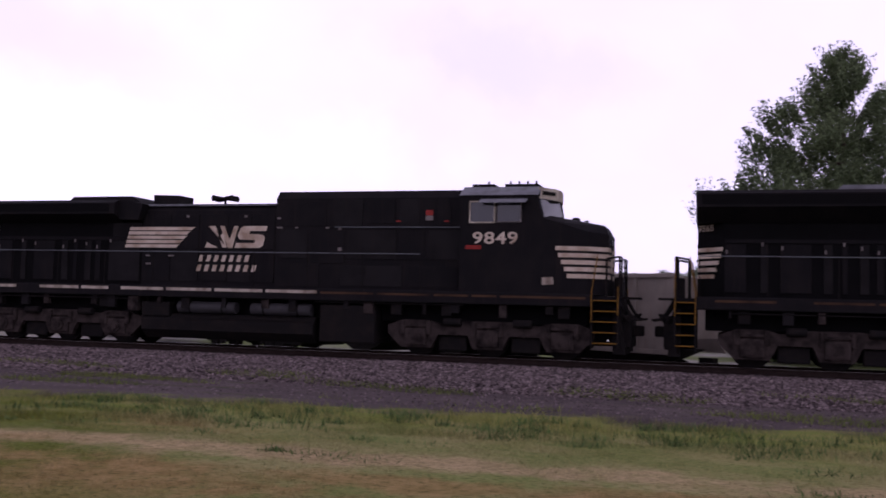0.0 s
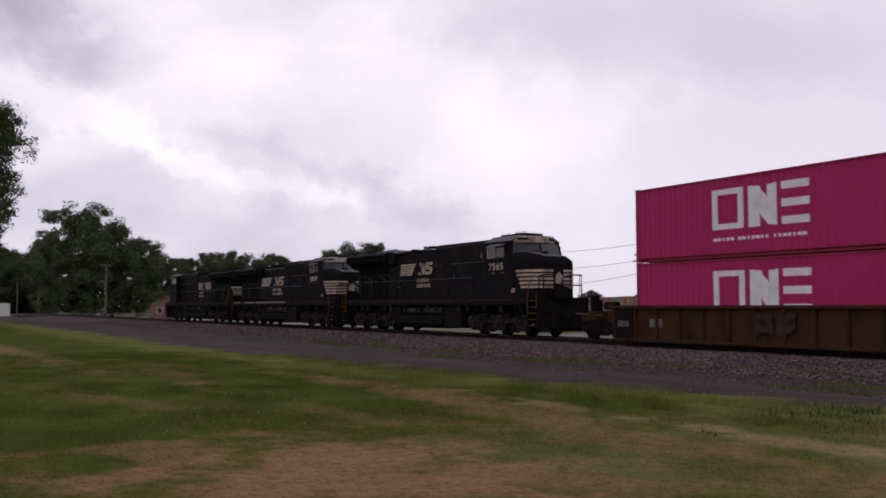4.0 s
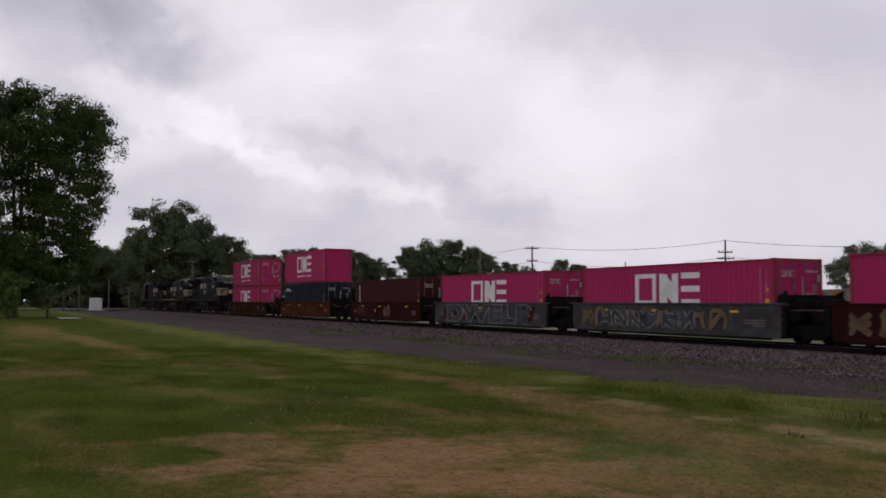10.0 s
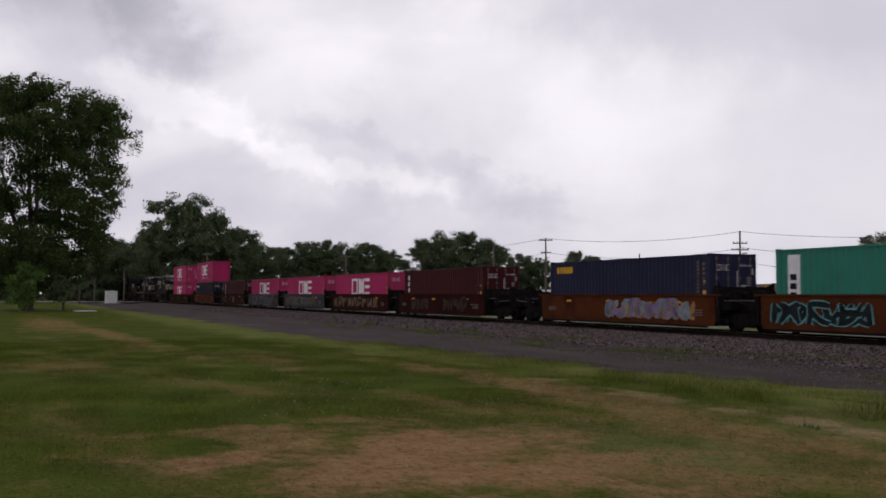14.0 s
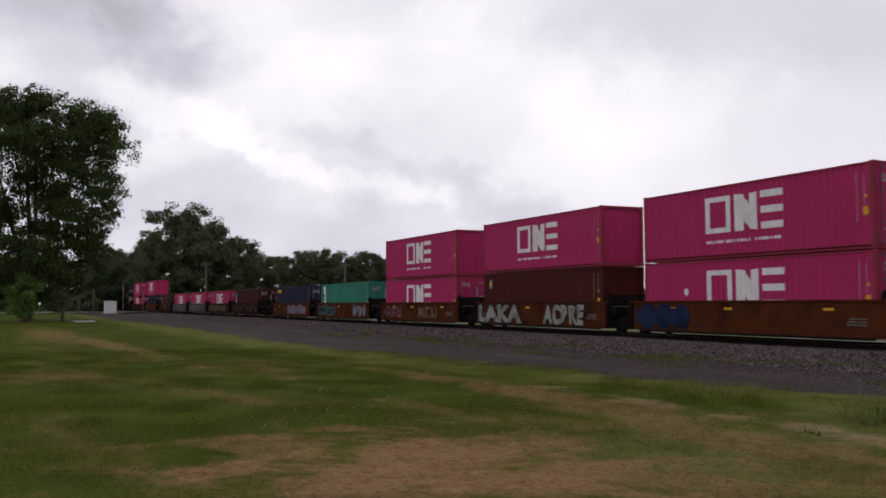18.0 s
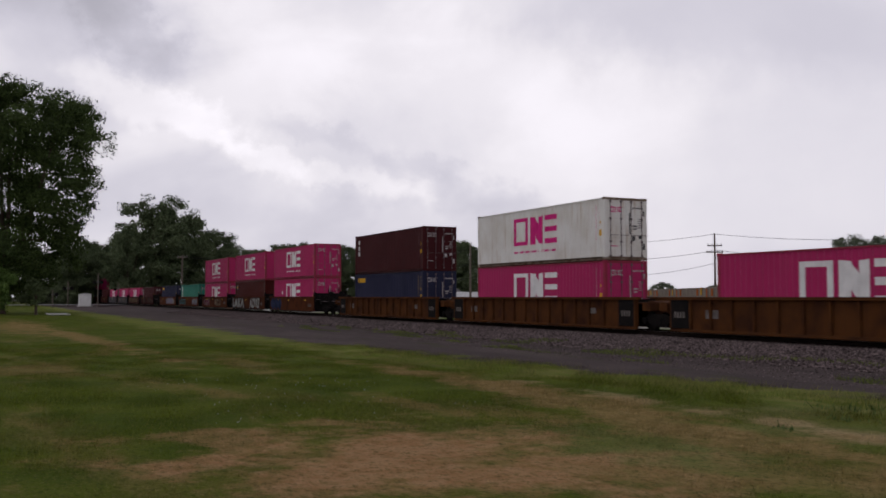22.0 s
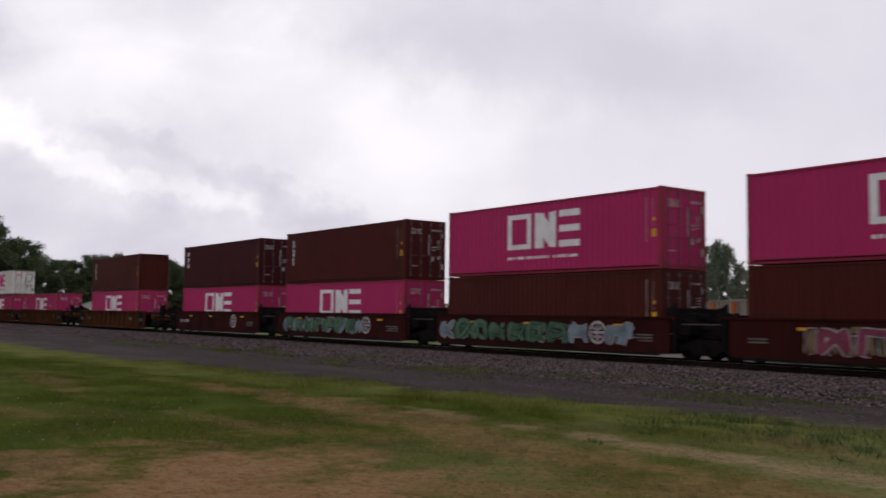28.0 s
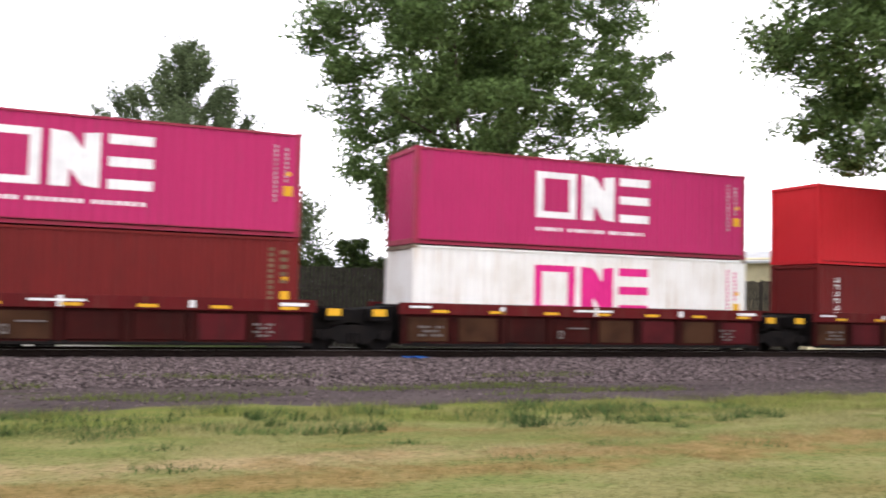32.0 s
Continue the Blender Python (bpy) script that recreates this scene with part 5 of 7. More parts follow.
    string((319.61, 335.37, 351.01, 366.63, 382.26), (316.0, 398.2), "smooth", ("redwell",) * 5,
           ((("pink", "one"), ("maroon", "vert3")), (("pink", "one"), ("brown", "vert")), (("brownlight", ""), ("pink", "one")), (("brownlight", ""), ("pink", "one")), (("pink", "one"), ("winered", "badge"))),
           ((), ((-5.8, 2.6, "sky", 61), (-5.6, 2.2, "green", 51)), ((-6.3, -3.8, "sky", 52), (-0.5, 2.9, "sky", 63), (-5.4, 1.9, "green", 53), (-5.2, 1.7, "green", 64), (3.8, 5.1, "sky", 55)), ((-4.1, 2.9, "wine", 65), (-3.9, 2.7, "tan", 66), (-3.7, 2.5, "rose", 54)), ()),
           ((("round", 3.0, 0.88), ("bars", -5.9, -4.3, 0.72, 0.9)), (("round", 3.03, 0.88),), (("round", 3.31, 0.88),), (("round", 3.36, 0.88),), (("round", -3.81, 0.88), ("bars", 2.2, 3.1, 0.68, 0.86), ("bars", 3.3, 4.5, 0.68, 0.86))), 50)
    string((402.0, 417.8, 433.57, 449.15, 464.6), (398.6, 480.3), "frame", ("redrail",) * 5,
           ((("darkblue", "two"),), (("navy", "flat"), ("winered", "badge")), (("redbrown", "small"), ("pink", "one")), (("white", "onepink"), ("pink", "one")), (("redbrown", "vert"), ("red", ""))),
           none, none, 60)


place_cars()

# ======== locomotives ========
LOCO_WHEEL = wheel_mesh(0.53)


def loco_frame_mesh():
    bm = bmesh.new()
    prism(bm, [(-2.95, 0.62), (-2.95, 0.86), (-2.5, 1.02), (-1.75, 1.02), (-1.4, 0.92), (-0.6, 1.02), (0.6, 1.02), (1.4, 0.92), (1.75, 1.02), (2.5, 1.02), (2.95, 0.86), (2.95, 0.62), (2.55, 0.24), (1.65, 0.24), (1.45, 0.62), (0.6, 0.62), (0.42, 0.24), (-0.42, 0.24), (-0.6, 0.62), (-1.45, 0.62), (-1.65, 0.24), (-2.55, 0.24)], -0.1, 0.1)
    for x in (-2.1, 0, 2.1):
        box(bm, x - 0.32, x + 0.32, -0.19, -0.05, 0.3, 0.78, bevel=0.04)
        rod(bm, (x, -0.25, 0.53), (x, -0.1, 0.53), 0.17, seg=14)
        rod(bm, (x, -0.29, 0.53), (x, -0.2, 0.53), 0.09, seg=10)
        box(bm, x - 0.36, x + 0.36, -0.2, -0.1, 0.84, 0.9)
        for d in (-0.38, 0.38):
            rod(bm, (x + d, -0.15, 0.62), (x + d, -0.15, 0.98), 0.07, seg=8)
    return mesh_of("side_frame", bm)


LOCO_FRAME = loco_frame_mesh()


def wrapped_stripe(bm, pts, z0, z1, out):
    """A thin band that follows a run of upright facets, standing proud of them."""
    for (xa, ya), (xb, yb) in zip(pts, pts[1:]):
        d = Vector((xb - xa, yb - ya, 0)).normalized()
        n = Vector((d.y, -d.x, 0))
        if n.dot(Vector((0.3, out, 0))) < 0:
            n = -n
        prism(bm, [(xa, ya), (xa + n.x * 0.012, ya + n.y * 0.012), (xb + n.x * 0.012, yb + n.y * 0.012), (xb, yb)], z0, z1, "z")


def ring_frame(x0, x1, z0, z1, w, y0, y1, mids=()):
    bm = bmesh.new()
    box(bm, x0, x1, y0, y1, z0, z0 + w)
    box(bm, x0, x1, y0, y1, z1 - w, z1)
    box(bm, x0, x0 + w, y0, y1, z0 + w, z1 - w)
    box(bm, x1 - w, x1, y0, y1, z0 + w, z1 - w)
    for m in mids:
        box(bm, m - w / 2, m + w / 2, y0, y1, z0 + w, z1 - w)
    return bm


def hose(bm, a, c, sag, r=0.028):
    a, c = Vector(a), Vector(c)
    tube(bm, [a.lerp(c, i / 8) - Vector((0, 0, sag * 4 * (i / 8) * (1 - i / 8))) for i in range(9)], r)


def nose_mesh():
    """The nose in plan narrows by two facets a side; its top is ridged and slopes down to the front."""
    half = [(8.72, 1.5), (9.05, 1.48), (9.9, 1.26), (10.42, 0.84)]
    low = [(x, -y) for x, y in half] + [(x, y) for x, y in half[::-1]]
    edge = [3.9, 3.8, 3.55, 3.5]
    top = edge + edge[::-1]
    bm = bmesh.new()
    b = [bm.verts.new((x, y, 1.84)) for x, y in low]
    t = [bm.verts.new((x, y, z)) for (x, y), z in zip(low, top)]
    r = [bm.verts.new(p) for p in ((8.8, -0.95, 4.02), (10.3, -0.6, 3.74), (10.3, 0.6, 3.74), (8.8, 0.95, 4.02))]
    for i in range(7):
        bm.faces.new((b[i], b[i + 1], t[i + 1], t[i]))
    bm.faces.new((b[7], b[0], t[0], t[7]))
    bm.faces.new(b[::-1])
    for f in ((t[0], t[1], r[0]), (t[1], t[2], r[1], r[0]), (t[2], t[3], r[1]), (t[3], t[4], r[2], r[1]), (t[4], t[5], r[2]), (t[5], t[6], r[3], r[2]), (t[6], t[7], r[3]), (r[0], r[1], r[2], r[3]), (t[7], t[0], r[0], r[3])):
        bm.faces.new(f)
    return bm


RED_PLATE = material("faded_red_plate", (0.22, 0.03, 0.025), 0.6)


def diesel_locomotive(u, number, flip, logo, lift, pale_lid, stripe, label, length=1.0):
    """A wide-nosed six-axle road engine; its cab at +x. logo: left and right ends of the big side mark, lift: how far that stands higher."""
    e = empty("diesel_locomotive", u, RAIL_Y, 0, label, "locomotive", "engines at the head of the train")
    blk, old = M["black"], M["oldblack"]
    part("deck", boxed(-10.45, 10.05, -1.53, 1.53, 1.5, 1.84, bevel=0.03), blk, e)
    cuts = (-10.0, -8.35, -7.55, -6.0, -4.9, -4.55, -2.95, -1.3, 0.4, 2.15, 3.9, 5.6, 6.7, 7.5, 9.95)
    for sy in (-1, 1):
        for i, (a, b2) in enumerate(zip(cuts, cuts[1:])):
            if i in (1, 4):
                continue
            pale = stripe == "pale" and b2 < 2.5
            part("sill_stripe", boxed(a + 0.05, b2 - 0.06, sy * 1.533 - 0.004, sy * 1.533 + 0.004, 1.7, 1.79 if pale else 1.76), M["deckline"] if pale else M["rustline"], e, "dirty cream sill stripe" if pale else "rusty worn sill stripe")
    # hoods; the engine with the pale lid has a taller one
    up, ru = (0.17, 0.12) if pale_lid else (0.0, 0.0)
    part("engine_hood", prismed([(-0.92, 1.84), (-0.92, 4.2 + up), (-0.74, 4.4 + up), (0.74, 4.4 + up), (0.92, 4.2 + up), (0.92, 1.84)], -4.2, 0.45, "x"), blk, e)
    part("inverter_hood", prismed([(-1.0, 1.84), (-1.0, 4.55), (-0.78, 4.78), (0.78, 4.78), (1.0, 4.55), (1.0, 1.84)], 0.45, 6.35, "x"), blk, e)
    part("radiator_hood", prismed([(-4.2, -0.9), (-9.72, -0.9), (-10.42, -0.12), (-10.42, 0.12), (-9.72, 0.9), (-4.2, 0.9)], 1.84, 3.85, "z"), M["recess"], e)
    part("radiator_wing", prismed([(-0.95, 3.82), (-1.48, 4.07 + ru), (-1.48, 4.42 + ru), (-1.28, 4.52 + ru), (1.28, 4.52 + ru), (1.48, 4.42 + ru), (1.48, 4.07 + ru), (0.95, 3.82)], -10.45, -4.9, "x"), blk, e)
    part("radiator_wing_end", prismed([(-4.9, 3.9), (-4.9, 4.51 + ru), (-4.5, 4.5 + ru), (-4.05, 4.4 + ru), (-4.2, 3.9)], -1.24, 1.24), blk, e)
    part("radiator_lid", prismed([(-6.9, 4.52 + ru), (-6.75, 4.66 if not pale_lid else 4.78), (-4.55, 4.66 if not pale_lid else 4.78), (-4.25, 4.45 + ru)], -1.05, 1.05), M["roofgrey"] if pale_lid else old, e, "pale radiator lid" if pale_lid else "")
    for sy in (-1, 1):
        part("radiator_grille", boxed(-10.3, -5.1, sy * 1.483 - 0.006, sy * 1.483 + 0.006, 4.13 + ru, 4.38 + ru), M["recess"], e)
        # wide doors between dark ventilation slots
        slots = (-9.7, -9.15, -8.78, -8.6, -8.28, -7.5, -7.2, -6.98, -6.75, -6.62, -6.32, -6.1, -5.92, -5.74, -5.42, -4.3)
        for k in range(0, len(slots), 2):
            d = part("hood_door", boxed(slots[k], slots[k + 1], sy * 0.915 - 0.02, sy * 0.915 + 0.02, 1.98, 3.25, bevel=0.008), old if k % 4 else blk, e)
            part("door_latch", boxed(slots[k] + 0.02, slots[k] + 0.07, sy * 0.94 - 0.008, sy * 0.94 + 0.008, 3.0 + 0.1 * (k % 3), 3.1 + 0.1 * (k % 3)), M["stencil"], d)
        part("hood_rail", boxed(-9.7, -4.3, sy * 0.915 - 0.02, sy * 0.915 + 0.02, 3.28, 3.38), blk, e)
        part("hood_panel", boxed(-5.3, -4.25, sy * 0.915 - 0.02, sy * 0.915 + 0.02, 3.4, 3.82), old, e)
        for i, (a, b2) in enumerate(((-4.15, -3.2), (-3.14, -2.2), (-2.14, -1.2), (-1.14, -0.4), (-0.34, 0.4))):
            d = part("hood_door", boxed(a, b2, sy * 0.935 - 0.012, sy * 0.935 + 0.012, 2.0, 2.98, bevel=0.006), old if i % 2 else blk, e)
            part("hood_panel", boxed(a, b2, sy * 0.935 - 0.012, sy * 0.935 + 0.012, 3.01, 4.08, bevel=0.006), blk, e)
        for i, (a, b2, z0, z1) in enumerate(((0.6, 2.1, 3.72, 4.45), (2.3, 3.25, 3.72, 4.5), (3.4, 4.25, 3.8, 4.5), (4.4, 5.0, 3.72, 4.5), (5.55, 5.95, 3.75, 4.5), (0.6, 1.5, 2.75, 3.6), (1.6, 2.7, 2.6, 3.6), (2.8, 4.3, 2.75, 3.6), (4.4, 5.2, 2.75, 3.6), (5.3, 6.25, 2.75, 3.6), (0.6, 1.9, 1.9, 2.6), (2.6, 4.5, 1.95, 2.55), (4.7, 6.2, 1.95, 2.55))):
            part("hood_panel", boxed(a, b2, sy * 1.008 - 0.014, sy * 1.008 + 0.014, z0, z1, bevel=0.006), (blk, old)[i % 2], e)
        part("louvre", boxed(2.95, 3.4, sy * 1.03 - 0.01, sy * 1.03 + 0.01, 2.25, 2.5), old, e)
        part("hood_handrail", rods([((2.4, sy * 1.09, 3.68), (6.3, sy * 1.09, 3.68))], 0.014), M["railgrey"], e)
    xs = (-4.2, -3.25, 4.78) if not pale_lid else (-3.5, -2.9, 4.78)
    part("exhaust", prismed([(xs[0], 4.4 + up), (xs[0] - 0.02, xs[2]), (xs[1], xs[2] - 0.03), (xs[1], 4.4 + up)], -0.4, 0.4), blk, e)
    horn = part("air_horn", rods([((-1.85, 0, 4.38 + up), (-1.85, 0, 4.68 + up * 0.7))], 0.04), blk, e)
    for y in (-0.18, 0, 0.18):
        part("horn_bell", rod(bmesh.new(), (-2.2, y, 4.68 + up * 0.7), (-1.85, y, 4.68 + up * 0.7), 0.1, 0.035, seg=10), blk, horn)
        part("horn_bell", rod(bmesh.new(), (-1.85, y, 4.68 + up * 0.7), (-1.5, y, 4.68 + up * 0.7), 0.035, 0.1, seg=10), blk, horn)
    part("hood_edge_strip", boxed(-4.3, 0.44, -0.9, -0.6, 4.36 + up, 4.415 + up), M["roofgrey"] if not pale_lid else blk, e)
    # cab and nose
    part("cab", prismed([(6.35, 1.84), (6.35, 4.55), (8.5, 4.55), (8.72, 3.88), (8.72, 1.84)], -1.5, 1.5), blk, e)
    part("cab_roof", prismed([(-1.54, 4.54), (-0.95, 4.84), (0.95, 4.84), (1.54, 4.54)], 6.32, 8.56, "x"), M["roofgrey"], e, "worn grey cab roof")
    for a, b2 in ((6.45, 7.12), (7.42, 8.4)):
        part("roof_unit", boxed(a, b2, -0.6, 0.6, 4.84, 4.97, bevel=0.02), blk, e)
    bm = bmesh.new()
    for xx in (6.9, 7.55, 7.8, 8.05, 8.3):
        rod(bm, (xx, -0.4, 4.95), (xx, -0.4, 5.07), 0.03, seg=6)
    tagged(part("antennas", bm, blk, e), kind="stuff")
    part("number_board_band", prismed([(8.52, -1.2), (8.94, -0.5), (8.98, 0), (8.94, 0.5), (8.52, 1.2), (8.45, 0.9), (8.45, -0.9)], 4.48, 4.8, "z"), M["dirtycream"], e, "stained cream number board housing")
    for s in (-1, 1):
        part("number_board", prismed([(8.6, s * 1.08), (8.88, s * 0.6), (8.9, s * 0.62), (8.62, s * 1.1)], 4.6, 4.7, "z"), M["under"], e)
        bm = bmesh.new()
        q = [(8.72, s * 1.4, 3.94), (9.04, s * 0.05, 4.06), (8.94, s * 0.05, 4.47), (8.58, s * 1.3, 4.44)]
        vs = [bm.verts.new(p) for p in q] + [bm.verts.new((x - 0.06, y, z - 0.02)) for x, y, z in q]
        for f in ((0, 1, 2, 3), (7, 6, 5, 4), (0, 4, 5, 1), (1, 5, 6, 2), (2, 6, 7, 3), (3, 7, 4, 0)):
            bm.faces.new([vs[i] for i in f])
        part("windshield", bm, M["glass"], e, "dark windscreen glass")
    part("windshield_post", prismed([(8.7, 3.9), (9.05, 4.02), (8.97, 4.5), (8.55, 4.5)], -0.05, 0.05), blk, e)
    part("nose", nose_mesh(), blk, e)
    # grey sheet on the black nose, a painted reflection of the sky
    part("nose_top", prismed([(8.85, 4.02), (8.85, 4.035), (10.28, 3.765), (10.28, 3.75)], -0.62, 0.62), M["roofgrey"], e)
    part("nose_headlight", boxed(9.3, 9.5, -0.14, 0.14, 3.93, 4.04, bevel=0.03), blk, e)
    for sy in (-1, 1):
        fr = part("window_frame", ring_frame(6.62, 7.36, 3.76, 4.38, 0.035, sy * 1.51 - 0.015, sy * 1.51 + 0.015), M["dirtycream"], e, "pale window frame")
        part("pane", boxed(6.655, 7.325, sy * 1.508 - 0.006, sy * 1.508 + 0.006, 3.795, 4.345), M["glass"], fr, "dark cab glass")
        fr = part("window_frame", ring_frame(7.4, 8.1, 3.78, 4.36, 0.025, sy * 1.51 - 0.012, sy * 1.51 + 0.012), M["stencil"], e, "worn window frame")
        part("pane", boxed(7.425, 8.075, sy * 1.508 - 0.006, sy * 1.508 + 0.006, 3.805, 4.335), M["glass"], fr, "dark cab glass")
        part("sun_visor", prismed([(sy * 1.5, 4.42), (sy * 1.5, 4.44), (sy * 1.85, 4.31), (sy * 1.85, 4.29)], 6.95, 8.27, "x"), M["roofgrey"], e)
        # nose stripes, five a side, each shorter than the one above
        for i in range(5):
            z = 2.27 + i * 0.188
            bm = bmesh.new()
            wrapped_stripe(bm, [(9.36 - 0.078 * i, sy * (1.4 + 0.02 * i)), (9.9, sy * 1.26), (10.42, sy * 0.84), (10.42, sy * 0.3)], z, z + 0.115, sy)
            part("nose_stripe", bm, M["cream"], e, "pale nose stripe")
        part("class_plate", prismed([(8.7, 2.07), (8.7, 2.27), (9.0, 2.29), (9.02, 2.09)], sy * 1.504 - 0.004, sy * 1.504 + 0.004), M["deckline"], e)
    part("nose_emblem", prismed([(-0.2, 2.5), (-0.25, 2.8), (0.05, 3.05), (0.25, 2.8), (0.15, 2.45)], 10.425, 10.435, "x"), M["dirtycream"], e, "pale emblem on the nose")
    for y in (-0.25, 0.25):
        part("headlight", rods([((10.38, y, 3.3), (10.46, y, 3.3))], 0.09, 12), M["glass"], e)
    # writing and side mark
    for sy in (-1, 1):
        spin = 0 if sy < 0 else 180
        o = lambda x, z, yy=1.506: pose(x, sy * yy, z, 90, 0, spin)
        if number:
            writing("road_number", number, 0.45, M["cream"], e, o(6.72 if sy < 0 else 8.1, 3.19) @ Matrix.Diagonal((1.36, 1.02, 1, 1)), "pale road number")
            writing("rear_number", number, 0.22, M["cream"], e, (pose(-10.40, -0.155, 3.63, 90, 0, -48.1) if sy < 0 else pose(-9.95, 0.66, 3.63, 90, 0, 180 + 48.1)) @ Matrix.Diagonal((1.3, 1.1, 1, 1)), "small pale road number")
        if pale_lid:
            little_bars(e, [(7.0, 7.12, 2.98, 3.08), (7.16, 7.28, 2.98, 3.08), (7.75, 8.1, 3.0, 3.05)], sy * 1.5 - (0.004 if sy < 0 else -0.008), M["stencil"])
        else:
            part("red_plate", boxed(6.53, 6.98, sy * 1.504 - 0.004, sy * 1.504 + 0.004, 3.03, 3.14), RED_PLATE, e)
        a, b2 = logo
        w = (b2 - a) / 4.97
        y = 0.951
        X = lambda v: a + (v + 4.83) * w
        Z = lambda v: v + lift
        for i in range(5):
            z = 3.04 + i * 0.137
            l0, l1 = -4.83 + 0.036 * i, -4.83 + 0.036 * (i + 0.85)
            r0 = (-2.99, -2.86, -2.72, -2.62, -2.45)[i]
            part("mark_stripe", prismed([(X(l0), Z(z)), (X(l1), Z(z + 0.1)), (X(r0 + 0.14), Z(z + 0.1)), (X(r0 + 0.06), Z(z + 0.06)), (X(r0), Z(z))], sy * y - 0.004, sy * y + 0.004), M["cream"], e, "pale speed stripe")
        shapes = ([(-1.97, 3.05), (-1.9, 3.22), (-1.78, 3.16), (-1.62, 3.1), (-1.52, 3.05)],
                  [(-1.86, 3.72), (-1.62, 3.72), (-1.46, 3.3), (-1.36, 3.05), (-1.22, 3.05), (-1.36, 3.5), (-1.5, 3.38), (-1.62, 3.5)],
                  [(-1.46, 3.72), (-1.32, 3.72), (-1.12, 3.3), (-0.98, 3.72), (-0.84, 3.72), (-1.02, 3.05), (-1.18, 3.05)],
                  [(-0.95, 3.05), (-0.9, 3.2), (-0.28, 3.2), (-0.26, 3.29), (-0.78, 3.31), (-0.86, 3.42), (-0.76, 3.66), (-0.64, 3.72), (0.14, 3.72), (0.1, 3.57), (-0.44, 3.57), (-0.46, 3.48), (-0.02, 3.46), (0.08, 3.36), (0.0, 3.12), (-0.12, 3.05)])
        for sh in shapes:
            part("mark_block", prismed([(X(p[0]), Z(p[1])) for p in sh], sy * y - 0.004, sy * y + 0.004), M["cream"], e, "pale slanted block")
        for cnt, z, x0, x1 in ((7, 2.62, -2.18, -0.35), (8, 2.32, -2.25, -0.1)):
            for i in range(cnt):
                wd = (x1 - x0) / cnt
                x = x0 + i * wd
                part("name_bar", prismed([(X(x), Z(z)), (X(x + 0.06), Z(z + 0.2)), (X(x + wd * 0.72), Z(z + 0.2)), (X(x + wd * 0.72 - 0.06), Z(z))], sy * y - 0.004, sy * y + 0.004), M["cream"], e)
    little_bars(e, [(5.2, 5.42, 3.88, 4.02)], -1.03, M["stencil"])
    little_bars(e, [(5.2, 5.42, 4.03, 4.18), (4.3, 4.45, 3.84, 3.88), (5.75, 5.9, 3.84, 3.88)], -1.03, RED_PLATE)
    little_bars(e, [(6.42, 6.5, 3.82, 3.92), (0.5, 0.62, 3.92, 3.98), (0.5, 0.68, 3.64, 3.69), (1.1, 1.2, 3.64, 3.69), (2.1, 2.22, 3.64, 3.69), (2.5, 2.6, 3.6, 3.7), (2.5, 2.62, 2.98, 3.08), (-3.2, -3.0, 2.76, 2.81), (-4.0, -3.85, 2.76, 2.81), (-4.0, -3.8, 2.5, 2.56), (-2.6, -2.5, 3.98, 4.05), (-0.6, -0.5, 3.98, 4.05), (9.72, 9.84, 3.3, 3.38), (7.45, 7.6, 3.06, 3.12)], -1.035, M["stencil"])
    # rear corner stripes, end walks, steps and couplings
    for sy in (-1, 1):
        for k in range(5):
            z = 2.35 + k * 0.18
            f = 0.64 + 0.08 * k
            bm = bmesh.new()
            wrapped_stripe(bm, [(-10.41, sy * 0.13), (-10.42 + 0.7 * f, sy * (0.12 + 0.78 * f))], z, z + 0.105, sy * 9)
            part("rear_stripe", bm, M["cream"], e, "pale stripe at the rear corner")
    for sx, xa, xb in ((-1, -10.98, -10.45), (1, 10.05, 10.75)):
        for sy in (-1, 1):
            st = part("stepwell", boxed(xa, xb, sy * 0.95 - 0.12, sy * 0.95 + 0.12, 0.45, 1.6), M["recess"], e)
            for k in range(5):
                z = 0.55 + k * 0.285
                tr = part("step_tread", boxed(xa + 0.03, xb - 0.03, min(sy * 1.08, sy * 1.5), max(sy * 1.08, sy * 1.5), z - 0.03, z), M["under"], st)
                part("step_edge", boxed(xa + 0.03, xb - 0.03, sy * 1.505 - 0.006, sy * 1.505 + 0.006, z - 0.025, z + 0.004), M["handrail"], tr, "worn yellow step edge")
            for xx in (xa, xb):
                part("step_stringer", boxed(xx - 0.025, xx + 0.025, min(sy * 1.0, sy * 1.5), max(sy * 1.0, sy * 1.5), 0.4, 1.84), M["under"], e)
            inner, outer = (xa, xb) if sx > 0 else (xb, xa)
            part("handrail", rods([((inner, sy * 1.53, 1.1), (inner, sy * 1.53, 1.9)), ((inner, sy * 1.53, 1.9), (inner + sx * 0.1, sy * 1.45, 2.6)), ((inner + sx * 0.1, sy * 1.45, 2.6), (inner + sx * 0.14, sy * 1.42, 2.88))], 0.018), M["handrail"], e, "yellow handrail")
            part("handrail", rods([((outer, sy * 1.53, 1.3), (outer, sy * 1.53, 1.9)), ((outer, sy * 1.53, 1.9), (outer, sy * 1.4, 2.82))] if sx < 0 else [((outer, sy * 1.53, 1.3), (outer, sy * 1.5, 2.05))], 0.018), M["handrail"], e, "yellow handrail")
        part("end_deck", boxed(xa, xb, -1.08, 1.08, 1.5, 1.8, bevel=0.02), blk, e)
        xo = xb if sx > 0 else xa
        part("pilot", prismed([(xo - sx * 0.15, 0.25), (xo - sx * 0.15, 1.5), (xo + sx * 0.02, 1.5), (xo + sx * 0.2, 0.25)], -1.3, 1.3), M["under"], e)
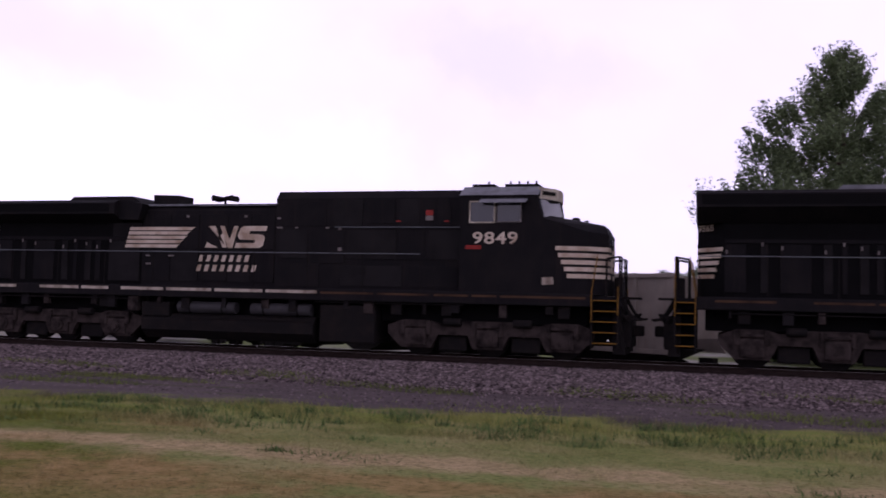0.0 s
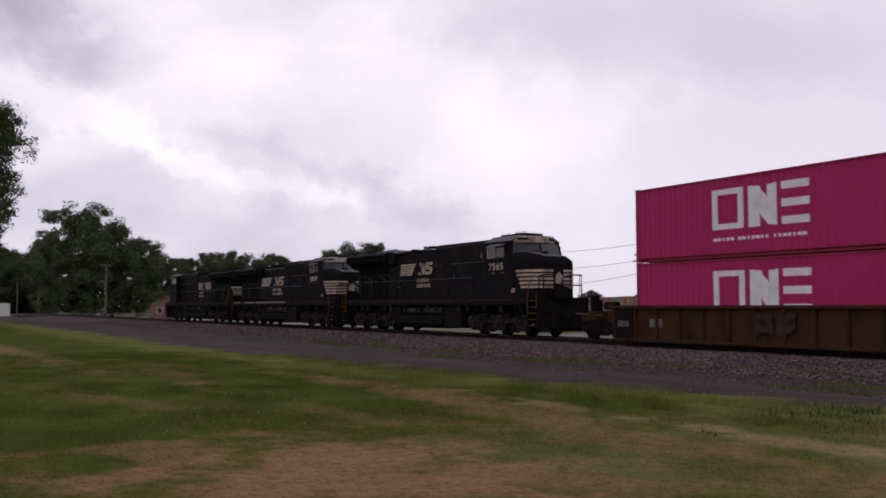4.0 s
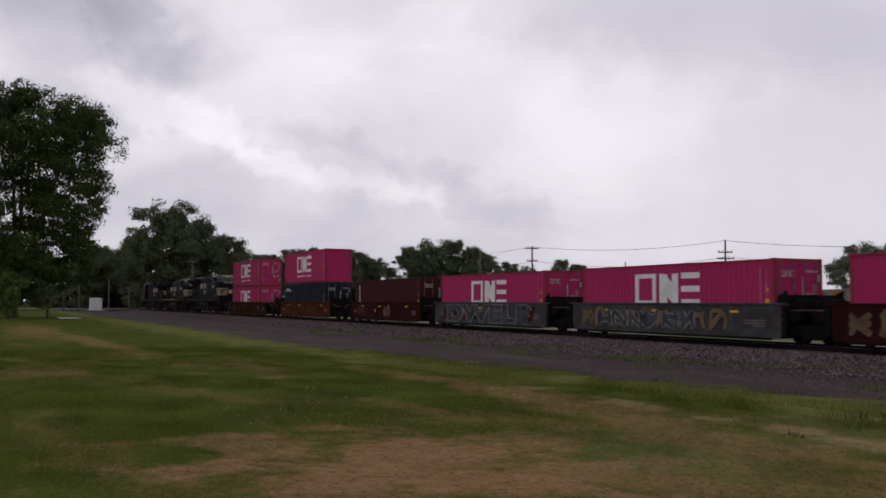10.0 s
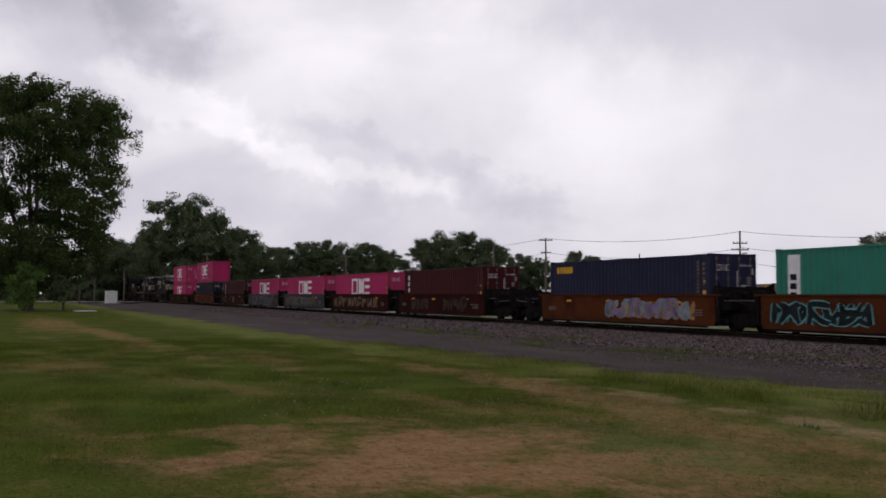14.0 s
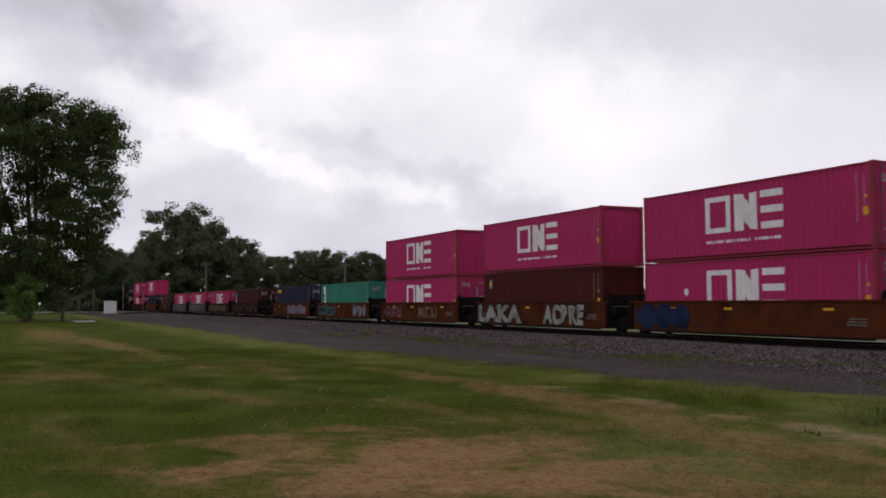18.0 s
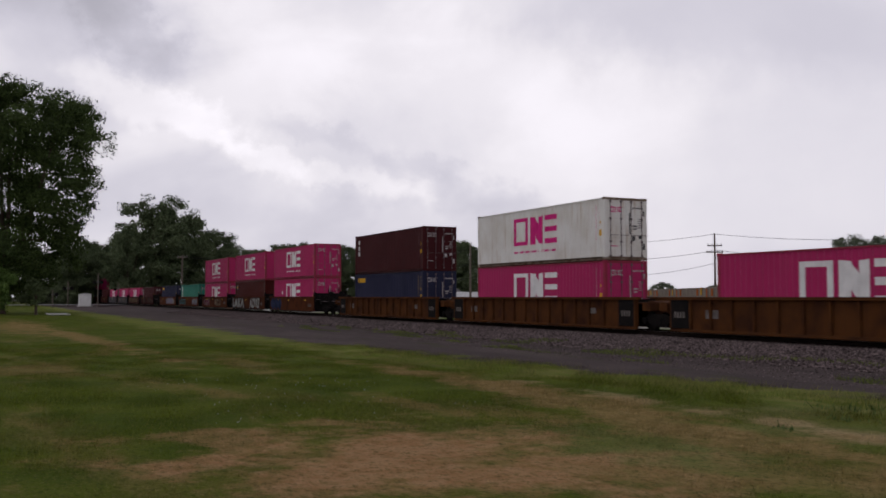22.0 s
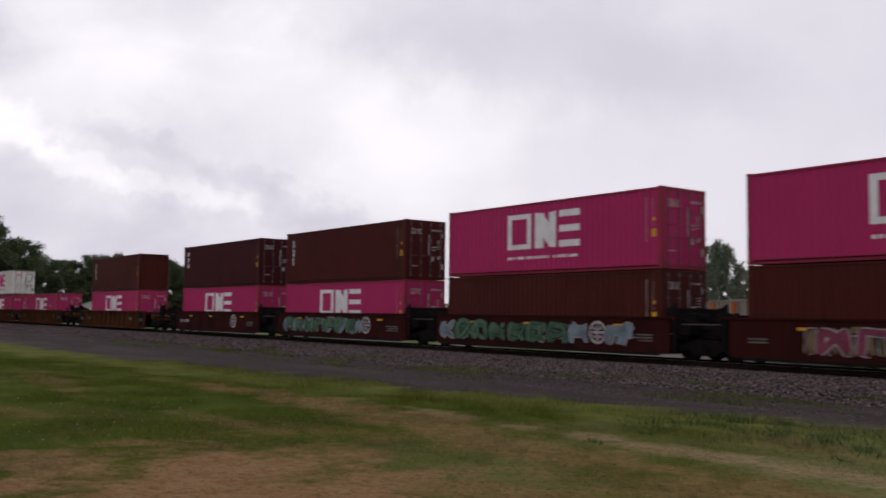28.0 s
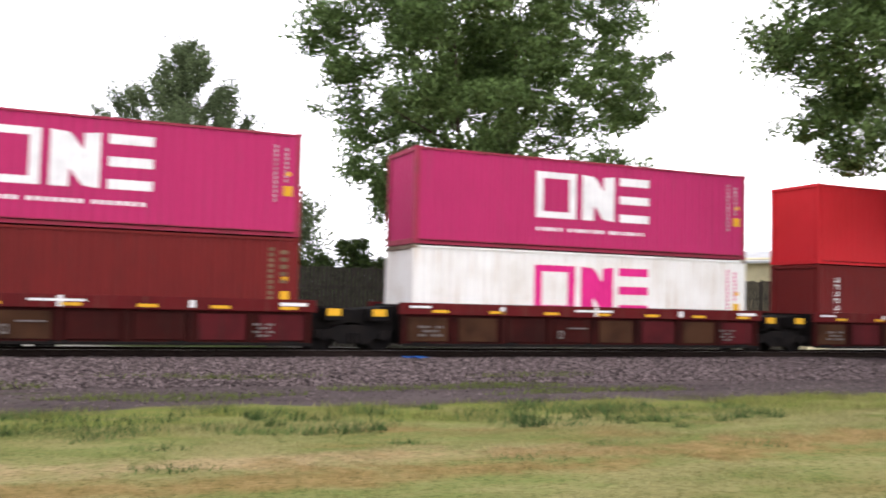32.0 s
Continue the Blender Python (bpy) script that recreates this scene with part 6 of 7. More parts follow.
        part("coupler", boxed(min(xo, xo + sx * 0.6), max(xo, xo + sx * 0.6), -0.17, 0.17, 0.72, 1.02, bevel=0.05), M["under"], e)
        for ya, yb in ((-1.1, -0.45), (0.45, 1.1)):
            part("end_railing", rods([((xo, ya, 1.8), (xo, ya, 2.88)), ((xo, yb, 1.8), (xo, yb, 2.88)), ((xo, ya, 2.88), (xo, yb, 2.88)), ((xo, ya, 2.4), (xo, yb, 2.4)), ((xo - sx * 0.35, ya, 1.8), (xo - sx * 0.35, ya, 2.82)), ((xo - sx * 0.35, ya, 2.82), (xo, ya, 2.88))], 0.03), M["under"], e)
        for y in (-0.95, -0.6, 0.6, 0.95):
            bm = bmesh.new()
            hose(bm, (xo, y, 1.55), (xo + sx * 0.45, y * 0.8, 1.35), 0.32)
            tagged(part("air_hose", bm, M["under"], e), kind="stuff")
        part("draft_housing", boxed(min(xo, xo + sx * 0.32), max(xo, xo + sx * 0.32), -0.85, 0.85, 0.4, 1.3, bevel=0.06), M["under"], e)
        part("walkway_plate", boxed(min(xo, xo + sx * 0.5), max(xo, xo + sx * 0.5), -0.4, 0.4, 1.74, 1.8), M["under"], e)
        for y in (-1.15, -0.75, 0.75, 1.15):
            bm = bmesh.new()
            hose(bm, (xo + sx * 0.05, y, 1.75), (xo + sx * 0.62, y * 0.9, 1.2), 0.2, 0.035)
            tagged(part("jumper_cable", bm, M["under"], e), kind="stuff")
        part("cut_lever", rods([((xo + sx * 0.1, -1.4, 1.25), (xo + sx * 0.1, -0.3, 1.0))], 0.02), M["under"], e)
        part("equipment_box", boxed(xo - sx * 0.1 - 0.12, xo - sx * 0.1 + 0.12, -0.35, 0.35, 1.8, 2.35, bevel=0.03), M["under"], e)
    for sy in (-1, 1):
        part("walkway_rail", rods([((-10.35, sy * 1.47, 2.9), (5.2, sy * 1.47, 2.88))], 0.013), M["railgrey"], e)
        for i in range(10):
            part("rail_post", rods([((-10.35 + i * 1.727, sy * 1.47, 1.82), (-10.35 + i * 1.727, sy * 1.47, 2.89))], 0.014), M["under"], e)
        part("ditch_lamp", rods([((10.5, sy * 1.515, 0.62), (10.5, sy * 1.53, 0.62))], 0.016, 8), M["lamp"], e)
    # below the deck
    part("underframe", boxed(-10.2, 9.9, -0.85, 0.85, 0.95, 1.5, bevel=0.03), M["recess"], e)
    part("fuel_tank", prismed([(-1.42, 0.5), (-1.42, 0.82), (-1.2, 1.0), (1.2, 1.0), (1.42, 0.82), (1.42, 0.5), (1.1, 0.24), (-1.1, 0.24)], -3.8, 1.95, "x"), M["under"], e)
    part("battery_box", boxed(2.15, 3.87, -1.42, 1.42, 0.3, 1.38, bevel=0.04), M["under"], e)
    part("tool_box", boxed(-3.82, -2.85, -1.4, 1.4, 0.9, 1.34, bevel=0.03), M["under"], e)
    part("end_box", boxed(-4.3, -3.95, -1.45, 1.45, 1.05, 1.6, bevel=0.02), M["truck"], e)
    for sy in (-1, 1):
        for a in (-2.58, -0.1):
            rs = part("air_reservoir", rods([((a, sy * 1.24, 1.2), (a + 1.95, sy * 1.24, 1.2))], 0.18, 18), M["reservoir"], e, "long air reservoir")
            for k in (0.4, 1.5):
                part("strap", rods([((a + k, sy * 1.24, 1.2), (a + k + 0.05, sy * 1.24, 1.2))], 0.19, 18), M["under"], rs)
        for a, b2, z in ((-2.3, 1.9, 0.9), (2.0, 6.5, 1.46), (-9.5, -4.2, 1.42)):
            part("pipe", rods([((a, sy * 1.44, z), (b2, sy * 1.44, z))], 0.02), M["under"], e)
        for k in range(16):
            a = -9.6 + k * 1.22 + 0.3 * math.sin(k * 2.7)
            h = 0.12 + 0.16 * abs(math.sin(k * 1.9))
            part("bracket", boxed(a, a + 0.08 + 0.2 * abs(math.sin(k * 1.3)), sy * 1.38 - 0.07, sy * 1.38 + 0.07, 1.5 - h - 0.08, 1.5, bevel=0.015), (M["under"], old, M["truck"])[k % 3], e)
        for a in (-9.2, -5.2, 4.5, 6.0, 9.3):
            part("sand_hose_box", boxed(a - 0.16, a + 0.16, sy * 1.3 - 0.1, sy * 1.3 + 0.1, 1.15, 1.5, bevel=0.02), M["under"], e)
    for cx in (-6.9, 7.15):
        t = part("truck_bolster", boxed(cx - 2.4, cx + 2.4, -0.7, 0.7, 0.75, 1.3, bevel=0.05), M["under"], e, "three-axle bogie")
        for sy in (-1, 1):
            part("side_frame", LOCO_FRAME, M["truck"], t, at=pose(cx, sy * 1.1, 0, 0, 0, 0 if sy < 0 else 180))
            for k in (-1.05, 1.05):
                part("brake_beam", boxed(cx + k - 0.42, cx + k + 0.42, sy * 0.98 - 0.06, sy * 0.98 + 0.06, 0.17, 0.6, bevel=0.04), M["under"], t)
            for k in (-1.25, 0.75):
                part("brake_cylinder", rods([((cx + k, sy * 1.3, 0.98), (cx + k + 0.5, sy * 1.3, 0.98))], 0.11, 10), M["under"], t)
            for k in (-2.1, 0, 2.1):
                part("wheel", LOCO_WHEEL, M["under"], t, at=pose(cx + k, sy * 0.72, 0.53, 0, 0, 0 if sy < 0 else 180))
    e.scale = (length, 1, 1)
    MOVING.append((e, u, 0, 180 if flip else 0))
    return e


diesel_locomotive(-13.15, "9849", False, (-4.83, 0.14), 0.0, False, "pale", "black diesel engine with cream stripes and worn grey cab roof")
diesel_locomotive(9.80, "7565", False, (-3.85, 0.08), 0.17, True, "rust", "black diesel engine with cream stripes and pale radiator lid", length=0.977)
diesel_locomotive(-35.9, "", True, (-4.0, 0.3), 0.0, False, "rust", "black leading diesel engine with cream stripes, cab forward")

# ======== parked hopper cars on a diverging track ========
HANG = math.degrees(math.atan(0.566))
HDIR = Vector((-math.cos(radians(HANG)), math.sin(radians(HANG)), 0))
H0 = Vector((3.0, 31.0 - 0.566 * 3.0, -1.02))


def hopper_model(half, bays, label):
    e = empty("hopper_car", 0, 0, 0, label, "freight car", "parked hopper cars")
    for sy in (-1, 1):
        part("side_wall", boxed(-half, half, sy * 1.5 - 0.03, sy * 1.5 + 0.03, 1.2, 3.55), M["hopper"], e)
        part("top_chord", boxed(-half, half, sy * 1.53 - 0.06, sy * 1.53 + 0.06, 3.5, 3.64, bevel=0.015), M["hopper"], e)
        part("side_sill", boxed(-half, half, sy * 1.53 - 0.06, sy * 1.53 + 0.06, 1.1, 1.25, bevel=0.015), M["hopper"], e)
        rib = mesh_of("side_rib", boxed(-0.05, 0.05, -0.06, 0.06, 1.25, 3.5))
        n = round(half * 1.46)
        for i in range(n + 1):
            part("side_rib", rib, M["hopper"], e, at=pose(-half + 0.1 + i * (2 * half - 0.2) / n, sy * 1.57, 0))
    for sx in (-1, 1):
        part("end_wall", boxed(sx * half - 0.04, sx * half + 0.04, -1.5, 1.5, 1.6, 3.55), M["hopper"], e)
        truck(e, sx * (half - 2.0))
        part("coupler", boxed(min(sx * half, sx * (half + 0.5)), max(sx * half, sx * (half + 0.5)), -0.15, 0.15, 0.72, 1.0), M["under"], e)
    for x in bays:
        part("hopper_bay", prismed([(x - 2.2, 1.2), (x + 2.2, 1.2), (x + 0.5, 0.45), (x - 0.5, 0.45)], -1.3, 1.3), M["under"], e)
    if half < 5:
        return e
    part("end_panel", boxed(7.95, 8.6, 1.585, 1.595, 1.9, 3.45), M["orange"], e, "orange end panel")
    for x in (4.9, -5.8):
        part("tool_box", boxed(x - 0.17, x + 0.17, 1.6, 1.8, 2.6, 3.45, bevel=0.02), M["orange"], e, "faded orange box")
    part("placard", boxed(-8.0, -7.4, 1.63, 1.66, 2.75, 3.55), M["yellow"], e, "yellow placard")
    return e


def on_siding(s):
    """The pose of a car s metres along the siding."""
    p = H0 + HDIR * s
    return pose(p.x, p.y, p.z, 0, 0, 180 - HANG)


short_hopper = hopper_model(2.8, (0,), "short dusty grey ribbed hopper car parked on a siding")
short_hopper.matrix_basis = on_siding(6.6)
hm = hopper_model(8.9, (-5, 0, 5), "dusty grey ribbed open hopper car parked on a siding")
hm.matrix_basis = on_siding(19.3)
for i in range(1, 10):
    copy_thing(hm, on_siding(19.3 + i * 18.8))
for s in (-0.75, 0.75):
    ob = part("siding_rail", boxed(-215, -0.5, s - 0.035, s + 0.035, -0.16, 0), M["railside"])
    ob.matrix_basis = pose(H0.x, H0.y, H0.z, 0, 0, -HANG)
    tagged(ob, "rusty rail of the siding under parked hoppers", "rail", kind="structure")
ob = part("siding_bed", prismed([(-3.2, -0.5), (-2, -0.15), (2, -0.15), (3.2, -0.5)], -230, 0, "x"), M["stone"])
ob.matrix_basis = pose(H0.x, H0.y, H0.z, 0, 0, -HANG)
tagged(ob, "grey stone bed of the siding", "ballast", kind="structure")

# ======== trees ========


def crown_mesh(name, blobs, leaves, size, rg, rise=0.0):
    """A crown of many small leaf sprays, gathered in clumps with gaps between them. rise: how far the sprays are drawn out upwards."""
    per = 85
    w = np.array([b[3] ** 2 for b in blobs]); w = w / w.sum()
    sprays = max(len(blobs), leaves // per)
    bl = np.array(blobs)[rg.choice(len(blobs), sprays, p=w)]
    d = rg.normal(size=(sprays, 3)); d /= np.linalg.norm(d, axis=1)[:, None]
    sc = bl[:, :3] + d * bl[:, 3:4] * rg.uniform(0.25, 1.12, (sprays, 1)) * np.array([1, 1, 0.78])
    sr = np.maximum(size * 2.4, bl[:, 3:4] * 0.16) * rg.uniform(0.6, 1.4, (sprays, 1))
    pick = rg.integers(0, sprays, leaves)
    o = np.clip(rg.normal(size=(leaves, 3)), -1.6, 1.6) * sr[pick] * np.array([1.1 - 0.4 * rise, 1.1 - 0.4 * rise, 0.75 + 0.9 * rise])
    out = sc[pick] * np.array([1, 1, 0])
    out /= np.maximum(np.linalg.norm(out, axis=1)[:, None], 0.3)
    c = sc[pick] + o + out * o[:, 2:3] * 0.55 * rise
    a = rg.normal(size=(leaves, 3)) + np.array([0, 0, 1.2 * rise]); a /= np.linalg.norm(a, axis=1)[:, None]
    b = np.cross(a, rg.normal(size=(leaves, 3))); b /= np.linalg.norm(b, axis=1)[:, None]
    s = size * rg.uniform(0.6, 1.4, (leaves, 1))
    v = np.stack((c - a * s, c - b * s * 0.45, c + a * s, c + b * s * 0.45), 1).reshape(-1, 3)
    me = bpy.data.meshes.new(name)
    me.vertices.add(len(v)); me.vertices.foreach_set("co", v.ravel())
    me.loops.add(leaves * 4); me.loops.foreach_set("vertex_index", np.arange(leaves * 4))
    me.polygons.add(leaves); me.polygons.foreach_set("loop_start", np.arange(0, leaves * 4, 4))
    me.update(calc_edges=True)
    return me


ROUND = ((0, 0.42), (0.1, 0.66), (0.25, 0.87), (0.45, 1.0), (0.62, 0.97), (0.8, 0.76), (0.92, 0.5), (1, 0.22))
TOPHEAVY = ((0, 0.5), (0.14, 0.72), (0.4, 0.87), (0.62, 1.0), (0.78, 1.0), (0.9, 0.76), (1, 0.3))
SPIRE = ((0, 0.75), (0.15, 1.0), (0.35, 0.97), (0.55, 0.8), (0.75, 0.5), (0.9, 0.2), (1, 0.03))


def tree(height, radius, base, clumps, leaves, size, seed, leafmat, label, shape=ROUND, limbs=9, fill=1.0, fork=0.3, leaders=3, rise=0.0, stem=None, girth=1.0):
    """A trunk that forks into leaders, limbs from them to the clumps and a ragged crown. base: the height at which the crown begins."""
    rg = np.random.default_rng(seed)
    e = empty("tree", 0, 0, 0, label, "tree", "trees")
    tr = max(0.12, height * 0.017) * girth
    zf = base + (height - base) * fork * 0.6 if stem is None else stem
    tb = bmesh.new()
    foot, top = Vector((0, 0, -0.3)), Vector((rg.normal() * 0.01 * height, rg.normal() * 0.01 * height, zf))
    rod(tb, foot, foot.lerp(top, 0.15), tr * 1.7, tr * 1.2, seg=10)
    rod(tb, foot.lerp(top, 0.15), top, tr * 1.2, tr * 0.95, seg=10)
    part("trunk", tb, M["bark"], e)
    stems = []
    for i in range(leaders):
        a = 6.28318 * i / leaders + rg.uniform(-0.4, 0.4)
        run = radius * (0.42 if leaders > 1 else 0.03) * rg.uniform(0.6, 1.15)
        ht = height * rg.uniform(0.78, 0.93)
        pts = [top + Vector((run * math.cos(a) * f ** 0.8 + 0.15 * rg.normal() * f, run * math.sin(a) * f ** 0.8 + 0.15 * rg.normal() * f, (ht - zf) * f)) for f in (0, 0.2, 0.4, 0.6, 0.8, 1)]
        lb = bmesh.new()
        for k in range(5):
            r = tr * (0.72 if leaders > 1 else 0.95)
            rod(lb, pts[k], pts[k + 1], r * (1 - 0.18 * k), r * (1 - 0.18 * (k + 1)), seg=7)
        part("leader", lb, M["bark"], e)
        stems += [(p, r * (1 - 0.18 * k)) for k, p in enumerate(pts[:5])]
    fs, rs = [p[0] for p in shape], [p[1] for p in shape]
    lump = rg.uniform(0, 50)
    blobs = []
    for i in range(clumps):
        f = (i + 0.5) / clumps
        z = base + (height - base) * (0.04 + 0.92 * f)
        a = i * 2.39996 + rg.uniform(-0.5, 0.5)
        env = float(np.interp(f, fs, rs)) * (1 + (0.28 - 0.2 * rise) * noise.noise(Vector((math.cos(a) * 1.3 + lump, math.sin(a) * 1.3, z * 4.0 / height))))
        rr = radius * env * (rg.uniform(0.66, 0.92) if i % 3 else rg.uniform(0.1, 0.55))
        blobs.append((rr * math.cos(a), rr * math.sin(a), z, radius * rg.uniform(0.13, 0.27) * fill * (0.35 + 0.65 * min(1.0, env))))
    for i in range(limbs):
        q = blobs[min(clumps - 1, int((i + 0.5) * clumps / limbs))]
        end = Vector(q[:3])
        st, r = min(stems, key=lambda w: (w[0] - end).length + 3.0 * max(0.0, w[0].z - end.z))
        mid = st.lerp(end, 0.5) + Vector((0, 0, -0.06 * (end - st).length))
        lb = bmesh.new()
        rod(lb, st, mid, r * 0.55, r * 0.36, seg=6)
        rod(lb, mid, end, r * 0.36, r * 0.1, seg=6)
        part("limb", lb, M["bark"], e)
    part("crown", crown_mesh("crown", blobs, leaves, size, rg, rise), leafmat, e)
    return e


def by_direction(yaw, dist):
    return -dist * math.sin(radians(yaw)), dist * math.cos(radians(yaw))


# tall lawn tree
t1 = tree(25.1, 10.9, 1.2, 135, 190000, 0.145, 21, M["leaf"], "large dark green broadleaf tree on the lawn", shape=TOPHEAVY, limbs=34, fork=0.22, leaders=4)
t1.matrix_basis = pose(-108.5, 1.7, -0.2)
# young bush beside it
b1 = tree(4.7, 1.6, 0.3, 16, 6000, 0.13, 22, M["leafbush"], "young light green bush below the large tree", limbs=4)
b1.matrix_basis = pose(-101, 1.4, -0.2)
b2_ = tree(3.4, 0.9, 0.8, 8, 1200, 0.14, 23, M["leafpale"], "slim sapling beside a concrete slab", limbs=3)
b2_.matrix_basis = pose(-104, 5.0, -0.2)

# trees across the line, close to the end of the pan
t6 = tree(19.0, 8.6, 0.4, 190, 190000, 0.1, 31, M["leafpale"], "pale green leafy tree behind the railway line", shape=SPIRE, limbs=26, fill=0.9, leaders=1, rise=0.9)
x, y = by_direction(-7.0, 61)
t6.matrix_basis = pose(x, y, -1.0)
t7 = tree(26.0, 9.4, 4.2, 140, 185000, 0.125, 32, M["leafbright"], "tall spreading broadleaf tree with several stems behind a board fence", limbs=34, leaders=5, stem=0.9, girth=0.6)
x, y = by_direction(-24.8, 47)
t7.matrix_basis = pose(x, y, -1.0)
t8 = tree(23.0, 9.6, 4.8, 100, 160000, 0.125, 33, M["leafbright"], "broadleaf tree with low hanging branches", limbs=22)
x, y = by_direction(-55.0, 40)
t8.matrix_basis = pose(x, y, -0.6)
for i, (yaw, d, h) in enumerate(((-3.2, 50, 4.6), (-6.0, 49, 5.0), (-9.5, 51, 4.4), (-13.0, 52, 5.2), (-15.5, 50, 4.2), (-17.5, 54, 6.0), (-20, 60, 4.5))):
    bush = tree(h, h * 0.55, 0.2, 22, 20000, 0.12, 40 + i, M["leaf"], "ragged green bush growing along a fence", limbs=4)
    x, y = by_direction(yaw, d)
    bush.matrix_basis = pose(x, y, -1.0)

# far trees: six models, copied along the skyline; the last two in the haze-greyed leaf
far_models = [tree(15, 6.3, 0.4, 90, 42000, 0.18, 50 + i, M["leaffar"] if i < 4 else M["leafhaze"], "distant dark green broadleaf tree" if i < 4 else "distant broadleaf tree with haze-greyed leaf colour", shape=ROUND if i % 2 else TOPHEAVY, limbs=8, fill=0.85) for i in range(6)]
FAR = [(80.6, 235, 25.0, 1.25), (79.0, 240, 21, 1.0), (77.6, 240, 17.5, 1.1), (82.4, 230, 17, 0.9), (82.9, 250, 15.5, 1.1), (84.4, 250, 15, 1.1), (85.2, 240, 13.5, 1.0), (83.6, 260, 13, 1.2), (85.5, 260, 13, 1.2), (87.5, 260, 14, 1.2), (89.5, 260, 13, 1.2), (91.5, 260, 13, 1.2),
       (76.2, 250, 14.5, 1.1), (75.0, 260, 14, 1.1), (73.6, 262, 15.5, 1.1), (72.4, 262, 16.2, 1.1), (71.0, 262, 15.2, 1.1), (69.8, 262, 15.5, 1.1), (68.6, 262, 13.2, 1.0),
       (66.2, 225, 14.5, 1.0), (65.0, 225, 16.0, 1.0), (63.6, 222, 16.0, 1.1), (62.4, 224, 14, 0.9), (60.4, 260, 12.5, 1.0), (59.4, 262, 11.0, 1.0), (57.0, 250, 12.6, 0.9), (55.9, 250, 11.0, 0.8), (54.4, 255, 7, 0.8),
       (50.5, 330, 6, 1.0), (47.5, 330, 5, 1.0), (43.5, 330, 5, 1.0), (40.2, 145, 9.6, 0.85), (38.6, 150, 9.8, 0.9), (36.6, 140, 12.0, 0.72), (34.6, 170, 8.2, 0.8), (33.2, 165, 9.6, 0.8), (31.2, 175, 9.3, 0.9), (29.8, 180, 9.0, 0.9), (28.4, 190, 7.2, 1.0),
       (25.2, 150, 9.8, 0.8), (23.6, 150, 10.6, 0.85), (21.8, 160, 10.5, 0.9), (19.5, 160, 9.5, 0.9), (17.2, 165, 10.3, 1.0), (14.5, 170, 8.6, 1.0), (11.5, 170, 8.5, 1.0), (5.0, 170, 7.5, 1.0), (2.5, 150, 7.0, 1.0), (0.5, 150, 7.8, 0.9), (-1.5, 120, 6.0, 0.9), (-11.5, 120, 7.5, 0.9), (-29, 120, 7.0, 1.0), (-33, 110, 6.5, 1.0)]
rf = random.Random(3)
used = set()
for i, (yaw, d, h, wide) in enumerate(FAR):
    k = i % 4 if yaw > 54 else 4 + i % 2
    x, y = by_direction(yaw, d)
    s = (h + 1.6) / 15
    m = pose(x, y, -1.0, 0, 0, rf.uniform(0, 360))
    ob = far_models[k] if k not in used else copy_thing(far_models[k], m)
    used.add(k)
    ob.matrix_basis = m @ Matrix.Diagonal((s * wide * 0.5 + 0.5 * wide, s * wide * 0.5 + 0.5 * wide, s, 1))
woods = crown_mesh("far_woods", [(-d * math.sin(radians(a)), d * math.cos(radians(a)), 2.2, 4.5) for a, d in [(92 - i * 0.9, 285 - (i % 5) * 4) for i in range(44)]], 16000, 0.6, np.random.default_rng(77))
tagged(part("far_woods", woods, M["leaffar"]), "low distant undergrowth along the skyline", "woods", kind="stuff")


def spruce(height, radius, seed):
    """Whorls of drooping boughs with gaps between them, up to a bare pointed leader."""
    rg = np.random.default_rng(seed)
    e = empty("spruce", 0, 0, 0, "dark distant spruce tree with drooping tiers", "tree", "trees")
    part("trunk", rod(bmesh.new(), (0, 0, -0.2), (0, 0, height), 0.2, 0.03, seg=8), M["bark"], e)
    blobs = []
    tiers = 26
    for i in range(tiers):
        f = i / (tiers - 1)
        r = radius * (1 - f) ** 0.75 + 0.1
        zt = 0.8 + (height - 1.1) * f
        n = max(4, int(6 * (1 - f)) + 3)
        for k in range(n):
            a = 6.283 * k / n + i * 0.7 + rg.uniform(-0.15, 0.15)
            q = r * rg.uniform(0.55, 1.12)
            dz = rg.uniform(-0.3, 0.3)
            for s in np.linspace(0.1, 1.0, 6):
                blobs.append((q * s * math.cos(a), q * s * math.sin(a), zt + dz * s - 0.1 * q * s + 0.4 * q * max(0.0, s - 0.6), 0.12 - 0.02 * s))
    blobs += [(0, 0, height - 0.25 * k, 0.08) for k in range(5)]
    part("crown", crown_mesh("crown", blobs, 70000, 0.06, rg), M["needle"], e)
    return e


for i, (yaw, h) in enumerate(((9.5, 11.6), (7.4, 11.9))):
    sp = spruce(h + 0.8, 6.3, 60 + i)
    x, y = by_direction(yaw, 112)
    sp.matrix_basis = pose(x, y, -1.0)

# ======== poles and wires ========


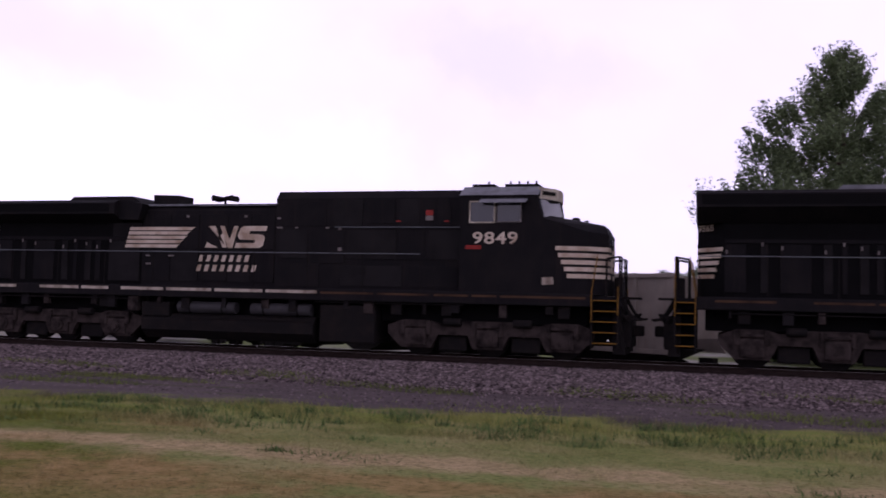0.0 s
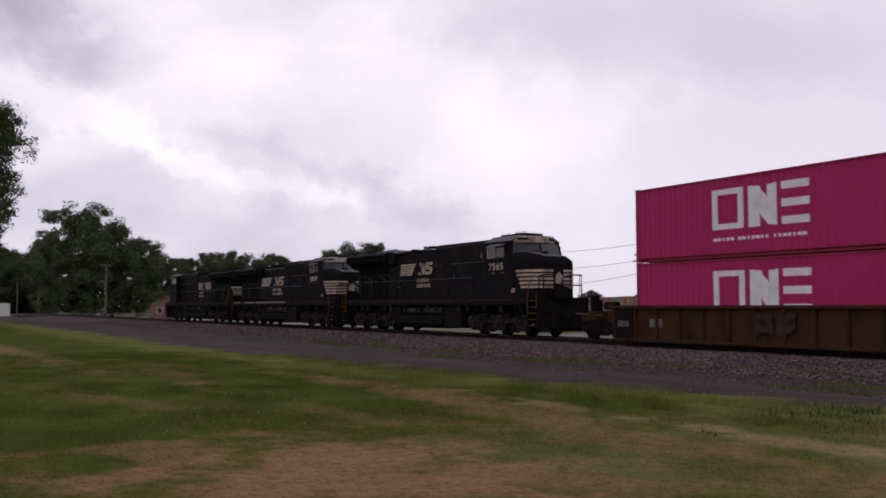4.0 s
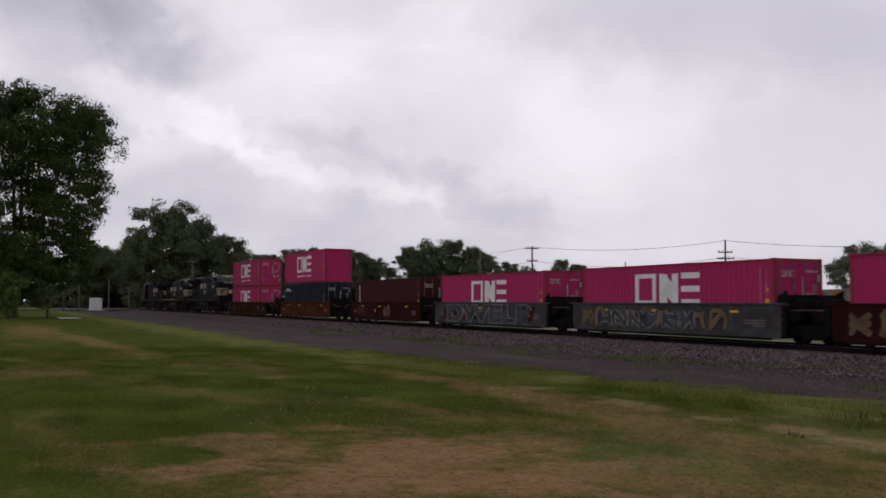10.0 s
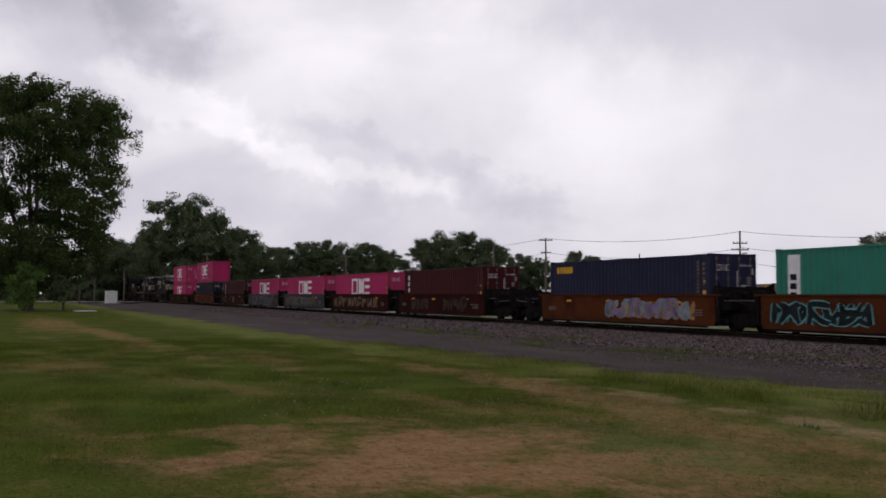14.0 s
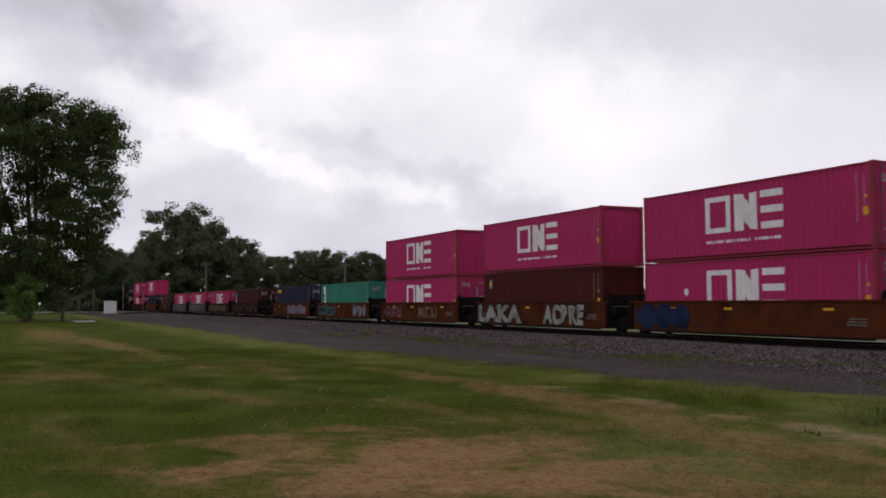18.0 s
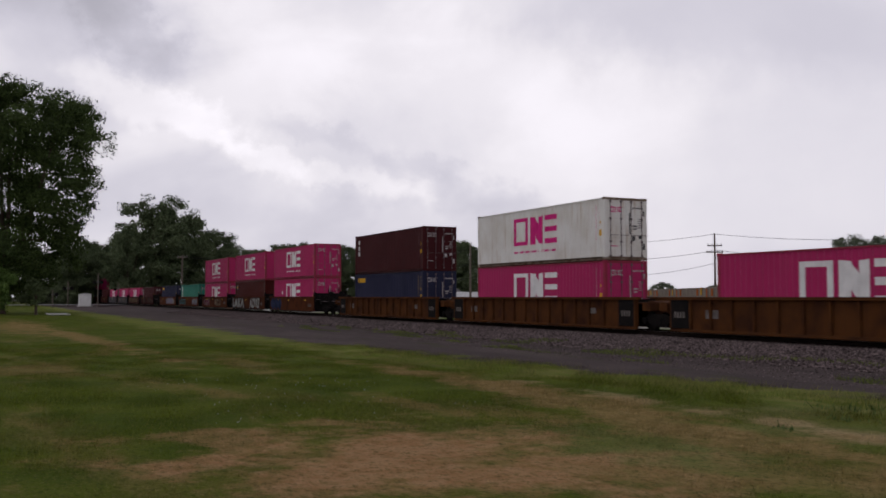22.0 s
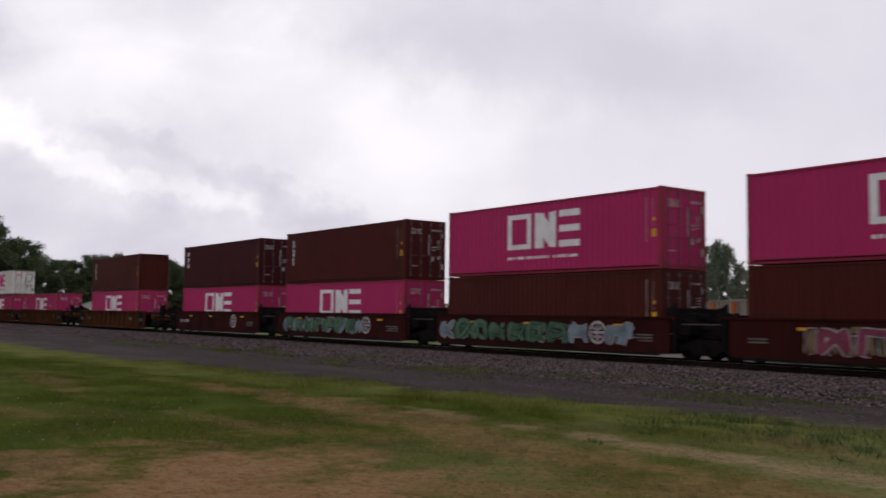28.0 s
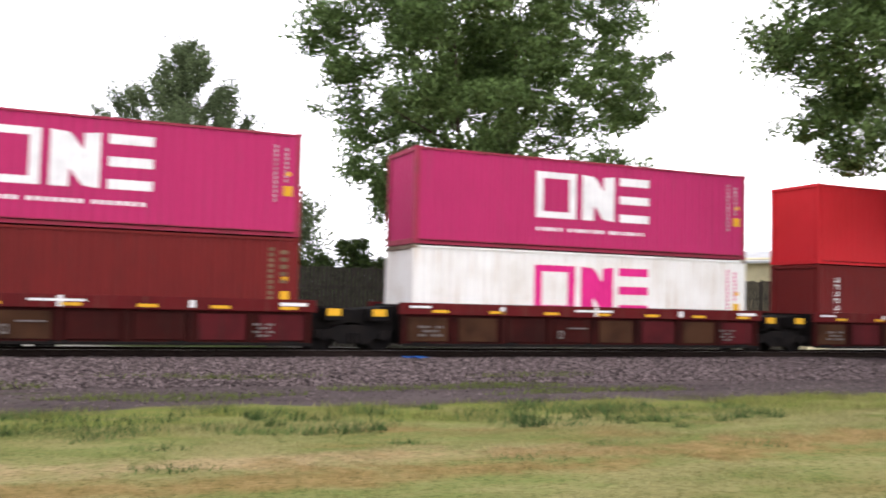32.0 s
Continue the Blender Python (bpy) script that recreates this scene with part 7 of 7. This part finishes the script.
def utility_pole(yaw, dist, top, arms, lamp=False, light=False):
    x, y = by_direction(yaw, dist)
    e = empty("utility_pole", x, y, -1.0, "weathered wooden utility pole with cross arms and wires" if arms else "plain weathered wooden pole", "utility pole", "utility poles")
    h = top + 1.0
    part("shaft", rod(bmesh.new(), (0, 0, -0.3), (0, 0, h), 0.2, 0.13, seg=10), M["pole"], e)
    for k, (dz, w) in enumerate(arms):
        arm = part("cross_arm", boxed(-w, w, -0.08, 0.08, h - dz - 0.09, h - dz + 0.09), M["pole"], e, at=pose(0, 0, 0, 0, 0, 60))
        for q in (-0.9, -0.35, 0.35, 0.9):
            part("insulator", rods([((q * w, 0, h - dz + 0.09), (q * w, 0, h - dz + 0.3))], 0.07, 8), M["grey"], arm)
    if lamp:
        part("street_lamp_arm", rods([((0, 0, h - 4.2), (1.2, -0.6, h - 3.5)), ((1.2, -0.6, h - 3.5), (2.2, -1.1, h - 3.5))], 0.05), M["grey"], e)
        part("lamp_head", boxed(2.0, 2.7, -1.45, -1.0, h - 3.62, h - 3.45, bevel=0.04), M["grey"], e)
    return Vector((x, y, top))


P2 = utility_pole(58.88, 165, 11.4, ((0.4, 1.2), (2.6, 0.9)), lamp=True)
P3 = utility_pole(47.5, 150, 11.25, ((1.9, 1.1), (2.9, 1.3)), lamp=True)
P4 = utility_pole(33.5, 150, 10.6, ((0.5, 1.2), (1.6, 1.0)))
P5 = utility_pole(19.0, 155, 9.6, ((0.5, 1.2),))
P1 = utility_pole(71.1, 185, 9.2, ((0.4, 1.0),))
PB = utility_pole(79.35, 195, 9.8, ((0.4, 1.0),), lamp=True)
utility_pole(62.06, 150, 9.8, ())
utility_pole(53.28, 190, 9.6, ())
utility_pole(52.4, 230, 8.5, ((0.3, 1.5),))


def wire(a, c, sag, off):
    bm = tube(bmesh.new(), [a.lerp(c, i / 14) + Vector((off[0], off[1], off[2] - sag * 4 * (i / 14) * (1 - i / 14))) for i in range(15)], 0.03, 4)
    w = part("wire", bm, M["wire"])
    return tagged(w, "sagging dark overhead wire between utility poles", "wire", "overhead wires")


for a, c in ((PB, P1), (P1, P2), (P2, P3), (P3, P4), (P4, P5)):
    wire(a, c, 1.0, (0, 0, -0.1))
    wire(a, c, 1.3, (0.3, 0.2, -2.6))
    wire(a, c, 1.9, (0.1, 0.1, -4.6))

# ======== crossing, buildings, fences ========
cb = empty("signal_cabinet", -182, 16.9, -0.3, "white metal signal cabinet beside the grade crossing", "cabinet")
part("cabinet_body", boxed(-1.0, 1.0, -1.0, 1.0, 0.15, 2.2, bevel=0.03), M["cabinet"], cb)
part("cabinet_roof", prismed([(-1.1, 2.2), (-1.1, 2.26), (0, 2.38), (1.1, 2.26), (1.1, 2.2)], -1.1, 1.1, "x"), M["cabinet"], cb)
part("cabinet_door", boxed(1.0, 1.03, -0.5, 0.4, 0.3, 2.15, bevel=0.01), M["cabinet"], cb)
part("cabinet_plinth", boxed(-1.1, 1.1, -1.3, 1.3, 0.0, 0.15), M["concrete"], cb)
for i, (yaw, d, h) in enumerate(((84.0, 176, 6.0), (82.9, 205, 4.6), (85.6, 172, 4.4), (86.4, 168, 3.0))):
    x, y = by_direction(yaw, d)
    sg = empty("crossing_signal", x, y, -0.3, "slim grey crossing signal mast with dark lamp heads", "signal", "crossing signals")
    part("mast", rods([((0, 0, 0), (0, 0, h))], 0.09, 10), M["pole"], sg)
    part("lamp_bar", boxed(-0.08, 0.08, -0.75, 0.75, h * 0.72, h * 0.72 + 0.1), M["grey"], sg)
    for s in (-0.6, 0.6):
        part("lamp_head", rods([((0, s, h * 0.72), (0.25, s, h * 0.72))], 0.3, 14), M["under"], sg)
slab = part("concrete_slab", boxed(-2.4, 2.4, -1.0, 1.0, 0, 0.1, bevel=0.03), M["concrete"])
slab.matrix_basis = pose(-101.5, 6.9, -0.32)
tagged(slab, "pale concrete slab set in the lawn", "slab")
road = part("crossing_road", boxed(-6, 6, -90, 70, -0.02, 0.0), material("worn_damp_asphalt", (0.08, 0.08, 0.08), 0.35, scale=1.0, spec=0.5))
road.matrix_basis = pose(-196, 24, -0.06)
tagged(road, "worn asphalt road crossing the line", "road", kind="structure")


def house(yaw, dist, wide, deep, wall, roof_h, wmat, rmat, label, turn=0):
    x, y = by_direction(yaw, dist)
    e = empty("house", x, y, -1.0, label, "house", rz=turn)
    part("wall", prismed([(-wide / 2, 0), (-wide / 2, wall), (0, wall + roof_h * 0.98), (wide / 2, wall), (wide / 2, 0)], -deep / 2, deep / 2), wmat, e)
    for s in (-1, 1):
        part("roof", prismed([(0, wall + roof_h), (0, wall + roof_h + 0.15), (s * (wide / 2 + 0.5), wall - 0.3 + 0.15), (s * (wide / 2 + 0.5), wall - 0.3)], -deep / 2 - 0.4, deep / 2 + 0.4), rmat, e)
    for wx in (-wide * 0.28, wide * 0.28):
        w = part("window", boxed(wx - 0.55, wx + 0.55, -deep / 2 - 0.04, -deep / 2 + 0.02, 1.0, 2.2), M["cabinet"], e)
        part("pane", boxed(wx - 0.47, wx + 0.47, -deep / 2 - 0.05, -deep / 2 - 0.035, 1.08, 2.12), M["glass"], w)
    part("door", boxed(-0.45, 0.45, -deep / 2 - 0.04, -deep / 2 + 0.02, 0.1, 2.15), M["brick"], e)


house(73.2, 178, 8, 14, 2.6, 1.6, M["siding"], M["roofpale"], "low white building with a pale metal roof", turn=70)
house(75.6, 200, 9, 12, 2.8, 2.2, M["brick"], M["roof"], "brown house with a grey shingle roof", turn=75)
house(63.7, 205, 8, 10, 3.0, 2.6, M["siding"], M["roof"], "small white gabled house among trees", turn=55)
house(60.5, 190, 7, 16, 2.3, 1.0, M["siding"], M["roofpale"], "long low white shed", turn=-30)
house(57.5, 200, 7, 16, 2.0, 0.9, M["siding"], M["roofpale"], "long low pale shed beside the road", turn=-30)
house(-41.6, 70, 9, 10, 5.8, 0.7, material("cream_block_wall", (0.62, 0.55, 0.36), 0.8, scale=1, amount=0.3), M["roofpale"], "cream walled building behind the fence", turn=25)


def fence(x0, y0, x1, y1, h, mat, label):
    e = empty("fence", x0, y0, -1.0, label, "fence", kind="structure")
    d = Vector((x1 - x0, y1 - y0, 0))
    n = int(d.length / 0.2)
    ang = math.degrees(math.atan2(d.y, d.x))
    board = mesh_of("board", boxed(-0.085, 0.085, -0.012, 0.012, 0.05, h, bevel=0.004))
    post = mesh_of("post", boxed(-0.06, 0.06, -0.06, 0.06, -0.2, h + 0.08, bevel=0.008))
    for i in range(n):
        part("board", board, mat, e, at=pose(d.x * i / n, d.y * i / n, rf.uniform(-0.03, 0.03), 0, 0, ang))
    for i in range(0, n + 1, 12):
        part("post", post, mat, e, at=pose(d.x * i / n, d.y * i / n, 0, 0, 0, ang) @ pose(0, 0.08, 0))
    part("fence_rail", boxed(0, d.length, 0.012, 0.06, h * 0.75, h * 0.75 + 0.09), mat, e, at=pose(0, 0, 0, 0, 0, ang))


fence(9.5, 43.5, 38, 40.0, 4.0, M["fence"], "dark weathered board fence behind the line")


# ======== grass and weeds ========


def blades(name, count, area, height, width, seed, mat, label, keep=None, clumps=0):
    """Grass blades strewn over an area (x0, x1, y0, y1), or gathered in so many clumps on it."""
    rg = np.random.default_rng(seed)
    x = rg.uniform(area[0], area[1], clumps or count)
    y = rg.uniform(area[2], area[3], clumps or count)
    if clumps:
        pick = rg.integers(0, clumps, count)
        wide = rg.uniform(0.05, 0.2, clumps)[pick]
        x, y = x[pick] + rg.normal(size=count) * wide * 1.6, y[pick] + rg.normal(size=count) * wide
    if keep is not None:
        k = keep(x, y, rg)
        x, y = x[k], y[k]
    n = len(x)
    z = np.interp(y, [-60, -10, 0, 10, 15, 17, 20.5, 22.6, 24.3], [-0.15, -0.28, -0.33, -0.36, -0.40, -0.46, -0.48, -0.33, -0.2])
    a = rg.uniform(0, 6.283, n)
    h = height * rg.uniform(0.4, 1.5, n) * np.clip(np.hypot(x, y) / 15, 0.3, 1)
    w = width * rg.uniform(0.6, 1.4, n)
    lx, ly = rg.normal(size=n) * h * 0.45, rg.normal(size=n) * h * 0.45
    face = np.cos(a) * y - np.sin(a) * x
    a = np.where(face > 0, a, a + np.pi)
    v = np.stack((np.stack((x - np.cos(a) * w, y - np.sin(a) * w, z - 0.01), 1), np.stack((x + np.cos(a) * w, y + np.sin(a) * w, z - 0.01), 1), np.stack((x + lx, y + ly, z + h), 1)), 1).reshape(-1, 3)
    me = bpy.data.meshes.new(name)
    me.vertices.add(len(v)); me.vertices.foreach_set("co", v.ravel())
    me.loops.add(n * 3); me.loops.foreach_set("vertex_index", np.arange(n * 3))
    me.polygons.add(n); me.polygons.foreach_set("loop_start", np.arange(0, n * 3, 3))
    me.update(calc_edges=True)
    me.normals_split_custom_set_from_vertices(np.tile(np.array([0.0, 0.0, 1.0]), (n * 3, 1)))
    return tagged(part(name, me, mat), label, "grass", kind="stuff")


def tufted(x, y, rg):
    f = np.array([noise.noise(Vector((a * 0.7, b * 1.1, 3.3))) for a, b in zip(x, y)])
    return f + rg.normal(size=len(x)) * 0.2 > -0.04


def lawn_edge_y(x):
    return 16.2 - np.interp(x, [-40, 0], [4.6, 0])


blades("lawn_grass", 420000, (-38, 14, -3, 16.5), 0.042, 0.007, 81, M["blade"], "short mown grass blades of a patchy lawn", keep=lambda x, y, rg: (y < lawn_edge_y(x)) & (x * x + y * y > 42) & tufted(x, y, rg) & (((x + 9.6) / 2.7) ** 2 + ((y - 4.3) / 2.6) ** 2 > rg.uniform(0.2, 1.5, len(x))))
blades("edge_grass", 60000, (-34, 18, 11.5, 17.6), 0.11, 0.009, 82, M["blade"], "taller rough grass along the gravel edge", keep=lambda x, y, rg: (np.abs(y - lawn_edge_y(x) + 1.4) < 1.9) & tufted(x, y, rg))
blades("track_weeds", 60000, (-60, 14, 17.4, 22.0), 0.10, 0.01, 83, M["weed"], "green weeds growing through the ballast edge", keep=lambda x, y, rg: np.array([noise.noise(Vector((a * 0.25, b * 0.9, 9.1))) for a, b in zip(x, y)]) > 0.22)

blades("weed_tufts", 7000, (-12, 12, 12.4, 15.4), 0.12, 0.01, 85, M["weeddark"], "dark green weed tufts standing out of the rough lawn edge", clumps=150)
blades("weed_tufts", 700, (-13, 10, 9.6, 12.2), 0.075, 0.01, 86, M["weeddark"], "low dark green weed tufts scattered in the lawn", clumps=18)
blades("clover_flowers", 200, (-22, -13, 3.0, 8.0), 0.02, 0.014, 84, M["greyflower"], "tiny white clover flowers scattered in the lawn")

# bare twigs hanging out of the crown by the fence
for i, (yaw0, el0, yaw1, el1) in enumerate(((-35.0, 21.0, -35.6, 15.0), (-35.4, 19.0, -36.9, 12.6), (-34.6, 20.0, -35.9, 17.0), (-39.5, 20.5, -41.0, 15.5), (-41.0, 20.0, -43.2, 13.5), (-42.2, 19.5, -41.6, 15.2), (-43.6, 18.0, -40.9, 13.4))):
    prev, lb = None, bmesh.new()
    for k in range(7):
        f = k / 6
        ya, el = yaw0 + (yaw1 - yaw0) * f + 0.25 * math.sin(k * 2.1 + i), el0 + (el1 - el0) * f ** 0.8
        x, y = by_direction(ya, 39)
        q = Vector((x, y, 1.466 + 39 * math.tan(radians(el))))
        if prev:
            rod(lb, prev, q, 0.028 - 0.003 * k, seg=5)
        prev = q
    tw = part("hanging_twig", lb, M["bark"], t8)
    tw.matrix_basis = t8.matrix_basis.inverted()

# ======== everything that moves ========


def train_shift(t):
    return 13.67045 * t + 0.0072309 * t * t / 2 - 0.00005265 * t ** 3


def motions():
    times = [i * 2.0 for i in range(17)]
    for row in MOVING:
        ob, u, z = row[:3]
        turn = row[3] if len(row) > 3 else 0
        walk(ob, [(t, pose(u - train_shift(t), RAIL_Y, z, 0, 0, turn)) for t in times])


motions()
